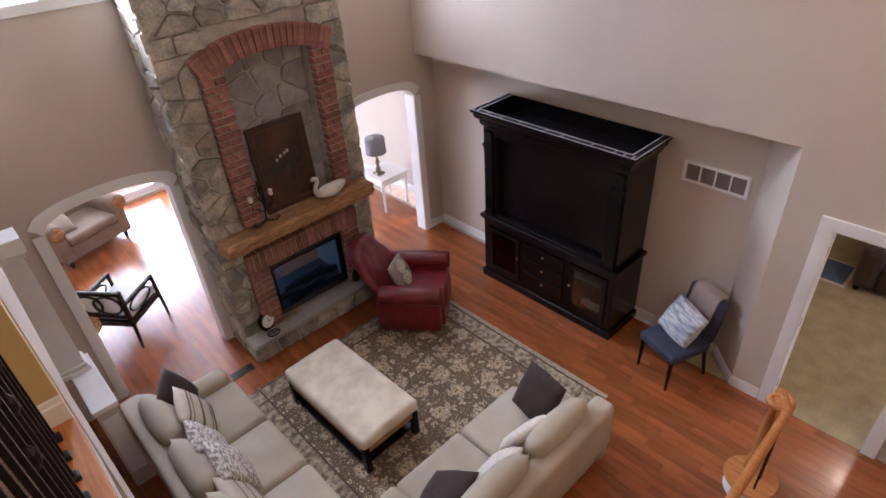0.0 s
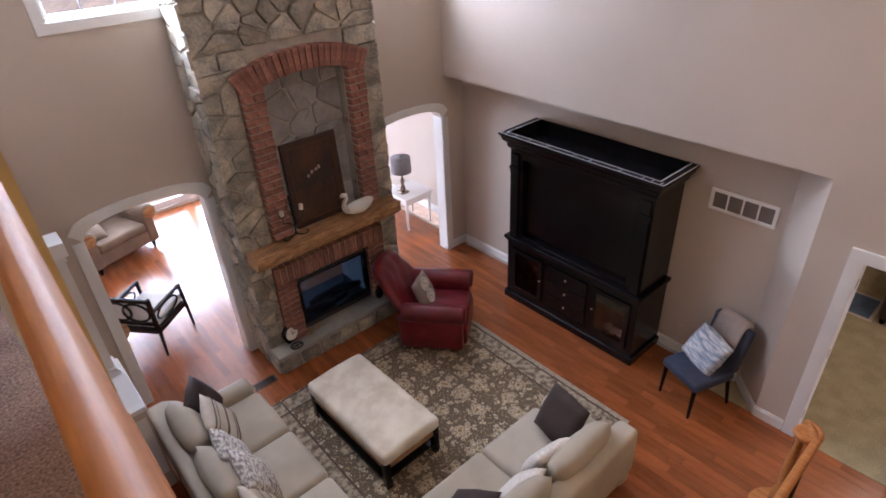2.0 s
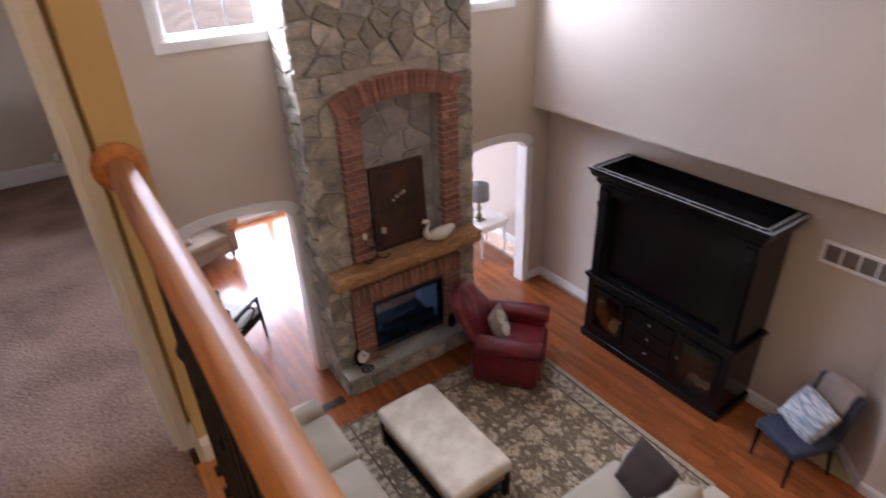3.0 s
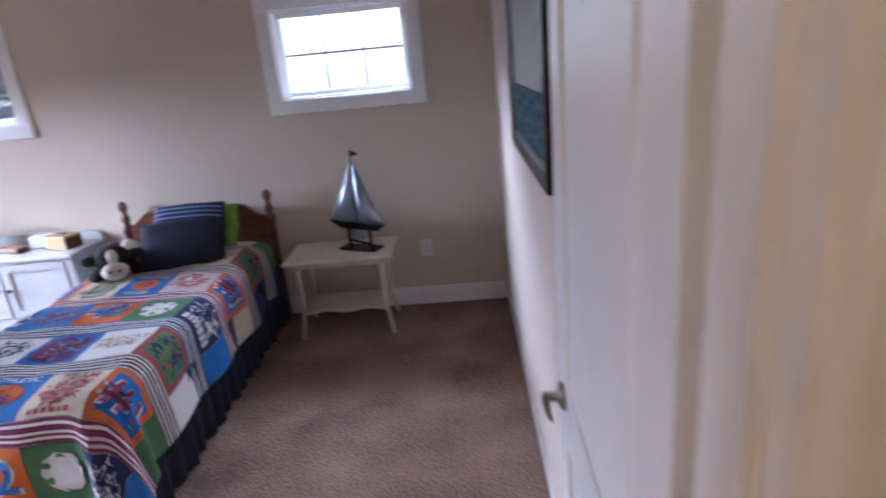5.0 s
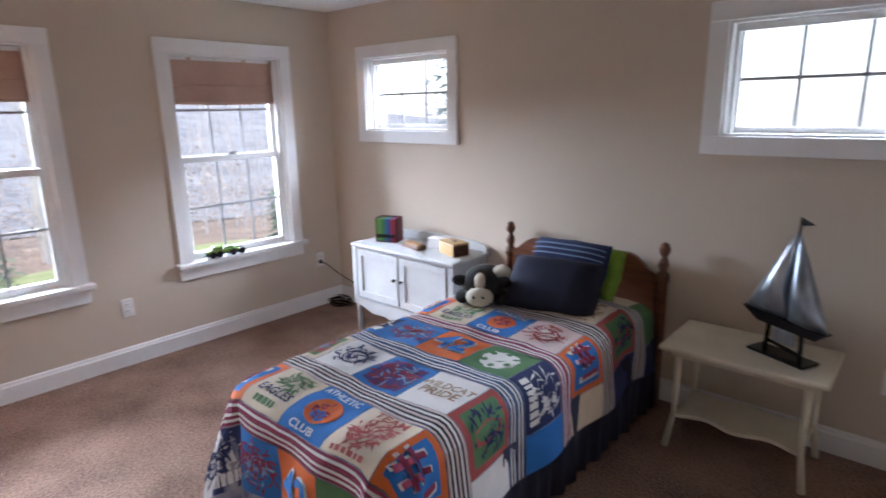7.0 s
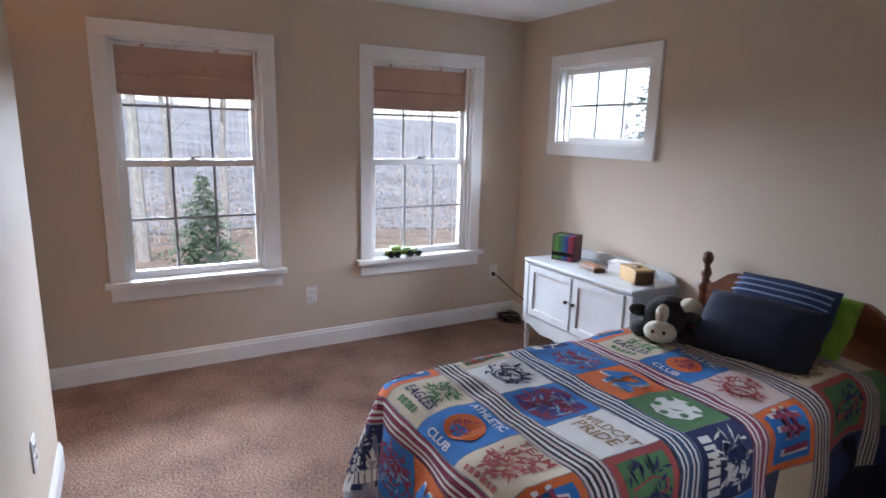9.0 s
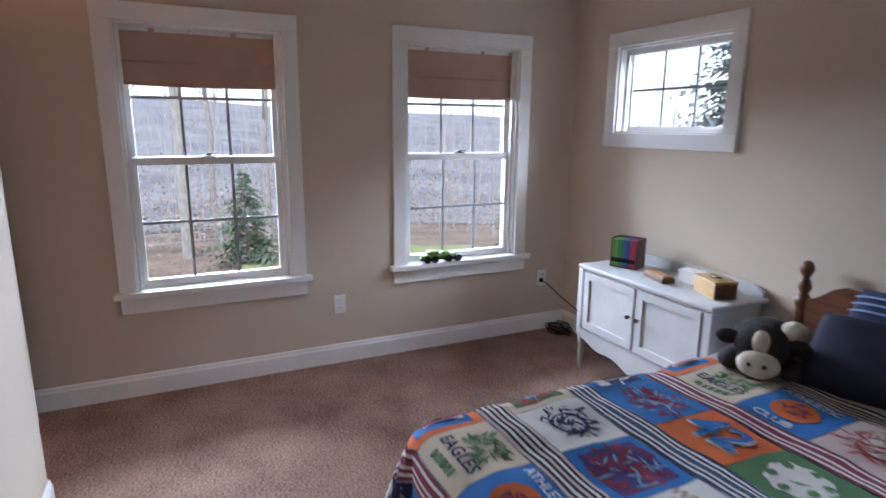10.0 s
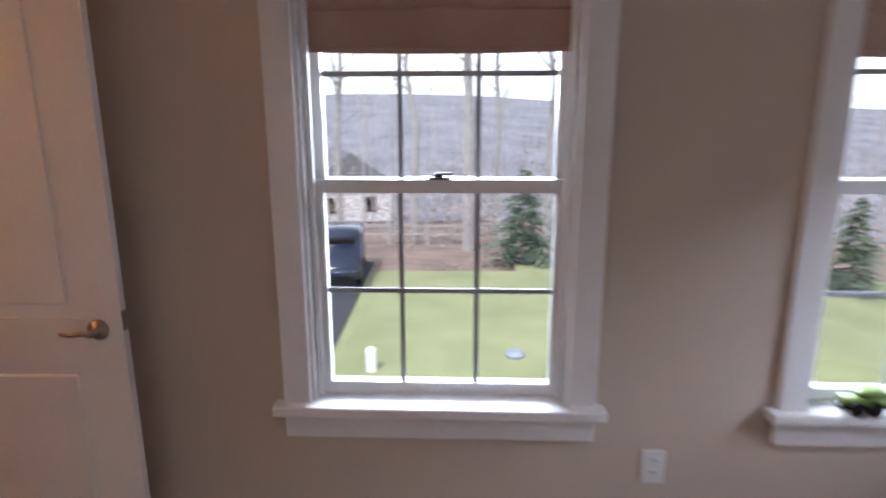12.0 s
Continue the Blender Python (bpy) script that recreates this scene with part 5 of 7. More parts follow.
# column on a knee wall
kw = thing("knee_wall", "white capped knee wall at the room opening", "wall")
kw["kind"] = "structure"
part("body", boxes((-0.53, -0.355, 5.74, 6.50, LOW, -2.05)), WALL, kw)
part("cap", boxes((-0.545, -0.34, 5.70, 6.54, -2.05, -2.0), bevel=0.008), WHITE, kw, "white painted cap")
part("panel", boxes((-0.51, -0.375, 5.728, 5.74, LOW + 0.2, -2.15)), WHITE, kw)
colm = thing("column", "cream tapered square column on the knee wall", "column", (-0.50, 6.40, -2.0))
cm = bmesh.new()
for a, b, z0, z1 in ((0.13, 0.13, 0.0, 0.05), (0.115, 0.115, 0.05, 0.08)):
    box(cm, -a, a, -b, b, z0, z1, 0.006)
part("base", cm, WHITE, colm)
sh = bmesh.new()
lo, hi = [sh.verts.new((sx * 0.105, sy * 0.095, 0.08)) for sx, sy in ((-1, -1), (1, -1), (1, 1), (-1, 1))], [sh.verts.new((sx * 0.10, sy * 0.09, 1.22)) for sx, sy in ((-1, -1), (1, -1), (1, 1), (-1, 1))]
for k in range(4):
    sh.faces.new((lo[k], lo[(k + 1) % 4], hi[(k + 1) % 4], hi[k]))
part("shaft", sh, WHITE, colm)
part("capital", boxes((-0.115, 0.115, -0.105, 0.105, 1.22, 1.27), (-0.14, 0.14, -0.125, 0.125, 1.27, 1.40), bevel=0.006), WHITE, colm)

# foot of the stairs
st = thing("stair_rail", "oak stair handrail with volute and iron balusters", "railing")
vol = []
for k in range(26):
    a = radians(15 * k)
    r = 0.035 + 0.0032 * k
    vol.append((3.36 + r * math.cos(a), 1.83 + r * math.sin(a), -2.06))
part("volute", tube(vol, 0.028, 10), OAK, st, "coiled oak volute", True)
part("volute_cap", lathe([(0.055, 0), (0.055, 0.05), (0.03, 0.06)], 18, None, (3.36, 1.83, -2.10)), OAK, st, "", True)
part("handrail", tube([vol[-1], (3.30, 1.74, -2.05), (3.1, 1.735, -2.04), (2.2, 1.71, -1.93), (0.9, 1.68, -1.75)], 0.034, 12), OAK, st, "smooth oak handrail", True)
part("newel", lathe([(0.055, 0.0), (0.055, 0.12), (0.035, 0.18), (0.042, 0.4), (0.030, 0.72), (0.04, 0.8)], 16, None, (3.33, 1.84, LOW + 0.17)), OAK, st, "turned oak newel", True)
for x, y in ((3.27, 1.74), (3.41, 1.88), (3.15, 1.735)):
    part("baluster", tube([(x, y, LOW + 0.17), (x, y, -2.07)], 0.009, 7), IRON, st)
pad = thing("stair_step", "oak starting step with white curved riser", "step", (3.25, 1.80, LOW))
pad["kind"] = "structure"
part("riser", lathe([(0.19, 0.0), (0.19, 0.145)], 36), WHITE, pad)
part("tread", lathe([(0.205, 0.145), (0.215, 0.157), (0.205, 0.17)], 36), OAK, pad)

# den beyond the doorway
ds = thing("den_sofa", "dark brown leather sofa in the den", "sofa", (7.48, 1.35, LOW), -90)
DKL = mat("espresso_leather", (0.03, 0.018, 0.014), (0.05, 0.028, 0.02), 6, 0.4, 0.2)
part("base", boxes((-0.5, 1.2, -0.75, 0.2, 0.06, 0.42), bevel=0.05), DKL, ds)
part("backrest", boxes((-0.5, 1.2, 0.1, 0.35, 0.06, 0.85), bevel=0.07), DKL, ds)
part("arm", boxes((-0.72, -0.48, -0.8, 0.3, 0.06, 0.62), bevel=0.08), DKL, ds)
for x in (-0.65, 1.1):
    part("foot", lathe([(0.03, 0), (0.04, 0.07)], 8, None, (x, -0.72, 0)), BLACK, ds)
throw_pillow(0.42, "ivory pillow with grey script bars", (7.25, 1.72, LOW + 0.60), 60, 0, -80, KNIT, 0.12, 20, bars=((-0.1, 0.015, WSTRIPE), (-0.02, 0.015, WSTRIPE), (0.06, 0.015, WSTRIPE)))
dr = thing("den_rug", "blue rug with a pale border on the carpet", "rug", (6.97, 2.30, LOW + 0.006))
part("field", boxes((-0.24, 0.24, -0.17, 0.20, 0.0, 0.008)), mat("dusty_blue", (0.10, 0.16, 0.24), (0.07, 0.11, 0.17), 8, 0.95, 0.4), dr)
part("border", boxes((-0.28, -0.24, -0.21, 0.20, 0.0, 0.007), (-0.24, 0.28, -0.21, -0.17, 0.0, 0.007), (0.24, 0.28, -0.17, 0.20, 0.0, 0.007)), OAT, dr)
chest = thing("den_chest", "low brown wooden chest against the den wall", "chest", (7.48, 2.62, LOW + 0.006))
part("body", boxes((-0.5, 0.4, -0.0, 0.16, 0.08, 0.5), bevel=0.01), MANTEL, chest)
part("top", boxes((-0.54, 0.44, -0.03, 0.17, 0.5, 0.54), bevel=0.008), MANTEL, chest)
for x in (-0.45, 0.35):
    part("foot", boxes((x - 0.03, x + 0.03, 0.0, 0.06, 0.0, 0.08)), MANTEL, chest)

# sunroom
lv = thing("tan_loveseat", "tan rolled-arm loveseat with nailhead trim", "sofa", (0.44, 10.66, LOW), 19)
TAN = mat("tan_chenille", (0.23, 0.165, 0.115), (0.18, 0.13, 0.09), 5, 0.9, 0.3, 220)
part("base", boxes((-0.52, 0.52, -0.42, 0.42, 0.12, 0.34), bevel=0.03), TAN, lv)
sb = bmesh.new()
box(sb, -0.39, 0.39, -0.45, 0.25, 0.34, 0.48, 0.05, 3)
part("seat_cushion", sb, TAN, lv, "", True)
sb = bmesh.new()
box(sb, -0.46, 0.46, 0.22, 0.47, 0.34, 0.90, 0.08, 4)
part("backrest", sb, TAN, lv, "", True)
for s in (-1, 1):
    ab = bmesh.new()
    box(ab, s * 0.47 - 0.08, s * 0.47 + 0.08, -0.44, 0.42, 0.12, 0.62, 0.03)
    lathe([(0.10, 0), (0.125, 0.02), (0.125, 0.86), (0.11, 0.88)], 18, ab, (s * 0.50, 0.42, 0.62), pose(0, 0, 0, 90))
    part("arm", ab, TAN, lv, "rolled arm", True)
    part("arm_scroll", lathe([(0.10, 0), (0.085, 0.012), (0.03, 0.016)], 18, None, (s * 0.50, -0.462, 0.62), pose(0, 0, 0, 90)), MANTEL, lv, "nailhead scroll")
    for y in (-0.36, 0.36):
        part("foot", lathe([(0.02, 0), (0.035, 0.06), (0.03, 0.12)], 10, None, (s * 0.46, y, 0)), BLACK, lv)
throw_pillow(0.40, "tan pillow lying on the loveseat", (0.20, 10.48, LOW + 0.56), 25, 0, 10, TAN, 0.13, 30)

lc = thing("lattice_chair", "black armchair with interlaced rings and white seat", "armchair", (0.26, 8.06, LOW), 129)
PALE = mat("pale_grey_linen", (0.62, 0.61, 0.58), (0.54, 0.53, 0.51), 6, 0.9, 0.3, 220)
for x in (-0.29, 0.29):
    for y in (-0.27, 0.27):
        part("leg", tube([(x, y, 0.62 if y < 0 else 0.42), (x * 1.03, y * 1.12, 0.0)], 0.02, 8, None, [0.026, 0.016]), BLACK, lc)
    part("arm_rail", boxes((x - 0.022, x + 0.022, -0.29, 0.32, 0.62, 0.66), bevel=0.01), BLACK, lc)
    part("arm_ring", tube([(x, 0.02 + 0.20 * math.cos(radians(a)), 0.53 + 0.085 * math.sin(radians(a))) for a in range(0, 361, 20)], 0.013, 7), BLACK, lc)
part("seat_frame", boxes((-0.30, 0.30, -0.30, 0.30, 0.32, 0.39), bevel=0.01), BLACK, lc)
sb = bmesh.new()
box(sb, -0.27, 0.27, -0.30, 0.27, 0.39, 0.50, 0.035, 3)
part("seat_cushion", sb, PALE, lc, "", True)
part("back_rail", boxes((-0.32, 0.32, 0.30, 0.34, 0.80, 0.85), (-0.32, 0.32, 0.29, 0.33, 0.47, 0.51), bevel=0.008), BLACK, lc)
part("back_post", boxes((-0.33, -0.285, 0.28, 0.33, 0.40, 0.85), bevel=0.008), BLACK, lc)
part("back_post", boxes((0.285, 0.33, 0.28, 0.33, 0.40, 0.85), bevel=0.008), BLACK, lc)
part("back_pad", boxes((-0.28, 0.28, 0.27, 0.305, 0.52, 0.79), bevel=0.012), PALE, lc)
for x in (-0.12, 0.12):
    part("back_ring", tube([(x + 0.17 * math.cos(radians(a)), 0.325, 0.655 + 0.125 * math.sin(radians(a))) for a in range(0, 361, 15)], 0.015, 7), BLACK, lc)
lp = thing("table_lamp", "table lamp with cream bell shade in the sunroom", "lamp", (-0.30, 7.72, LOW + 0.55))
part("base", lathe([(0.06, 0), (0.07, 0.02), (0.02, 0.05), (0.035, 0.12), (0.015, 0.2), (0.012, 0.32)], 16), BRASS, lp, "", True)
part("shade", lathe([(0.19, 0.26), (0.15, 0.36), (0.11, 0.46), (0.09, 0.52)], 24), mat("cream_shade", (0.72, 0.62, 0.42), (0.66, 0.56, 0.37), 5, 0.8, 0.2), lp, "cream bell shade", True)
tb = thing("side_table", "small round dark table under the lamp", "table", (-0.30, 7.72, LOW))
part("top", lathe([(0.24, 0.52), (0.25, 0.53), (0.25, 0.55)], 24), MANTEL, tb)
part("pedestal", lathe([(0.12, 0), (0.05, 0.05), (0.035, 0.3), (0.06, 0.52)], 14), MANTEL, tb, "", True)

et = thing("end_table", "white painted end table with tapered legs", "table", (4.40, 8.10, LOW))
part("top", boxes((-0.28, 0.28, -0.28, 0.28, 0.55, 0.58), bevel=0.006), WHITE, et)
part("apron", boxes((-0.25, 0.25, -0.25, 0.25, 0.45, 0.55)), WHITE, et)
for x in (-0.23, 0.23):
    for y in (-0.23, 0.23):
        part("leg", tube([(x, y, 0.5), (x, y, 0.0)], 0.02, 8, None, [0.026, 0.014]), WHITE, et)
l2 = thing("table_lamp", "crystal table lamp with grey drum shade", "lamp", (4.28, 8.08, LOW + 0.58))
part("base", boxes((-0.07, 0.07, -0.07, 0.07, 0, 0.03), bevel=0.006), NICKEL, l2)
part("stem", lathe([(0.03, 0.03), (0.045, 0.08), (0.02, 0.14), (0.04, 0.2), (0.012, 0.28), (0.012, 0.42)], 16), NICKEL, l2, "", True)
part("shade", lathe([(0.16, 0.36), (0.16, 0.40), (0.155, 0.60)], 28), mat("grey_shade", (0.22, 0.21, 0.215), (0.18, 0.17, 0.175), 8, 0.85, 0.2), l2, "grey drum shade", True)
part("finial", lathe([(0.008, 0.60), (0.012, 0.63), (0.003, 0.65)], 8), NICKEL, l2)
gd = thing("patio_door", "white framed sliding glass doors of the sunroom", "door", (1.4, 11.66, LOW + 0.05))
gd["kind"] = "structure"
for k in range(3):
    x = -1.8 + 1.2 * k
    pn = part("door_panel", slab("y", -0.02, 0.02, x, x + 1.2, 0.0, 2.25, ((x + 0.08, x + 1.12, 0.12, 2.17),)), WHITE, gd)
    g = part("pane", boxes((x + 0.08, x + 1.12, -0.004, 0.004, 0.12, 2.17)), GLASS, pn, "clear glass")
    g.visible_shadow = False

# ---- bedroom things ----
HOME = UPSTAIRS
BX, HEAD = -2.74, 6.42        # bed's middle line and headboard
TOPZ = 0.60

bed = thing("bed", "twin bed with maple headboard and navy bed skirt", "bed", (BX, HEAD, 0))
BEDWOOD = mat("red_maple", (0.16, 0.055, 0.022), (0.09, 0.028, 0.012), 7, 0.35, 0.06, 60, stretch=(0.7, 5, 5), coat=0.2)
hb = bmesh.new()
n = 24
outline = [(-0.46, 0.40), (0.46, 0.40)]
for k in range(n + 1):
    u = 1 - 2 * k / n
    e = max(0.0, (abs(u) - 0.66) / 0.34)
    outline.append((0.46 * u, 0.845 - 0.09 * e * e * (3 - 2 * e)))
extrude(outline, 0.03, hb, Matrix.Translation((0, 0.035, 0)) @ pose(0, 0, 0, 90))
part("headboard", hb, BEDWOOD, bed, "scalloped maple headboard")
for s in (-1, 1):
    part("post", lathe([(0.026, 0), (0.026, 0.70), (0.034, 0.72), (0.034, 0.75), (0.018, 0.77), (0.030, 0.80), (0.022, 0.83), (0.014, 0.845), (0.028, 0.87), (0.031, 0.89), (0.022, 0.915), (0.006, 0.925)], 18, None, (s * 0.49, 0.03, 0)), BEDWOOD, bed, "turned maple bedpost", True)
    part("side_rail", boxes((s * 0.445 + 0.018, s * 0.445 + 0.042, -1.87, 0.0, 0.22, 0.34)), BEDWOOD, bed)
part("box_spring", boxes((-0.41, 0.47, -1.92, -0.02, 0.18, 0.36), bevel=0.02), WHITE, bed)
mt = bmesh.new()
box(mt, -0.42, 0.475, -1.93, -0.02, 0.36, TOPZ - 0.02, 0.06, 4)
part("mattress", mt, WHITE, bed, "", True)
SKIRT = mat("navy_skirt", (0.011, 0.014, 0.040), (0.007, 0.009, 0.026), 6, 0.85, 0.2, 220)
for side, (p, q) in (("a", ((0.495, 0.0), (0.495, -1.95))), ("b", ((-0.435, 0.0), (-0.435, -1.95))), ("c", ((0.495, -1.955), (-0.435, -1.955)))):
    sk = bmesh.new()
    m = 60
    rows = []
    d = (Vector(q) - Vector(p))
    nrm = Vector((-d.y, d.x)).normalized() * (1 if side != "b" else -1)
    for k in range(m + 1):
        a = Vector(p) + d * k / m
        w = 0.010 * math.sin(k * 1.9) + 0.006 * math.sin(k * 0.7)
        rows.append([sk.verts.new((a.x + nrm.x * (0.004 + w * f), a.y + nrm.y * (0.004 + w * f), z)) for z, f in ((0.42, 0.1), (0.22, 0.7), (0.012, 1.5))])
    for a, b in zip(rows, rows[1:]):
        for k in range(2):
            sk.faces.new((a[k], b[k], b[k + 1], a[k + 1]))
    ob = part("bed_skirt", sk, SKIRT, bed, "gathered navy bed skirt", True)
    mod = ob.modifiers.new("thickness", "SOLIDIFY")
    mod.thickness = 0.004

# quilt: s runs across the bed, t from the pillow to the foot and down
HALF, LONG, R, CORNER = 0.48, 1.91, 0.085, 0.14


def bend(a, flat):
    """How far out and how far down a cloth lies at arc length a past a rounded edge at flat."""
    over = a - (flat - R)
    if over <= 0:
        return a, 0.0
    arc = R * math.pi / 2
    if over < arc:
        w = over / R
        return flat - R + R * math.sin(w), R * (1 - math.cos(w))
    return flat + 0.06 * (over - arc), R + (over - arc)


def drape(s, t, lift=0.0):
    """The quilt's surface: flat on the bed, bent over its sides, foot and rounded corners."""
    u, v = abs(s) - (HALF - CORNER), t - (LONG - CORNER)
    q = Vector((s * 2.3, t * 2.3, 0.4))
    if u > 0 and v > 0:
        far = math.hypot(u, v)
        run = max(u, v) + 0.3 * min(u, v)
        out, down = bend(run, CORNER)
        nx, ny = u / far, v / far
        out += 0.42 * down * min(nx, ny) + 0.02 * math.sin(math.atan2(v, u) * 12) * min(1, down * 4)
        x, y = HALF - CORNER + nx * out, LONG - CORNER + ny * out
    else:
        x, dx = bend(abs(s), HALF)
        y, dy = bend(t, LONG)
        down, nx, ny = max(dx, dy), float(dx > 0), float(dy > 0)
        x += 0.016 * math.sin(t * 13 + 2 * noise.noise(q)) * min(1, dx * 4)
        y += 0.018 * math.sin(s * 15 + 3 * noise.noise(q)) * min(1, dy * 4)
    swell = 0.022 * noise.noise(q) + 0.011 * noise.noise(q * 2.7) + 0.0045 * noise.noise(q * 7.5)
    up = swell * (1 - min(1, down * 4))
    if t < 0.55:
        up += 0.03 * math.sin(math.pi * min(1, t / 0.55))
    w = lift * min(1, down * 12)
    return Vector((math.copysign(x + nx * w, s), -(y + ny * w), TOPZ + 0.012 - down + up + lift * (1 - 0.6 * min(1, down * 5))))


quilt = thing("quilt", "printed patchwork sports quilt in blue, orange and cream", "quilt", (BX + 0.02, HEAD - 0.06, 0))
S0, S1, T0, T1 = -0.81, 0.81, 0.02, 2.33
NAVYP, BLUEP = plain("print_navy", (0.018, 0.028, 0.11), 0.85), plain("print_blue", (0.025, 0.17, 0.50), 0.85)
ORANGEP, GREENP = plain("print_orange", (0.66, 0.145, 0.03), 0.85), plain("print_green", (0.085, 0.20, 0.085), 0.85)
CREAMP, WHITEP = plain("print_cream", (0.66, 0.56, 0.42), 0.85), plain("print_white", (0.74, 0.72, 0.70), 0.85)
MAROONP, RUSTP = plain("print_maroon", (0.25, 0.03, 0.075), 0.85), plain("print_rust", (0.36, 0.075, 0.07), 0.85)


def sheet(s0, s1, t0, t1, lift, step=0.045):
    """A piece of the quilt's surface between two s and two t."""
    bm = bmesh.new()
    a, b = max(1, math.ceil((s1 - s0) / step)), max(1, math.ceil((t1 - t0) / step))
    g = [[bm.verts.new(drape(s0 + (s1 - s0) * i / a, t0 + (t1 - t0) * j / b, lift)) for j in range(b + 1)] for i in range(a + 1)]
    for i in range(a):
        for j in range(b):
            bm.faces.new((g[i][j], g[i][j + 1], g[i + 1][j + 1], g[i + 1][j]))
    return bm


body = part("quilt_body", sheet(S0, S1, T0, T1, -0.009, 0.03), mat("quilt_ground", (0.07, 0.09, 0.20), (0.40, 0.38, 0.40), 9, 0.9, 0.35, 160), quilt, "navy tie-dyed quilt ground", True)
lining = body.modifiers.new("thickness", "SOLIDIFY")
lining.thickness, lining.offset = 0.012, 0.0


def outline_on(shape, s, t, size, lift, material, label=""):
    """A flat printed shape (x to the bed's right, y to the headboard), laid on the quilt."""
    bm = bmesh.new()
    vs = [bm.verts.new(drape(s + x * size, t - y * size, lift)) for x, y in shape]
    bm.faces.new(vs)
    bmesh.ops.triangulate(bm, faces=bm.faces)
    return part("print", bm, material, quilt, label)


def words(text, s, t, size, lift, material, squash=1.0):
    """Printed letters, laid on the quilt; they read from the foot of the bed."""
    cu = bpy.data.curves.new("letters", "FONT")
    cu.body, cu.size, cu.align_x, cu.align_y = text, size, "CENTER", "CENTER"
    cu.resolution_u, cu.offset = 2, size * 0.02
    ob = bpy.data.objects.new("letters", cu)
    me = bpy.data.meshes.new_from_object(ob)
    bpy.data.objects.remove(ob)
    for v in me.vertices:
        v.co = drape(s + v.co.x * squash, t - v.co.y, lift)
    me.materials.clear()
    me.materials.append(material)
    ob = new("lettering", me)
    ob.parent = quilt
    return ob


disc = [(math.cos(radians(a)), math.sin(radians(a))) for a in range(0, 360, 20)]
star = [((0.9 if k % 2 else 0.45) * math.cos(radians(30 * k)), (0.9 if k % 2 else 0.45) * math.sin(radians(30 * k))) for k in range(12)]
hexa = [(math.cos(radians(60 * k)), math.sin(radians(60 * k))) for k in range(6)]
paw = [(-1, -0.6), (-0.4, -1), (0.3, -0.7), (1, -0.8), (0.8, 0.1), (1, 0.7), (0.3, 0.5), (0, 1), (-0.5, 0.6), (-1, 0.7), (-0.7, 0)]
CELL, ROW, BAND = 0.248, 0.25, 0.10
qr = random.Random(21)


def strokes(s, t, count, size, lift, ink, stretch=1.0):
    """A printed drawing made of many short worn strokes round the middle of a square."""
    bm = bmesh.new()
    for k in range(count):
        a, r = qr.uniform(0, 6.28), size * qr.random() ** 0.6
        x, y, d = r * math.cos(a) * stretch, r * math.sin(a), a + qr.choice((0.0, 1.57, 0.6))
        ln, w = qr.uniform(0.012, 0.034), qr.uniform(0.003, 0.007)
        e, n = (math.cos(d), math.sin(d)), (-math.sin(d), math.cos(d))
        bm.faces.new([bm.verts.new(drape(s + x + p * ln * e[0] + h * w * n[0], t + y + p * ln * e[1] + h * w * n[1], lift)) for p, h in ((-1, -0.4), (0.2, -1), (1, 0.2), (0.1, 1))])
    return tagged(part("print", bm, ink, quilt), "worn printed drawing on the quilt", "", "", "stuff")


def bars(s, t, w, h, lift, ink):
    """A line of print that is too small to read."""
    x = -w / 2
    while x < w / 2 - 0.012:
        ln = qr.uniform(0.012, 0.026)
        outline_on([(x, -h / 2), (x + ln, -h / 2), (x + ln, h / 2), (x, h / 2)], s, t, 1.0, lift, ink)
        x += ln + 0.008


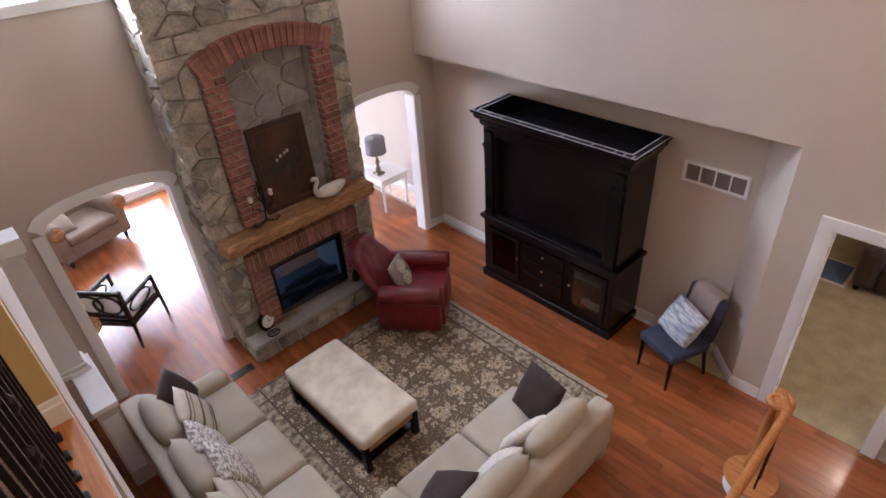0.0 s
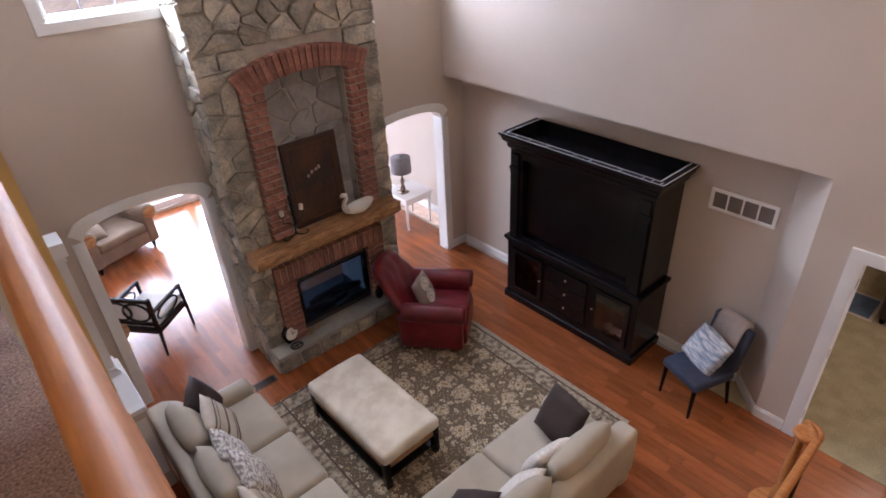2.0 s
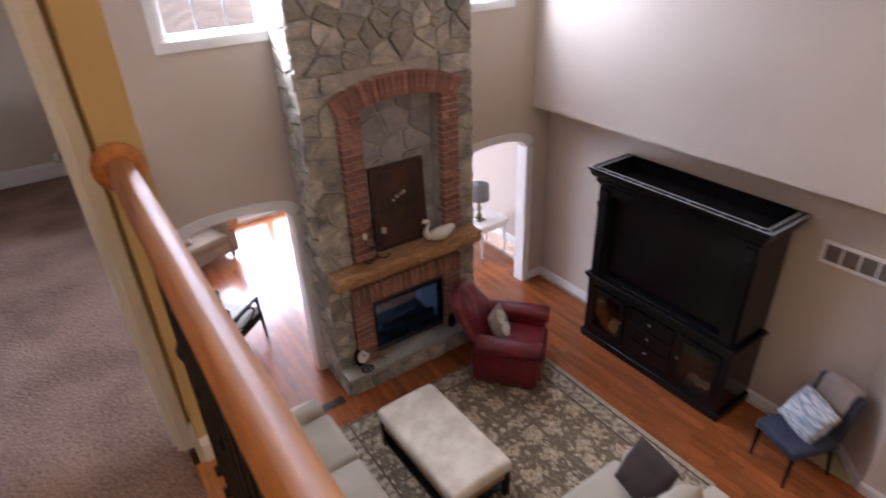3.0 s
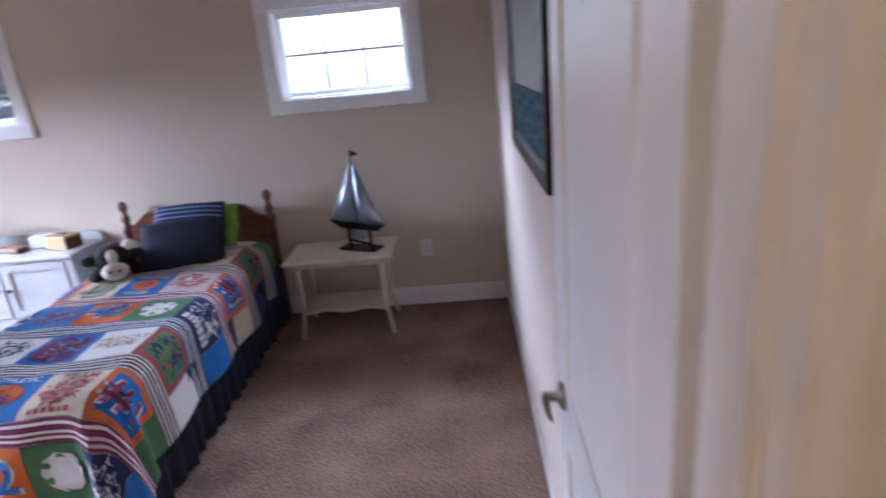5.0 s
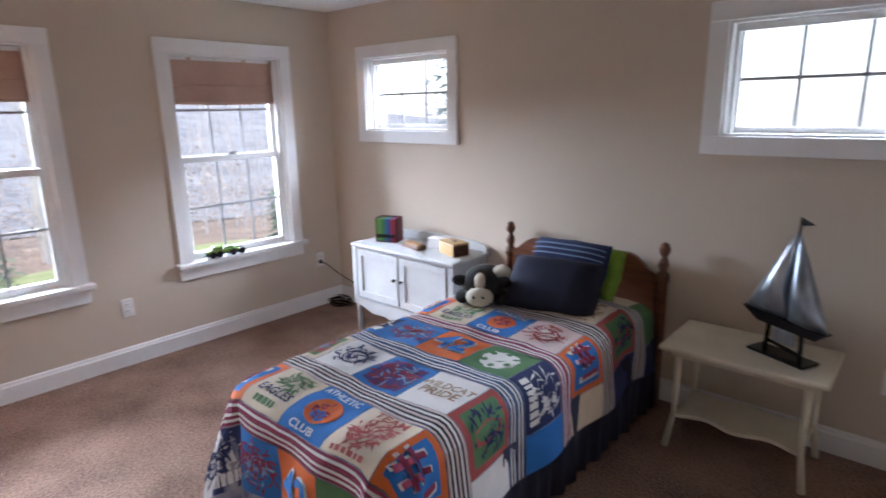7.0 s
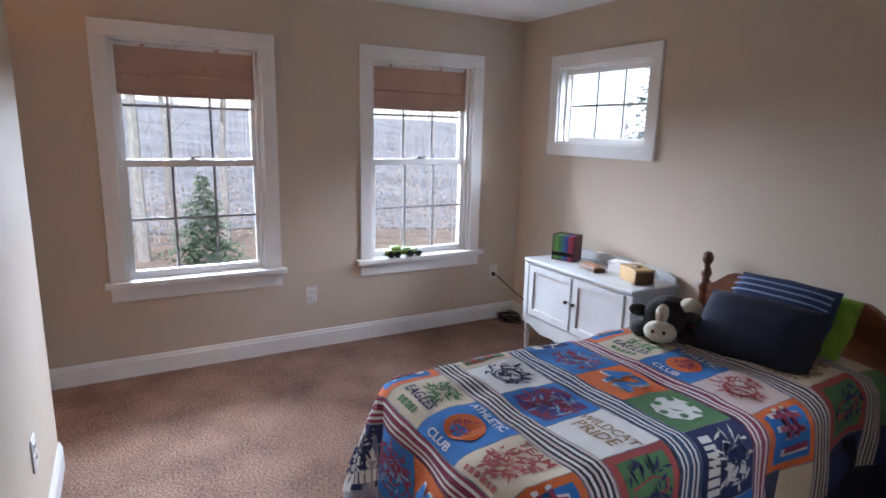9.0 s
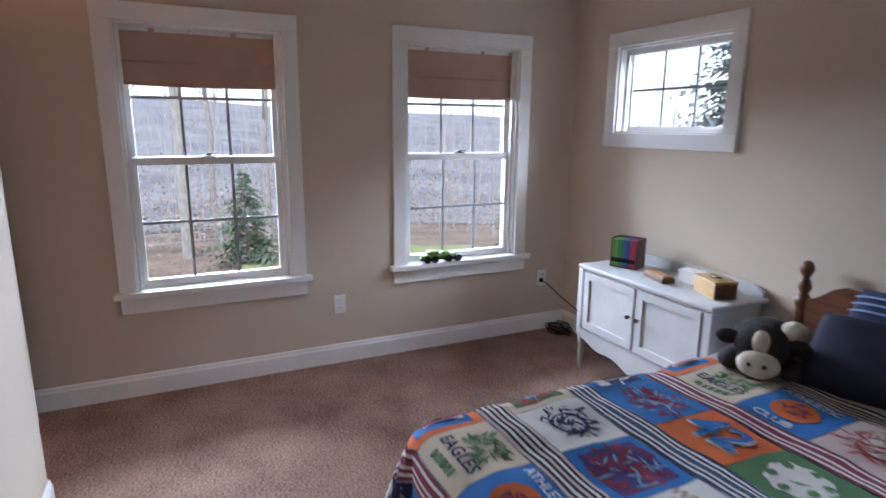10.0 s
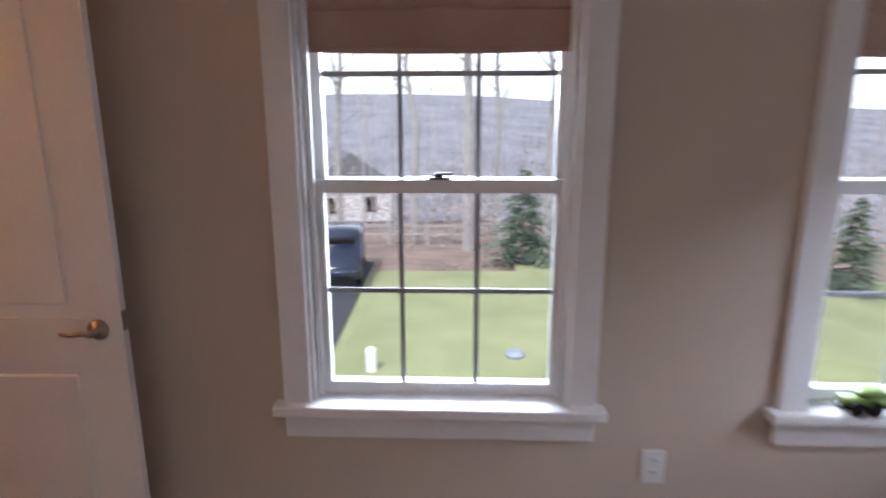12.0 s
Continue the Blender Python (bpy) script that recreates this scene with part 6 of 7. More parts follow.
def motif(kind, s, t, ink, lift):
    """The printed device of one square."""
    if kind == "42":
        words("42", s, t, 0.20, lift, WHITEP)
        words("42", s, t, 0.18, lift + 0.006, BLUEP)
    elif kind == "club":
        outline_on([(x, 0.95 * y) for x, y in disc], s, t, 0.072, lift, ORANGEP)
        strokes(s, t, 14, 0.045, lift + 0.003, MAROONP)
        words("ATHLETIC", s - 0.005, t - 0.095, 0.042, lift, WHITEP)
        words("CLUB", s - 0.01, t + 0.098, 0.042, lift, WHITEP, 1.25)
    elif kind == "wildcat":
        words("WILDCAT", s, t - 0.03, 0.056, lift, TANP, 0.95)
        words("PRIDE", s, t + 0.025, 0.070, lift, TANP)
    elif kind == "eagles":
        strokes(s + 0.01, t - 0.045, 46, 0.062, lift, ink, 1.3)
        words("EAGLES", s, t + 0.035, 0.058, lift, NAVYP)
        bars(s, t + 0.085, 0.13, 0.026, lift, ink)
    elif kind == "team":
        words("TEAM", s, t - 0.095, 0.050, lift, ink, 1.2)
        strokes(s, t, 90, 0.082, lift, ink, 1.1)
        bars(s, t + 0.102, 0.17, 0.018, lift, ink)
    elif kind == "one":
        words("#1", s, t, 0.19, lift, WHITEP)
        words("#1", s, t, 0.165, lift + 0.006, MAROONP)
    elif kind == "ball":
        outline_on([((1 + 0.10 * (k % 2)) * x, (1 + 0.10 * (k % 2)) * y) for k, (x, y) in enumerate(disc)], s, t, 0.078, lift, WHITEP)
        outline_on(hexa, s, t, 0.028, lift + 0.004, GREENP)
        for k in range(6):
            outline_on(hexa, s + 0.064 * math.cos(radians(60 * k + 30)), t + 0.064 * math.sin(radians(60 * k + 30)), 0.016, lift + 0.004, GREENP)
    elif kind == "paw":
        outline_on(paw, s, t - 0.03, 0.062, lift, ink)
        strokes(s, t - 0.03, 34, 0.055, lift + 0.003, NAVYP)
        strokes(s, t - 0.02, 30, 0.10, lift, ink)
        bars(s, t + 0.075, 0.18, 0.05, lift, ink)
    elif kind == "player":
        outline_on([(-0.3, -1), (0.35, -1), (0.5, -0.1), (0.25, 0.9), (-0.2, 1), (-0.5, 0.1)], s, t, 0.075, lift, RUSTP)
        strokes(s, t, 40, 0.09, lift + 0.003, ink)
    elif kind == "splash":
        strokes(s, t, 80, 0.10, lift, ink, 1.1)
        strokes(s, t, 26, 0.09, lift + 0.001, SKYP)
        bars(s, t - 0.03, 0.16, 0.035, lift + 0.001, ink)
    else:
        outline_on(disc, s, t, 0.06, lift, ink)
        outline_on(disc, s, t, 0.05, lift + 0.002, WHITEP)
        strokes(s, t, 60, 0.085, lift + 0.004, ink, 1.15)


def band(start, tints):
    """Narrow woven stripes of one band across the quilt."""
    for k, m in enumerate(tints):
        a = start + 0.004 + k * (BAND - 0.008) / len(tints)
        b = a + (BAND - 0.008) / len(tints) * 0.92
        part("stripe", sheet(S0, S1, a, min(b, T1), 0.0030, 0.035), m, quilt)


TANP, SKYP = plain("print_tan", (0.33, 0.21, 0.12), 0.85), plain("print_sky", (0.20, 0.38, 0.62), 0.85)
PURPLEP, TEALP = plain("print_purple", (0.07, 0.05, 0.22), 0.85), plain("print_teal", (0.035, 0.075, 0.17), 0.85)
BLACKP, ROSEP = plain("print_black", (0.022, 0.020, 0.026), 0.85), plain("print_rose", (0.62, 0.50, 0.48), 0.85)
DARK_BAND = (ROSEP, BLACKP, WHITEP, BLACKP, ROSEP, BLACKP, WHITEP, BLACKP, ROSEP)
MAROON_BAND = (MAROONP, WHITEP, MAROONP, MAROONP, WHITEP, MAROONP, WHITEP, MAROONP)
NAVY_BAND = (TEALP, WHITEP, NAVYP, WHITEP, TEALP, TEALP, WHITEP, NAVYP, WHITEP, TEALP)
BANDS = (DARK_BAND, DARK_BAND, MAROON_BAND, NAVY_BAND, DARK_BAND, MAROON_BAND)
# each square: its ground, its inset (or None), its ink, its device
ONE = (ORANGEP, BLUEP, MAROONP, "one")
CLUB, BALL = (BLUEP, None, ORANGEP, "club"), (GREENP, None, WHITEP, "ball")
FOUR, EAGLE = (ORANGEP, None, WHITEP, "42"), (CREAMP, None, GREENP, "eagles")
TEAM, PAW = (CREAMP, None, RUSTP, "team"), (NAVYP, None, WHITEP, "paw")
SPLASH, CREST = (BLUEP, None, MAROONP, "splash"), (WHITEP, None, NAVYP, "crest")
PURPLE, ROSE = (BLUEP, PURPLEP, MAROONP, "splash"), (ROSEP, None, RUSTP, "crest")
PLAYER, CAT = (RUSTP, GREENP, NAVYP, "player"), (WHITEP, None, TANP, "wildcat")
FIELD = (CREAMP, GREENP, RUSTP, "splash")
LAYOUT = ((CREST, PAW, BALL, CREST, TEAM, BALL, PAW), (BALL, SPLASH, FIELD, TEAM, (CREAMP, None, TANP, "team"), PLAYER, PAW), (TEAM, ONE, EAGLE, CLUB, ROSE, ONE, TEAM), (CLUB, (BLUEP, NAVYP, WHITEP, "paw"), SPLASH, FOUR, BALL, PAW, SPLASH),
          (ONE, FIELD, CREST, PURPLE, CAT, PLAYER, CREST), (PAW, ONE, EAGLE, CLUB, TEAM, ONE, BALL), (CREST, PAW, SPLASH, FOUR, BALL, PAW, CLUB))
for row, line in enumerate(LAYOUT):
    ta = -0.085 + (ROW + BAND) * row
    if row < len(BANDS):
        band(ta + ROW, BANDS[row])
    for col, (ground, inset, ink, kind) in enumerate(line):
        sa = -0.844 + CELL * col
        a0, a1, b0, b1 = max(sa + 0.002, S0), min(sa + CELL - 0.002, S1), max(ta + 0.002, T0), min(ta + ROW - 0.002, T1)
        if a1 - a0 < 0.03 or b1 - b0 < 0.03:
            continue
        part("patch", sheet(a0, a1, b0, b1, 0.0016, 0.03), ground, quilt, "", True)
        if inset and a1 - a0 > 0.1 and b1 - b0 > 0.1:
            part("patch_inset", sheet(a0 + 0.028, a1 - 0.028, b0 + 0.028, b1 - 0.028, 0.0026, 0.03), inset, quilt, "", True)
        if a1 - a0 > 0.19 and b1 - b0 > 0.19:
            motif(kind, (a0 + a1) / 2, (b0 + b1) / 2, ink, 0.0046)

# pillows and toys on the bed
DENIM = mat("denim_blue", (0.016, 0.024, 0.075), (0.024, 0.038, 0.11), 9, 0.85, 0.3, 250)
LIME = mat("lime_fleece", (0.20, 0.34, 0.03), (0.12, 0.22, 0.02), 10, 0.9, 0.5, 150)


def bed_pillow(label, place, rx, rz, w, d, h, material, seed, bars=()):
    p = thing("bed_pillow", label, "pillow", place)
    p.matrix_world = Matrix.Translation(HOME) @ pose(*place, rx, 0, rz)
    part("cover", cushion(w, d, h, 0.5, 14, seed=seed), material, p, "", True)
    for off, m in bars:
        bm = bmesh.new()
        rows = []
        for k in range(15):
            u = -0.92 + 1.84 * k / 14
            bodyz = (max(0, 1 - abs(u) ** 3.5) * max(0, 1 - abs(2 * off / d) ** 3.5)) ** 0.5
            rows.append([bm.verts.new((u * w / 2, off + e, h / 2 * bodyz * 1.08 + 0.003)) for e in (-0.004, 0.004)])
        for a, b in zip(rows, rows[1:]):
            bm.faces.new((a[0], b[0], b[1], a[1]))
        part("stripe", bm, m, p, "pale stripe")
    return p


bed_pillow("lime green fleece pillow behind the blue ones", (-2.62, 6.27, 0.745), 62, -4, 0.46, 0.31, 0.13, LIME, 41)
bed_pillow("blue denim pillow with pale stripes", (-2.65, 6.14, 0.78), 56, 3, 0.45, 0.34, 0.16, DENIM, 42, tuple((o, plain("stripe_blue", (0.22, 0.30, 0.48), 0.85)) for o in (0.05, 0.08, 0.11)))
bed_pillow("dark navy square pillow propped at the head", (-2.63, 5.97, 0.725), 52, 10, 0.50, 0.33, 0.16, SKIRT, 43)

cowb = bmesh.new()


def blob(bm, at, size):
    bmesh.ops.create_uvsphere(bm, u_segments=16, v_segments=10, radius=1, matrix=pose(*at) @ Matrix.Diagonal((*size, 1)))


COW_BLOBS = (((0, 0.07, 0.085), (0.12, 0.13, 0.085), 0), ((0, -0.085, 0.11), (0.095, 0.075, 0.085), 0), ((0, -0.158, 0.062), (0.072, 0.055, 0.05), 1), ((0, -0.135, 0.128), (0.034, 0.030, 0.056), 1), ((-0.115, -0.085, 0.125), (0.045, 0.02, 0.03), 0), ((0.115, -0.085, 0.125), (0.045, 0.02, 0.03), 0),
             ((0.09, 0.05, 0.12), (0.06, 0.07, 0.06), 1), ((-0.10, -0.07, 0.035), (0.045, 0.07, 0.035), 0), ((0.10, -0.07, 0.035), (0.045, 0.07, 0.035), 0), ((-0.024, -0.209, 0.074), (0.008, 0.008, 0.008), 0), ((0.024, -0.209, 0.074), (0.008, 0.008, 0.008), 0))
for at, size, tint in COW_BLOBS:
    before = set(cowb.faces)
    blob(cowb, at, size)
    for f in set(cowb.faces) - before:
        f.material_index = tint
cow = solid("plush_cow", cowb, mat("black_plush", (0.015, 0.014, 0.014), (0.03, 0.028, 0.027), 20, 0.95, 0.9, 140), "black and white plush toy cow on the quilt", "plush toy", (-2.99, 5.86, 0.615), 30, smooth=True)
cow.data.materials.append(mat("cream_plush", (0.74, 0.68, 0.56), (0.62, 0.56, 0.45), 20, 0.95, 0.9, 140))

# side table with the metal ship
nt = thing("side_table", "cream painted side table with turned legs", "table", (-1.76, 6.265, 0), 1)
CREAMPAINT = mat("cream_paint", (0.70, 0.64, 0.50), (0.62, 0.56, 0.43), 6, 0.45, 0.1, 90)
part("top", boxes((-0.34, 0.34, -0.215, 0.215, 0.505, 0.53), bevel=0.008), CREAMPAINT, nt)
part("apron", boxes((-0.29, 0.29, -0.17, 0.17, 0.47, 0.505)), CREAMPAINT, nt)
for sx in (-1, 1):
    for sy in (-1, 1):
        x, y = sx * 0.265, sy * 0.15
        part("leg", tube([(x, y, 0.50), (x, y, 0.30), (x * 1.01, y, 0.17), (x * 1.10, y * 1.15, 0.0)], 0.014, 10, None, [0.018, 0.015, 0.013, 0.016]), CREAMPAINT, nt, "", True)
sh = bmesh.new()
wave = [(-0.27 + 0.54 * k / 20, -0.135 - 0.02 * math.cos(4 * math.pi * k / 20)) for k in range(21)]
extrude(wave + [(x, -y) for x, y in wave[::-1]], 0.018, sh, Matrix.Translation((0, 0, 0.155)))
part("shelf", sh, CREAMPAINT, nt, "scalloped lower shelf")

STEEL = mat("brushed_tin", (0.42, 0.47, 0.52), (0.22, 0.26, 0.31), 7, 0.32, 0.25, 30, metal=0.9, stretch=(1, 1, 0.4))
ship = thing("ship_ornament", "tin sailing ship sculpture on a black stand", "ornament", (-1.63, 6.25, 0.53), -24)
part("base", boxes((-0.135, 0.135, -0.055, 0.055, 0.0, 0.014), bevel=0.004), BLACK, ship, "black base plate")
for x in (-0.075, 0.075):
    part("prop", tube([(x * 1.1, 0, 0.012), (x, 0, 0.15)], 0.010, 8), BLACK, ship)
part("stretcher", tube([(-0.078, 0, 0.055), (0.078, 0, 0.035)], 0.008, 8), BLACK, ship)
part("medallion", boxes((-0.05, 0.05, -0.008, 0.008, 0.06, 0.125), bevel=0.004), STEEL, ship)
hull = bmesh.new()
extrude([(-0.20, 0.19), (0.19, 0.165), (0.15, 0.13), (-0.12, 0.14)], 0.05, hull, Matrix.Translation((0, 0.025, 0)) @ pose(0, 0, 0, 90))
part("hull", hull, BLACK, ship, "dark hull")


def sail(pts, bulge):
    bm = bmesh.new()
    n = 10
    (ax, az), (bx, bz), (cx, cz) = pts
    rows = []
    for i in range(n + 1):
        row = []
        for j in range(n + 1 - i):
            u, v = i / n, j / n
            w = 1 - u - v
            row.append(bm.verts.new((ax * w + bx * u + cx * v, -bulge * 27 * u * v * w - 0.06 * u * w, az * w + bz * u + cz * v)))
        rows.append(row)
    for i in range(n):
        for j in range(n - i):
            bm.faces.new((rows[i][j], rows[i + 1][j], rows[i][j + 1]))
            if j < n - i - 1:
                bm.faces.new((rows[i + 1][j], rows[i + 1][j + 1], rows[i][j + 1]))
    return bm


for pts, b in ((((-0.195, 0.195), (0.0, 0.17), (0.01, 0.58)), 0.05), (((0.005, 0.17), (0.185, 0.165), (0.012, 0.58)), 0.05)):
    ob = part("sail", sail(pts, b), STEEL, ship, "curved tin sail", True)
    ob.modifiers.new("thickness", "SOLIDIFY").thickness = 0.003
part("mast", tube([(0.006, 0.0, 0.16), (0.012, 0, 0.63)], 0.005, 8), BLACK, ship)
part("pennant", extrude([(0.012, 0.63), (0.075, 0.605), (0.012, 0.59)], 0.004, None, pose(0, 0, 0, 90)), BLACK, ship, "small black pennant")

# white cabinet under the high window
# white paint, greyed to hold the shade on the cabinet's south front
CABINET_PAINT = mat("greyed_white_paint", (0.57, 0.58, 0.575), (0.50, 0.505, 0.50), 5, 0.45, 0.06, 90)
cab = thing("cabinet", "white painted two-door cabinet on turned legs", "cabinet", (-3.925, 6.315, 0))
CW, CD = 0.47, 0.185
part("top", boxes((-CW - 0.025, CW + 0.025, -CD - 0.02, CD + 0.01, 0.655, 0.68), bevel=0.008), CABINET_PAINT, cab)
part("body", boxes((-CW, CW, -CD, CD, 0.24, 0.655), bevel=0.006), CABINET_PAINT, cab)
bk = bmesh.new()
pts = [(-CW, 0.68), (CW, 0.68), (CW, 0.71), (CW - 0.06, 0.735), (0.0, 0.75), (-CW + 0.06, 0.735), (-CW, 0.71)]
extrude(pts, 0.016, bk, Matrix.Translation((0, CD + 0.008, 0)) @ pose(0, 0, 0, 90))
part("back_splash", bk, CABINET_PAINT, cab)
for s in (-1, 1):
    d = part("cabinet_door", slab("y", -CD - 0.016, -CD - 0.001, min(s * 0.012, s * 0.43), max(s * 0.012, s * 0.43), 0.285, 0.64, ((min(s * 0.055, s * 0.387), max(s * 0.055, s * 0.387), 0.33, 0.595),)), CABINET_PAINT, cab)
    part("door_panel", boxes((min(s * 0.055, s * 0.387), max(s * 0.055, s * 0.387), -CD - 0.007, -CD - 0.001, 0.33, 0.595)), CABINET_PAINT, d)
    part("knob", lathe([(0.006, 0), (0.006, 0.010), (0.013, 0.017), (0.010, 0.026)], 12, None, (s * 0.035, -CD - 0.016, 0.475), pose(0, 0, 0, 90)), BRONZE, d, "dark bronze knob")
    part("corner_post", boxes((s * CW - 0.022, s * CW + 0.022, -CD - 0.012, -CD + 0.03, 0.22, 0.65), bevel=0.006), CABINET_PAINT, cab)
    for y in (-CD + 0.01, CD - 0.03):
        part("leg", lathe([(0.009, 0), (0.014, 0.02), (0.02, 0.12), (0.014, 0.15), (0.022, 0.17), (0.022, 0.24)], 14, None, (s * (CW - 0.012), y, 0.0)), CABINET_PAINT, cab, "turned white leg", True)
ap = bmesh.new()
pts = [(-CW + 0.02, 0.27), (-CW + 0.02, 0.215)] + [(-CW + 0.02 + (2 * CW - 0.04) * k / 24, 0.215 - 0.055 * math.sin(math.pi * k / 24) ** 2 + 0.014 * math.cos(6 * math.pi * k / 24) - 0.014) for k in range(1, 24)] + [(CW - 0.02, 0.215), (CW - 0.02, 0.27)]
extrude(pts, 0.014, ap, Matrix.Translation((0, -CD + 0.004, 0)) @ pose(0, 0, 0, 90))
part("apron", ap, CABINET_PAINT, cab, "scalloped white apron")
part("moulding", boxes((-CW - 0.004, CW + 0.004, -CD - 0.010, -CD, 0.262, 0.276), bevel=0.003), CABINET_PAINT, cab)

CT = 0.68
bxs = thing("book_set", "slipcased row of bright paperback books", "books", (-4.235, 6.33, CT), 22)
part("slipcase", boxes((-0.11, 0.11, 0.055, 0.066, 0.0, 0.165), (-0.11, 0.11, -0.06, 0.055, 0.0, 0.008), (-0.118, -0.11, -0.06, 0.066, 0.0, 0.165), (0.11, 0.118, -0.06, 0.066, 0.0, 0.165)), plain("case_maroon", (0.10, 0.012, 0.03), 0.5), bxs, "dark printed slipcase")
for k, c in enumerate(((0.10, 0.26, 0.05), (0.13, 0.32, 0.06), (0.06, 0.22, 0.05), (0.03, 0.18, 0.14), (0.03, 0.12, 0.30), (0.05, 0.06, 0.28), (0.34, 0.04, 0.10), (0.36, 0.03, 0.06))):
    b = part("book", boxes((-0.108 + 0.027 * k, -0.083 + 0.027 * k, -0.062, 0.05, 0.009, 0.158), bevel=0.002), plain("spine_%d" % k, c, 0.45), bxs)
    part("spine_band", boxes((-0.107 + 0.027 * k, -0.084 + 0.027 * k, -0.0632, -0.062, 0.03, 0.055)), BLACK, b)
bxs.scale = (0.70, 0.95, 1.08)
tr = thing("wooden_pen_box", "dark wooden pen box on the cabinet", "box", (-3.93, 6.28, CT), -14)
DWOOD = mat("walnut_box", (0.14, 0.065, 0.03), (0.08, 0.035, 0.016), 9, 0.4, 0.1, 60, stretch=(1, 5, 5))
part("body", boxes((-0.095, 0.095, -0.04, 0.04, 0.0, 0.028), bevel=0.004), DWOOD, tr)
part("lid", boxes((-0.088, 0.088, -0.03, 0.03, 0.028, 0.036), bevel=0.003), MANTEL, tr)
wb = thing("white_cup_box", "small white paper box behind the pen box", "box", (-3.80, 6.39, CT), 8)
part("body", boxes((-0.06, 0.06, -0.04, 0.04, 0.0, 0.06), bevel=0.005), WHITE, wb)
part("lid", boxes((-0.064, 0.064, -0.044, 0.044, 0.06, 0.072), bevel=0.004), WHITE, wb)
kb = thing("keepsake_box", "pale wooden keepsake box with brown end", "box", (-3.60, 6.32, CT), -18)
part("body", boxes((-0.09, 0.09, -0.06, 0.06, 0.0, 0.075), bevel=0.004), mat("pale_pine", (0.50, 0.33, 0.13), (0.42, 0.26, 0.10), 9, 0.45, 0.1, 60, stretch=(1, 5, 5)), kb)
part("end_panel", boxes((0.0905, 0.096, -0.058, 0.058, 0.002, 0.073)), DWOOD, kb)
part("lid", boxes((-0.094, 0.097, -0.064, 0.064, 0.075, 0.088), bevel=0.004), mat("pale_pine", (0.5, 0.33, 0.13)), kb)
part("lid_knob", boxes((-0.03, 0.03, -0.015, 0.015, 0.088, 0.098), bevel=0.004), DWOOD, kb)

cord = []
for k in range(90):
    a = radians(30 * k)
    r = 0.095 + 0.022 * math.sin(k * 0.37)
    cord.append((r * math.cos(a) + 0.012 * math.sin(k), 0.75 * r * math.sin(a), 0.008 + 0.0006 * k))
coil = thing("power_cord", "coiled black power cord plugged into the wall", "cable", (-4.955, 6.40, 0))
part("coil", tube(cord, 0.0045, 6), BLACK, coil, "", True)
part("lead", tube([(-0.13, -0.09, 0.385), (-0.07, -0.08, 0.375), (0.06, -0.03, 0.29), (0.25, 0.04, 0.19), (0.5, 0.075, 0.15), (0.56, 0.08, 0.04)], 0.004, 6), BLACK, coil, "", True)
part("plug", boxes((-0.138, -0.115, -0.102, -0.078, 0.37, 0.40), bevel=0.004), BLACK, coil)
fl = thing("floor_register", "dark floor register under the white cabinet", "vent", (-3.98, 6.12, 0.0), 0)
part("frame", boxes((-0.16, 0.16, -0.06, 0.06, 0.001, 0.008)), BRONZE, fl)
for k in range(10):
    part("slat", boxes((-0.135 + 0.027 * k, -0.125 + 0.027 * k, -0.045, 0.045, 0.008, 0.011)), BLACK, fl)


toy = thing("toy_truck", "green plastic toy alligator truck on the sill", "toy", (-5.072, 5.47, 0.607), 88)
toy.scale = (1.35, 1.2, 1.35)
TOYG = plain("toy_green", (0.13, 0.21, 0.025), 0.4)
tbm = bmesh.new()
box(tbm, -0.10, 0.08, -0.022, 0.022, 0.022, 0.042, 0.006)
box(tbm, -0.07, -0.01, -0.024, 0.024, 0.042, 0.062, 0.010, 3)
box(tbm, 0.0, 0.05, -0.02, 0.02, 0.042, 0.054, 0.008, 2)
part("body", tbm, TOYG, toy, "", True)
part("chassis", boxes((-0.11, 0.12, -0.014, 0.014, 0.014, 0.024), bevel=0.003), BLACK, toy)
for x in (-0.075, -0.035, 0.04, 0.09):
    for y in (-0.026, 0.026):
        part("wheel", lathe([(0.016, -0.007), (0.0185, -0.003), (0.0185, 0.003), (0.016, 0.007)], 14, None, (x, y, 0.0185), pose(0, 0, 0, 90)), BLACK, toy)

# framed print on the east wall
fp = thing("framed_print", "black framed print of a stormy sea", "picture", (BE - 0.02, 4.65, 1.285))
part("frame", slab("x", -0.026, -0.002, -0.47, 0.47, 0.0, 0.58 + 0.1, ((-0.43, 0.43, 0.04, 0.64),)), BLACK, fp)
part("inner_edge", slab("x", -0.020, -0.006, -0.432, 0.432, 0.038, 0.642, ((-0.41, 0.41, 0.06, 0.62),)), STEEL, fp, "silver inner edge")
pr = part("print_sky", boxes((-0.012, -0.004, -0.43, 0.43, 0.24, 0.64)), mat("misty_sky", (0.50, 0.53, 0.50), (0.41, 0.45, 0.45), 4, 0.95, 0.02), fp, "misty grey sky")
part("print_sea", boxes((-0.0125, -0.004, -0.43, 0.43, 0.04, 0.24)), mat("stormy_sea", (0.02, 0.05, 0.075), (0.13, 0.19, 0.22), 14, 0.95, 0.02, 60, stretch=(1, 1, 3)), fp, "dark rolling sea")
for picture_ink in ("misty_sky", "stormy_sea"):
    MATS[picture_ink].node_tree.nodes["Principled BSDF"].inputs["Specular IOR Level"].default_value = 0.1
HOME = Vector((0, 0, 0))

# ---- outdoors ----
GZ = -3.45
gr = random.Random(5)


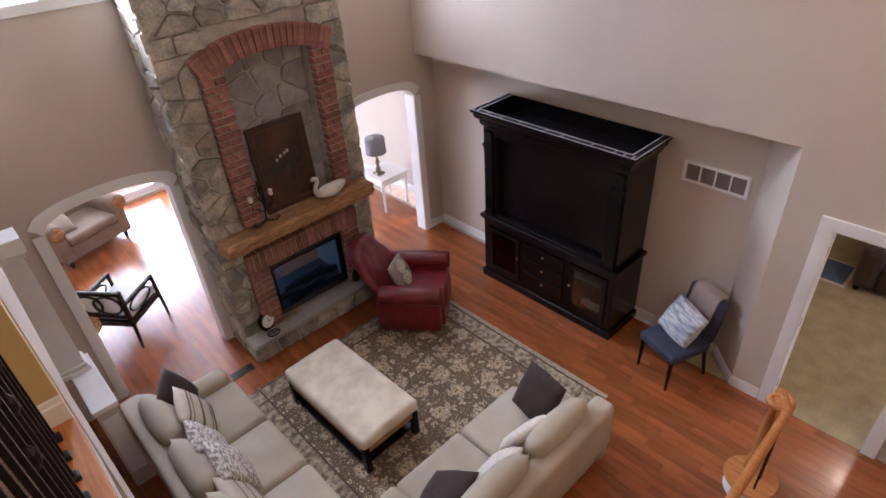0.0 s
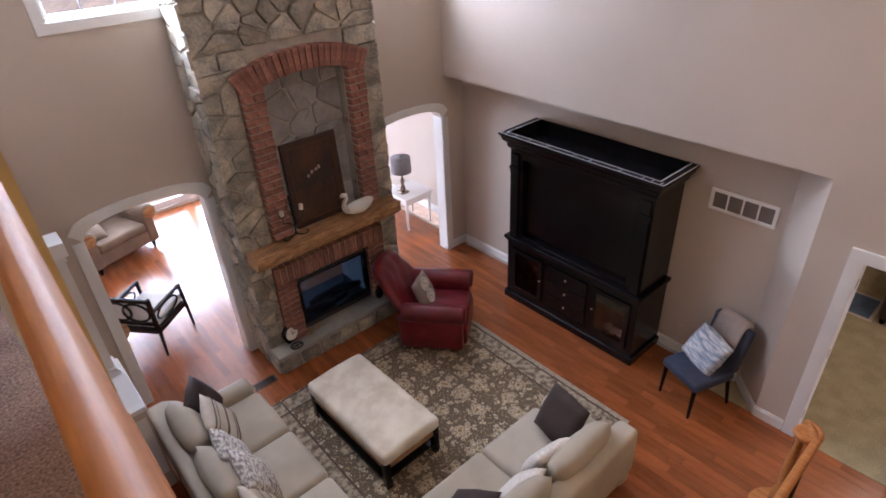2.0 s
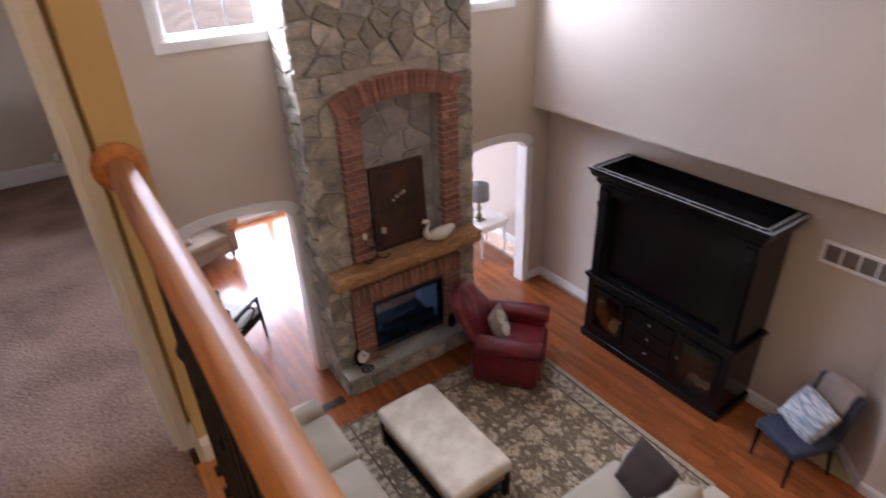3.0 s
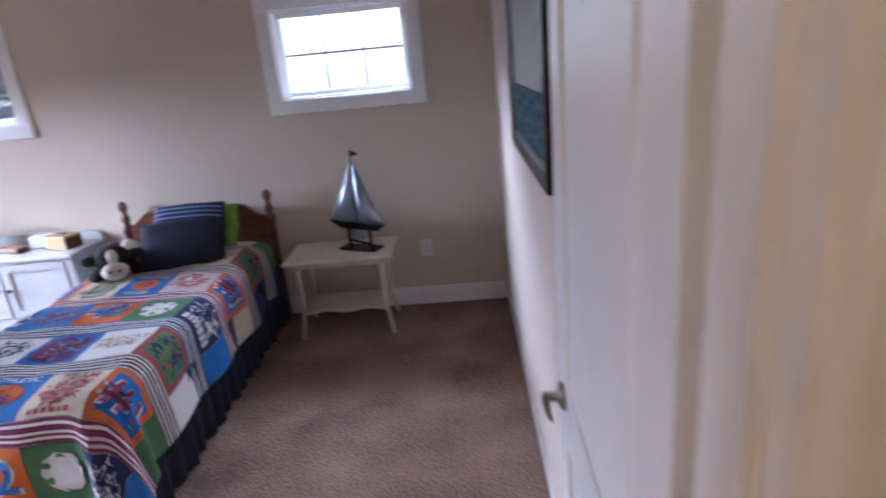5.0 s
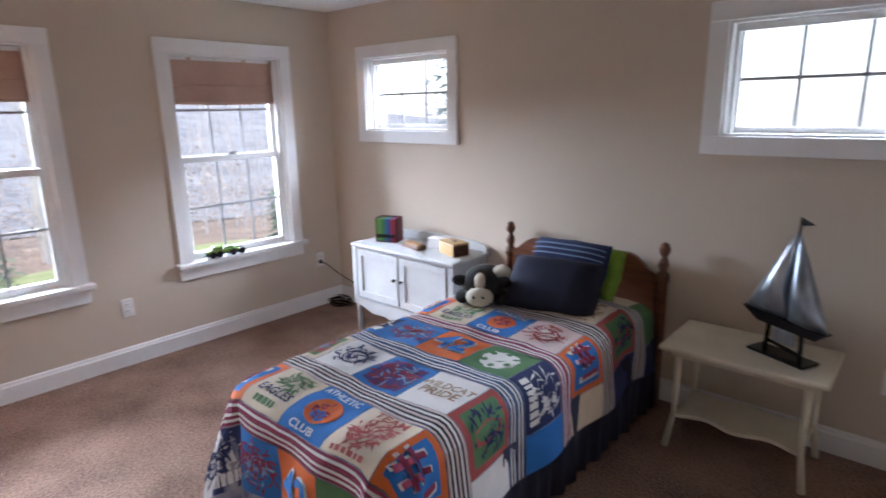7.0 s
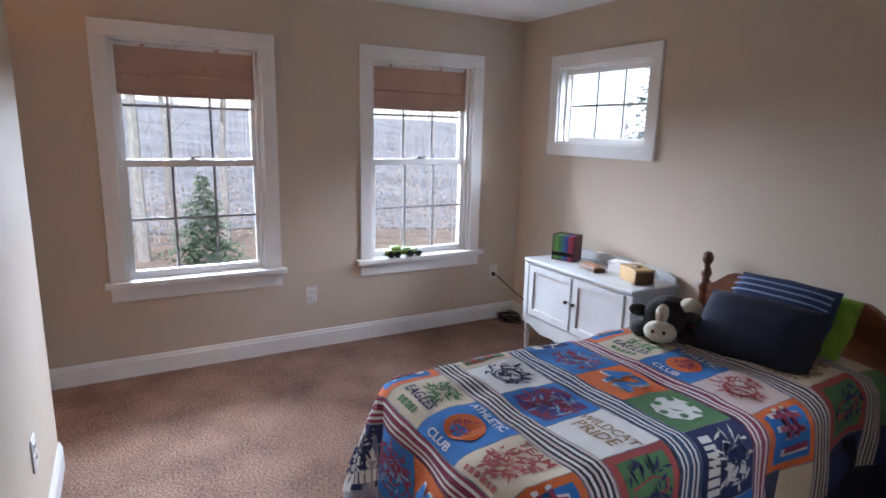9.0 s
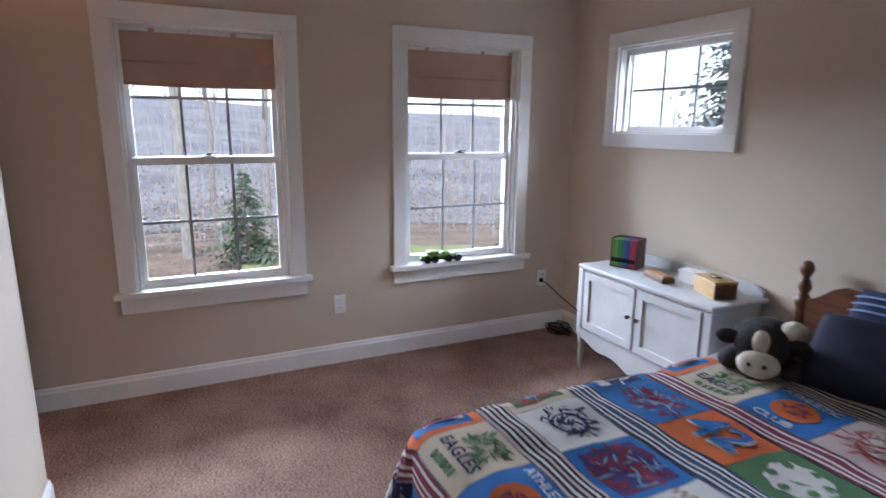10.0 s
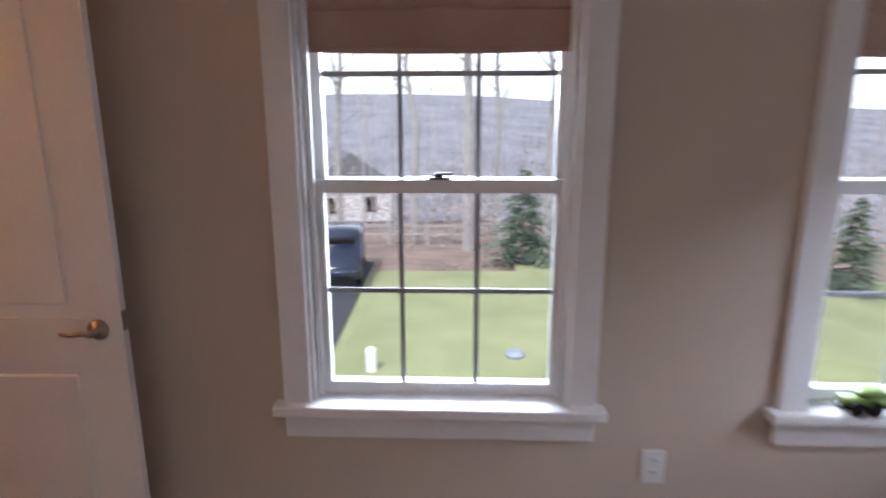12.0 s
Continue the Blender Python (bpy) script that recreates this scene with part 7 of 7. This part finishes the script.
def land(x, y):
    """Height of the ground: a level lawn that falls a little and climbs to wooded hills in the west."""
    d = math.hypot(x + 5, y - 5)
    west = max(0.0, -x - 23)
    h = GZ + 0.3 * noise.noise(Vector((x * 0.03, y * 0.03, 0))) * min(1, d / 20)
    h -= 0.06 * max(0, y - 12) * (x < 10) * min(1, 1)
    h += -0.11 * min(west, 32) + 0.108 * min(max(0.0, west - 38), 170) + 6.0 * noise.noise(Vector((x * 0.006, y * 0.006, 3))) * min(1, west / 120)
    return h if d > 6 else GZ


def ground_sheet(name, xs, ys, material, label, lift=0.0, keep=None):
    bm = bmesh.new()
    g = [[bm.verts.new((x, y, land(x, y) + lift)) for y in ys] for x in xs]
    for i in range(len(xs) - 1):
        for j in range(len(ys) - 1):
            if keep is None or keep((xs[i] + xs[i + 1]) / 2, (ys[j] + ys[j + 1]) / 2):
                bm.faces.new((g[i][j], g[i + 1][j], g[i + 1][j + 1], g[i][j + 1]))
    for v in [v for v in bm.verts if not v.link_faces]:
        bm.verts.remove(v)
    return structure(name, bm, material, label, True)


GRASS = mat("lawn_grass", (0.34, 0.36, 0.18), (0.25, 0.28, 0.13), 0.6, 0.95, 0.6, 30, fine=0.6)
LITTER = mat("leaf_litter", (0.36, 0.26, 0.20), (0.16, 0.125, 0.105), 0.5, 0.95, 0.8, 7, fine=1.6)
# leafless woods seen far off; the blue-grey is haze mixed into the colour
HILL = mat("hazed_leafless_hillside", (0.31, 0.31, 0.335), (0.17, 0.17, 0.19), 0.10, 1.0, 0.0, 0.9, stretch=(1, 1, 0.3), fine=0.8, detail=9)
steps = [-1500, -900, -600, -400, -300, -240, -200, -170, -140, -115, -95, -80, -68, -58, -50, -44, -38, -34, -30, -27, -24, -21, -18, -15, -12, -9, -6, -3, 0, 3, 6, 10, 15, 25, 50, 120, 400, 1500]
sides = [-1500, -800, -400, -240, -160, -110, -80, -60, -45, -34, -26, -20, -15, -10, -6, -2, 2, 5, 8, 11, 14, 17, 20, 24, 28, 34, 42, 54, 70, 95, 130, 180, 260, 400, 800, 1500]
ground_sheet("ground", steps, sides, LITTER, "leaf-strewn ground and wooded hills")
ground_sheet("far_hill", [v for v in steps if v <= -44], sides, HILL, "leafless wooded hillside in the distance, haze put into its colour", 0.08)
lawn_x = [-25 + 1.0 * k for k in range(20)]
lawn_y = [-20 + 1.25 * k for k in range(36)]
ground_sheet("lawn", lawn_x, lawn_y, GRASS, "mown green lawn", 0.05, lambda x, y: x > -23.5 + 1.6 * math.sin(y * 0.4))
drive = bmesh.new()
path = [(-6 - 0.75 * k, 1.75 - 0.03 * k) for k in range(24)]
rows = [(drive.verts.new((x, y + 0.25, land(x, y + 0.25) + 0.09)), drive.verts.new((x, y - 3.2, land(x, y - 3.2) + 0.09))) for x, y in path]
for a, b in zip(rows, rows[1:]):
    drive.faces.new((a[0], b[0], b[1], a[1]))
structure("driveway", drive, mat("asphalt", (0.055, 0.058, 0.066), (0.04, 0.042, 0.048), 2, 0.9, 0.4, 60), "dark asphalt driveway")

BARK = mat("grey_bark", (0.42, 0.395, 0.375), (0.27, 0.255, 0.245), 6, 0.95, 0.6, 30, stretch=(3, 3, 0.5))


def bare_tree(h, r, seed, limbs):
    """A leafless tree: a tapering trunk and forking limbs."""
    q = random.Random(seed)
    bm = bmesh.new()
    pts = [(q.uniform(-0.1, 0.1) * k, q.uniform(-0.1, 0.1) * k, h * k / 6) for k in range(7)]
    pts[0] = (0, 0, -0.4)
    tube(pts, r, 7, bm, [r * (1 - 0.13 * k) for k in range(7)])
    for _ in range(limbs):
        f = q.uniform(0.35, 0.97)
        k = f * 6
        i = min(5, int(k))
        base = Vector(pts[i]).lerp(Vector(pts[i + 1]), k - i)
        a, ln = q.uniform(0, 6.28), h * q.uniform(0.14, 0.3) * (1.2 - f * 0.6)
        out = Vector((math.cos(a), math.sin(a), q.uniform(0.5, 1.1))).normalized()
        mid, end = base + out * ln * 0.5, base + out * ln + Vector((0, 0, ln * 0.25))
        tube([base, mid, end], 0.03, 4, bm, [r * 0.34 * (1.1 - f * 0.6), r * 0.2, 0.012])
        for _ in range(3):
            g = mid.lerp(end, q.random())
            tube([g, g + Vector((q.uniform(-1, 1), q.uniform(-1, 1), q.uniform(0.2, 1))) * ln * 0.3], 0.01, 3, bm, [0.02, 0.008])
    return bm


near_trees = [(-27, 4.7, 17, 0.27), (-31, 8.5, 15, 0.22), (-26.5, 9.6, 13, 0.16), (-30, 2.2, 16, 0.20), (-34, 12.0, 15, 0.22), (-25.5, 12.2, 11, 0.13), (-36, 6.3, 17, 0.2), (-33, -2, 16, 0.22)]
for k, (x, y, h, r) in enumerate(near_trees):
    t = thing("bare_tree", "tall leafless grey-barked tree at the lawn edge", "tree", (x, y, land(x, y)), 40 * k, "bare trees")
    part("trunk", bare_tree(h, r, k, 16), BARK, t)
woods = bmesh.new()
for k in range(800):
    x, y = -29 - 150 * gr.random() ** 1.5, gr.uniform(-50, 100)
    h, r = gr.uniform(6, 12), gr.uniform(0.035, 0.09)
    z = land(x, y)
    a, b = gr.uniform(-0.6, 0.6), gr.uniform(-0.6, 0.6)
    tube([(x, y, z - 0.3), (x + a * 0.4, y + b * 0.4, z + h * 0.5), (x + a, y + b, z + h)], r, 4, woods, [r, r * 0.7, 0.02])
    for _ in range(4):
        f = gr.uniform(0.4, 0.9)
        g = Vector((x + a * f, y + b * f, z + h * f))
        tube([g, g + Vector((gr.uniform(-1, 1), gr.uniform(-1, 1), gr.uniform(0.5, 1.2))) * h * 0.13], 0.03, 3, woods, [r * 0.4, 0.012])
# this bark is paler than BARK: haze is painted into it
tagged(structure("far_woods", woods, mat("hazy_bark", (0.46, 0.44, 0.44), (0.34, 0.33, 0.335), 1, 1.0, 0.0), "leafless woods on the hillside, bark paled by painted haze"), "", "", "", "stuff")

leaf_v, leaf_f = [], []
for k in range(520):
    x, y = gr.uniform(-44, -24.5), gr.uniform(-12, 30)
    top = gr.uniform(1.2, 5.5)
    z = land(x, y)
    for _ in range(34):
        c = Vector((x + gr.gauss(0, 0.7), y + gr.gauss(0, 0.7), z + top * gr.random() ** 0.7))
        for _ in range(3):
            leaf_v.append(c + Vector((gr.uniform(-1, 1), gr.uniform(-1, 1), gr.uniform(-1, 1))) * 0.095)
        leaf_f.append((len(leaf_v) - 3, len(leaf_v) - 2, len(leaf_v) - 1))
brush = bpy.data.meshes.new("undergrowth")
brush.from_pydata(leaf_v, [], leaf_f)
brush.materials.append(mat("dry_beech_leaves", (0.44, 0.36, 0.31), (0.32, 0.26, 0.225), 1.5, 0.9, 0.0, 9, joined=True, spread=0.35))
tagged(new("undergrowth", brush), "pale dry leaves on the saplings at the wood's edge", "undergrowth", "", "stuff")

# spruce needles with distance haze put into the colour, then the plain ones
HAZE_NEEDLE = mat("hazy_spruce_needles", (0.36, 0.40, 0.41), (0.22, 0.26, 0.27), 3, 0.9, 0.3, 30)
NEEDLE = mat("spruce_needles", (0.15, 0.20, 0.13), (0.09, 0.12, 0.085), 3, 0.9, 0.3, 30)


def conifer(h, r, seed, name, label, place):
    """A spruce: a straight trunk and tiers of drooping, ragged boughs made of many small sprays."""
    q = random.Random(seed)
    t = thing(name, label, "tree", place)
    part("trunk", tube([(0, 0, -0.3), (0, 0, h * 0.5), (0, 0, h)], 0.1, 7, None, [0.02 * h, 0.013 * h, 0.01]), BARK, t)
    bm = bmesh.new()
    tiers = int(h * 5.5)
    for k in range(tiers):
        f = (k + q.random()) / tiers
        z, reach = h * (0.06 + 0.92 * f), r * (1 - f) ** 0.85 * q.uniform(0.75, 1.1) + 0.12
        for j in range(10):
            a = q.uniform(0, 6.28)
            z = h * (0.06 + 0.92 * f) + q.uniform(-0.22, 0.22)
            d = Vector((math.cos(a), math.sin(a), 0))
            side = Vector((-d.y, d.x, 0))
            ln, droop = reach * q.uniform(0.45, 1.12), q.uniform(0.2, 0.6)
            for m in range(6):
                s = 0.15 + 0.85 * m / 5
                c = d * ln * s + Vector((0, 0, z - droop * ln * s * s + 0.1 * ln * s))
                w = 0.34 * ln * (1.05 - s) + 0.07
                for sg in (-1, 1):
                    tip = c + side * sg * w * 0.8 + d * w * 0.6 + Vector((0, 0, -0.55 * w * q.random() + q.uniform(-0.08, 0.05)))
                    vs = [bm.verts.new(p) for p in (c - d * 0.04, c + d * w * 0.55, tip)]
                    bm.faces.new(vs)
    # crowns over 8 m take the needles paled by painted haze
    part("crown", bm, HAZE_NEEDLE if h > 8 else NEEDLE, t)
    return t


conifer(3.4, 1.7, 3, "spruce", "young green spruce at the lawn edge", (-23.4, 6.6, land(-23.4, 6.6)))
conifer(3.0, 1.2, 4, "spruce", "young green spruce beside the woods", (-20.6, 16.2, land(-20.6, 16.2)))
conifer(2.2, 1.2, 5, "spruce", "low green spruce on the slope", (-20.3, 18.6, land(-20.3, 18.6)))
conifer(13.5, 3.0, 6, "spruce", "tall spruce north of the house, haze painted into its needles", (-11.5, 17.4, land(-11.5, 17.4)))

# neighbour's house, car and small lawn things
hx, hy = -48, -5.0
hz = land(hx, hy) + 0.1
house = thing("neighbour_house", "small grey house beyond the driveway", "house", (hx, hy, hz), 20)
SIDING = mat("pale_siding", (0.78, 0.77, 0.75), (0.70, 0.69, 0.67), 0.6, 0.8, 0.2, 10)
part("wall", boxes((-4, 4, -3, 3, -1.0, 3.0)), SIDING, house)
rf = extrude([(-3.5, 3.0), (3.5, 3.0), (0, 5.4)], 8.8, None, Matrix.Translation((-4.4, 0, 0)) @ Matrix(((0, 0, 1, 0), (1, 0, 0, 0), (0, 1, 0, 0), (0, 0, 0, 1))))
part("roof", rf, mat("grey_shingle", (0.20, 0.20, 0.21), (0.15, 0.15, 0.16), 1, 0.9, 0.3), house, "grey shingle roof")
for y in (-1.6, 1.4):
    wd = part("window", boxes((3.98, 4.05, y - 0.5, y + 0.5, 1.0, 2.3)), WHITE, house)
    part("pane", boxes((4.04, 4.07, y - 0.42, y + 0.42, 1.08, 2.22)), BLACK, wd)
car = thing("parked_car", "dark blue car parked by the driveway", "car", (-21.6, 0.3, land(-21.6, 0.3) + 0.09), 8)
CARP = mat("dark_blue_paint", (0.012, 0.018, 0.04), (0.016, 0.024, 0.05), 1, 0.2, 0.0, coat=0.8)
cb = bmesh.new()
extrude([(-2.2, 0.35), (2.2, 0.35), (2.25, 0.75), (1.2, 0.95), (0.6, 1.5), (-1.4, 1.5), (-2.1, 0.95), (-2.25, 0.7)], 1.75, cb, Matrix.Translation((0, 0.875, 0)) @ pose(0, 0, 0, 90))
bmesh.ops.bevel(cb, geom=list(cb.edges), offset=0.06, segments=2, affect="EDGES")
part("body", cb, CARP, car, "", True)
part("windscreen", boxes((0.62, 0.95, -0.7, 0.7, 1.0, 1.36), bevel=0.04), BLACK, car)
part("side_window", boxes((-1.3, 0.5, 0.85, 0.89, 1.0, 1.4), bevel=0.01), BLACK, car)
for x in (-1.4, 1.4):
    for y in (-0.8, 0.8):
        wh = part("wheel", lathe([(0.30, -0.1), (0.33, -0.06), (0.33, 0.06), (0.30, 0.1)], 18, None, (x, y, 0.33), pose(0, 0, 0, 90)), BLACK, car)
        part("rim", lathe([(0.2, -0.105), (0.2, 0.105)], 14, None, (x, y, 0.33), pose(0, 0, 0, 90)), NICKEL, wh)
fence = thing("fence_rail", "weathered split fence along the woods", "fence", (-29.5, -0.8, land(-29.5, 1.0)), 90, "split rail fence")
for j in range(5):
    part("post", boxes((1.8 * j - 0.08, 1.8 * j + 0.08, -0.08, 0.08, -0.3, 1.1)), BARK, fence)
    if j < 4:
        for z in (0.45, 0.85):
            part("rail", boxes((1.8 * j, 1.8 * j + 1.8, -0.04, 0.04, z, z + 0.1)), BARK, fence)
solid("marker_post", lathe([(0.11, 0), (0.11, 0.45), (0.08, 0.5)], 12), WHITE, "short white marker post on the lawn", "post", (-14.1, 2.65, land(-14.1, 2.65) + 0.04))
solid("lawn_cap", lathe([(0.20, 0), (0.22, 0.08), (0.15, 0.14), (0.04, 0.16)], 16), plain("grey_plastic", (0.30, 0.33, 0.38), 0.5), "grey plastic cap lying on the lawn", "utility cap", (-14.9, 5.6, land(-14.9, 5.6) + 0.04))

# ---- ceiling lights ----
# fixtures out of view, added over the bulbs; the den's goes with its fill
for place, z in (((-1.9, 2.2), HIGH), ((2.8, 0.3), HIGH), ((6.0, 1.2), -0.4), ((-4.57, 2.35), TOP)):
    cl = thing("ceiling_light", "round flush ceiling light with bronze rim", "lamp", (*place, z), 0, "ceiling lights")
    part("canopy", lathe([(0.15, -0.03), (0.16, -0.015), (0.16, 0.0)], 24), BRONZE, cl)
    part("stem", lathe([(0.012, -0.10), (0.012, -0.03)], 8), BRONZE, cl)

# ---- wood floor planks ----
plank_mesh = {}
floor_ob = bpy.data.objects["floor_family"]
prng = random.Random(11)
PW = 0.083
near, far = 0, bmesh.new()
for col in range(int((LE + 4.0) / PW)):
    x = -4.0 + PW * col
    y = -2.4 - prng.uniform(0, 0.8)
    while y < 11.6:
        ln = prng.choice((0.55, 0.75, 0.95, 1.2))
        y0, y1 = max(y, -2.4), min(y + ln, 11.6)
        y += ln
        if y1 - y0 < 0.05:
            continue
        if 1.55 < x < 4.5 and 1.9 < y0 < 6.3 and y1 - y0 == ln or (2.6 < x < 4.3 and 0.9 < y0 and y1 < 7.2 and abs((y1 - y0) - ln) < 1e-6):
            if near < 300:
                near += 1
                if ln not in plank_mesh:
                    plank_mesh[ln] = finish("plank", boxes((0.0006, PW - 0.0006, 0.0006, ln - 0.0006, -0.012, 0.0), bevel=0.0012), PLANK)
                ob = new("plank", plank_mesh[ln])
                ob.parent, ob.location = floor_ob, (x, y0, LOW)
                continue
        box(far, x + 0.0006, x + PW - 0.0006, y0 + 0.0006, y1 - 0.0006, LOW - 0.012, LOW)
field = part("plank_field", far, PLANK_FAR, floor_ob, "glossy cherry wood floor planks")
tagged(field, "", "", "", "stuff")
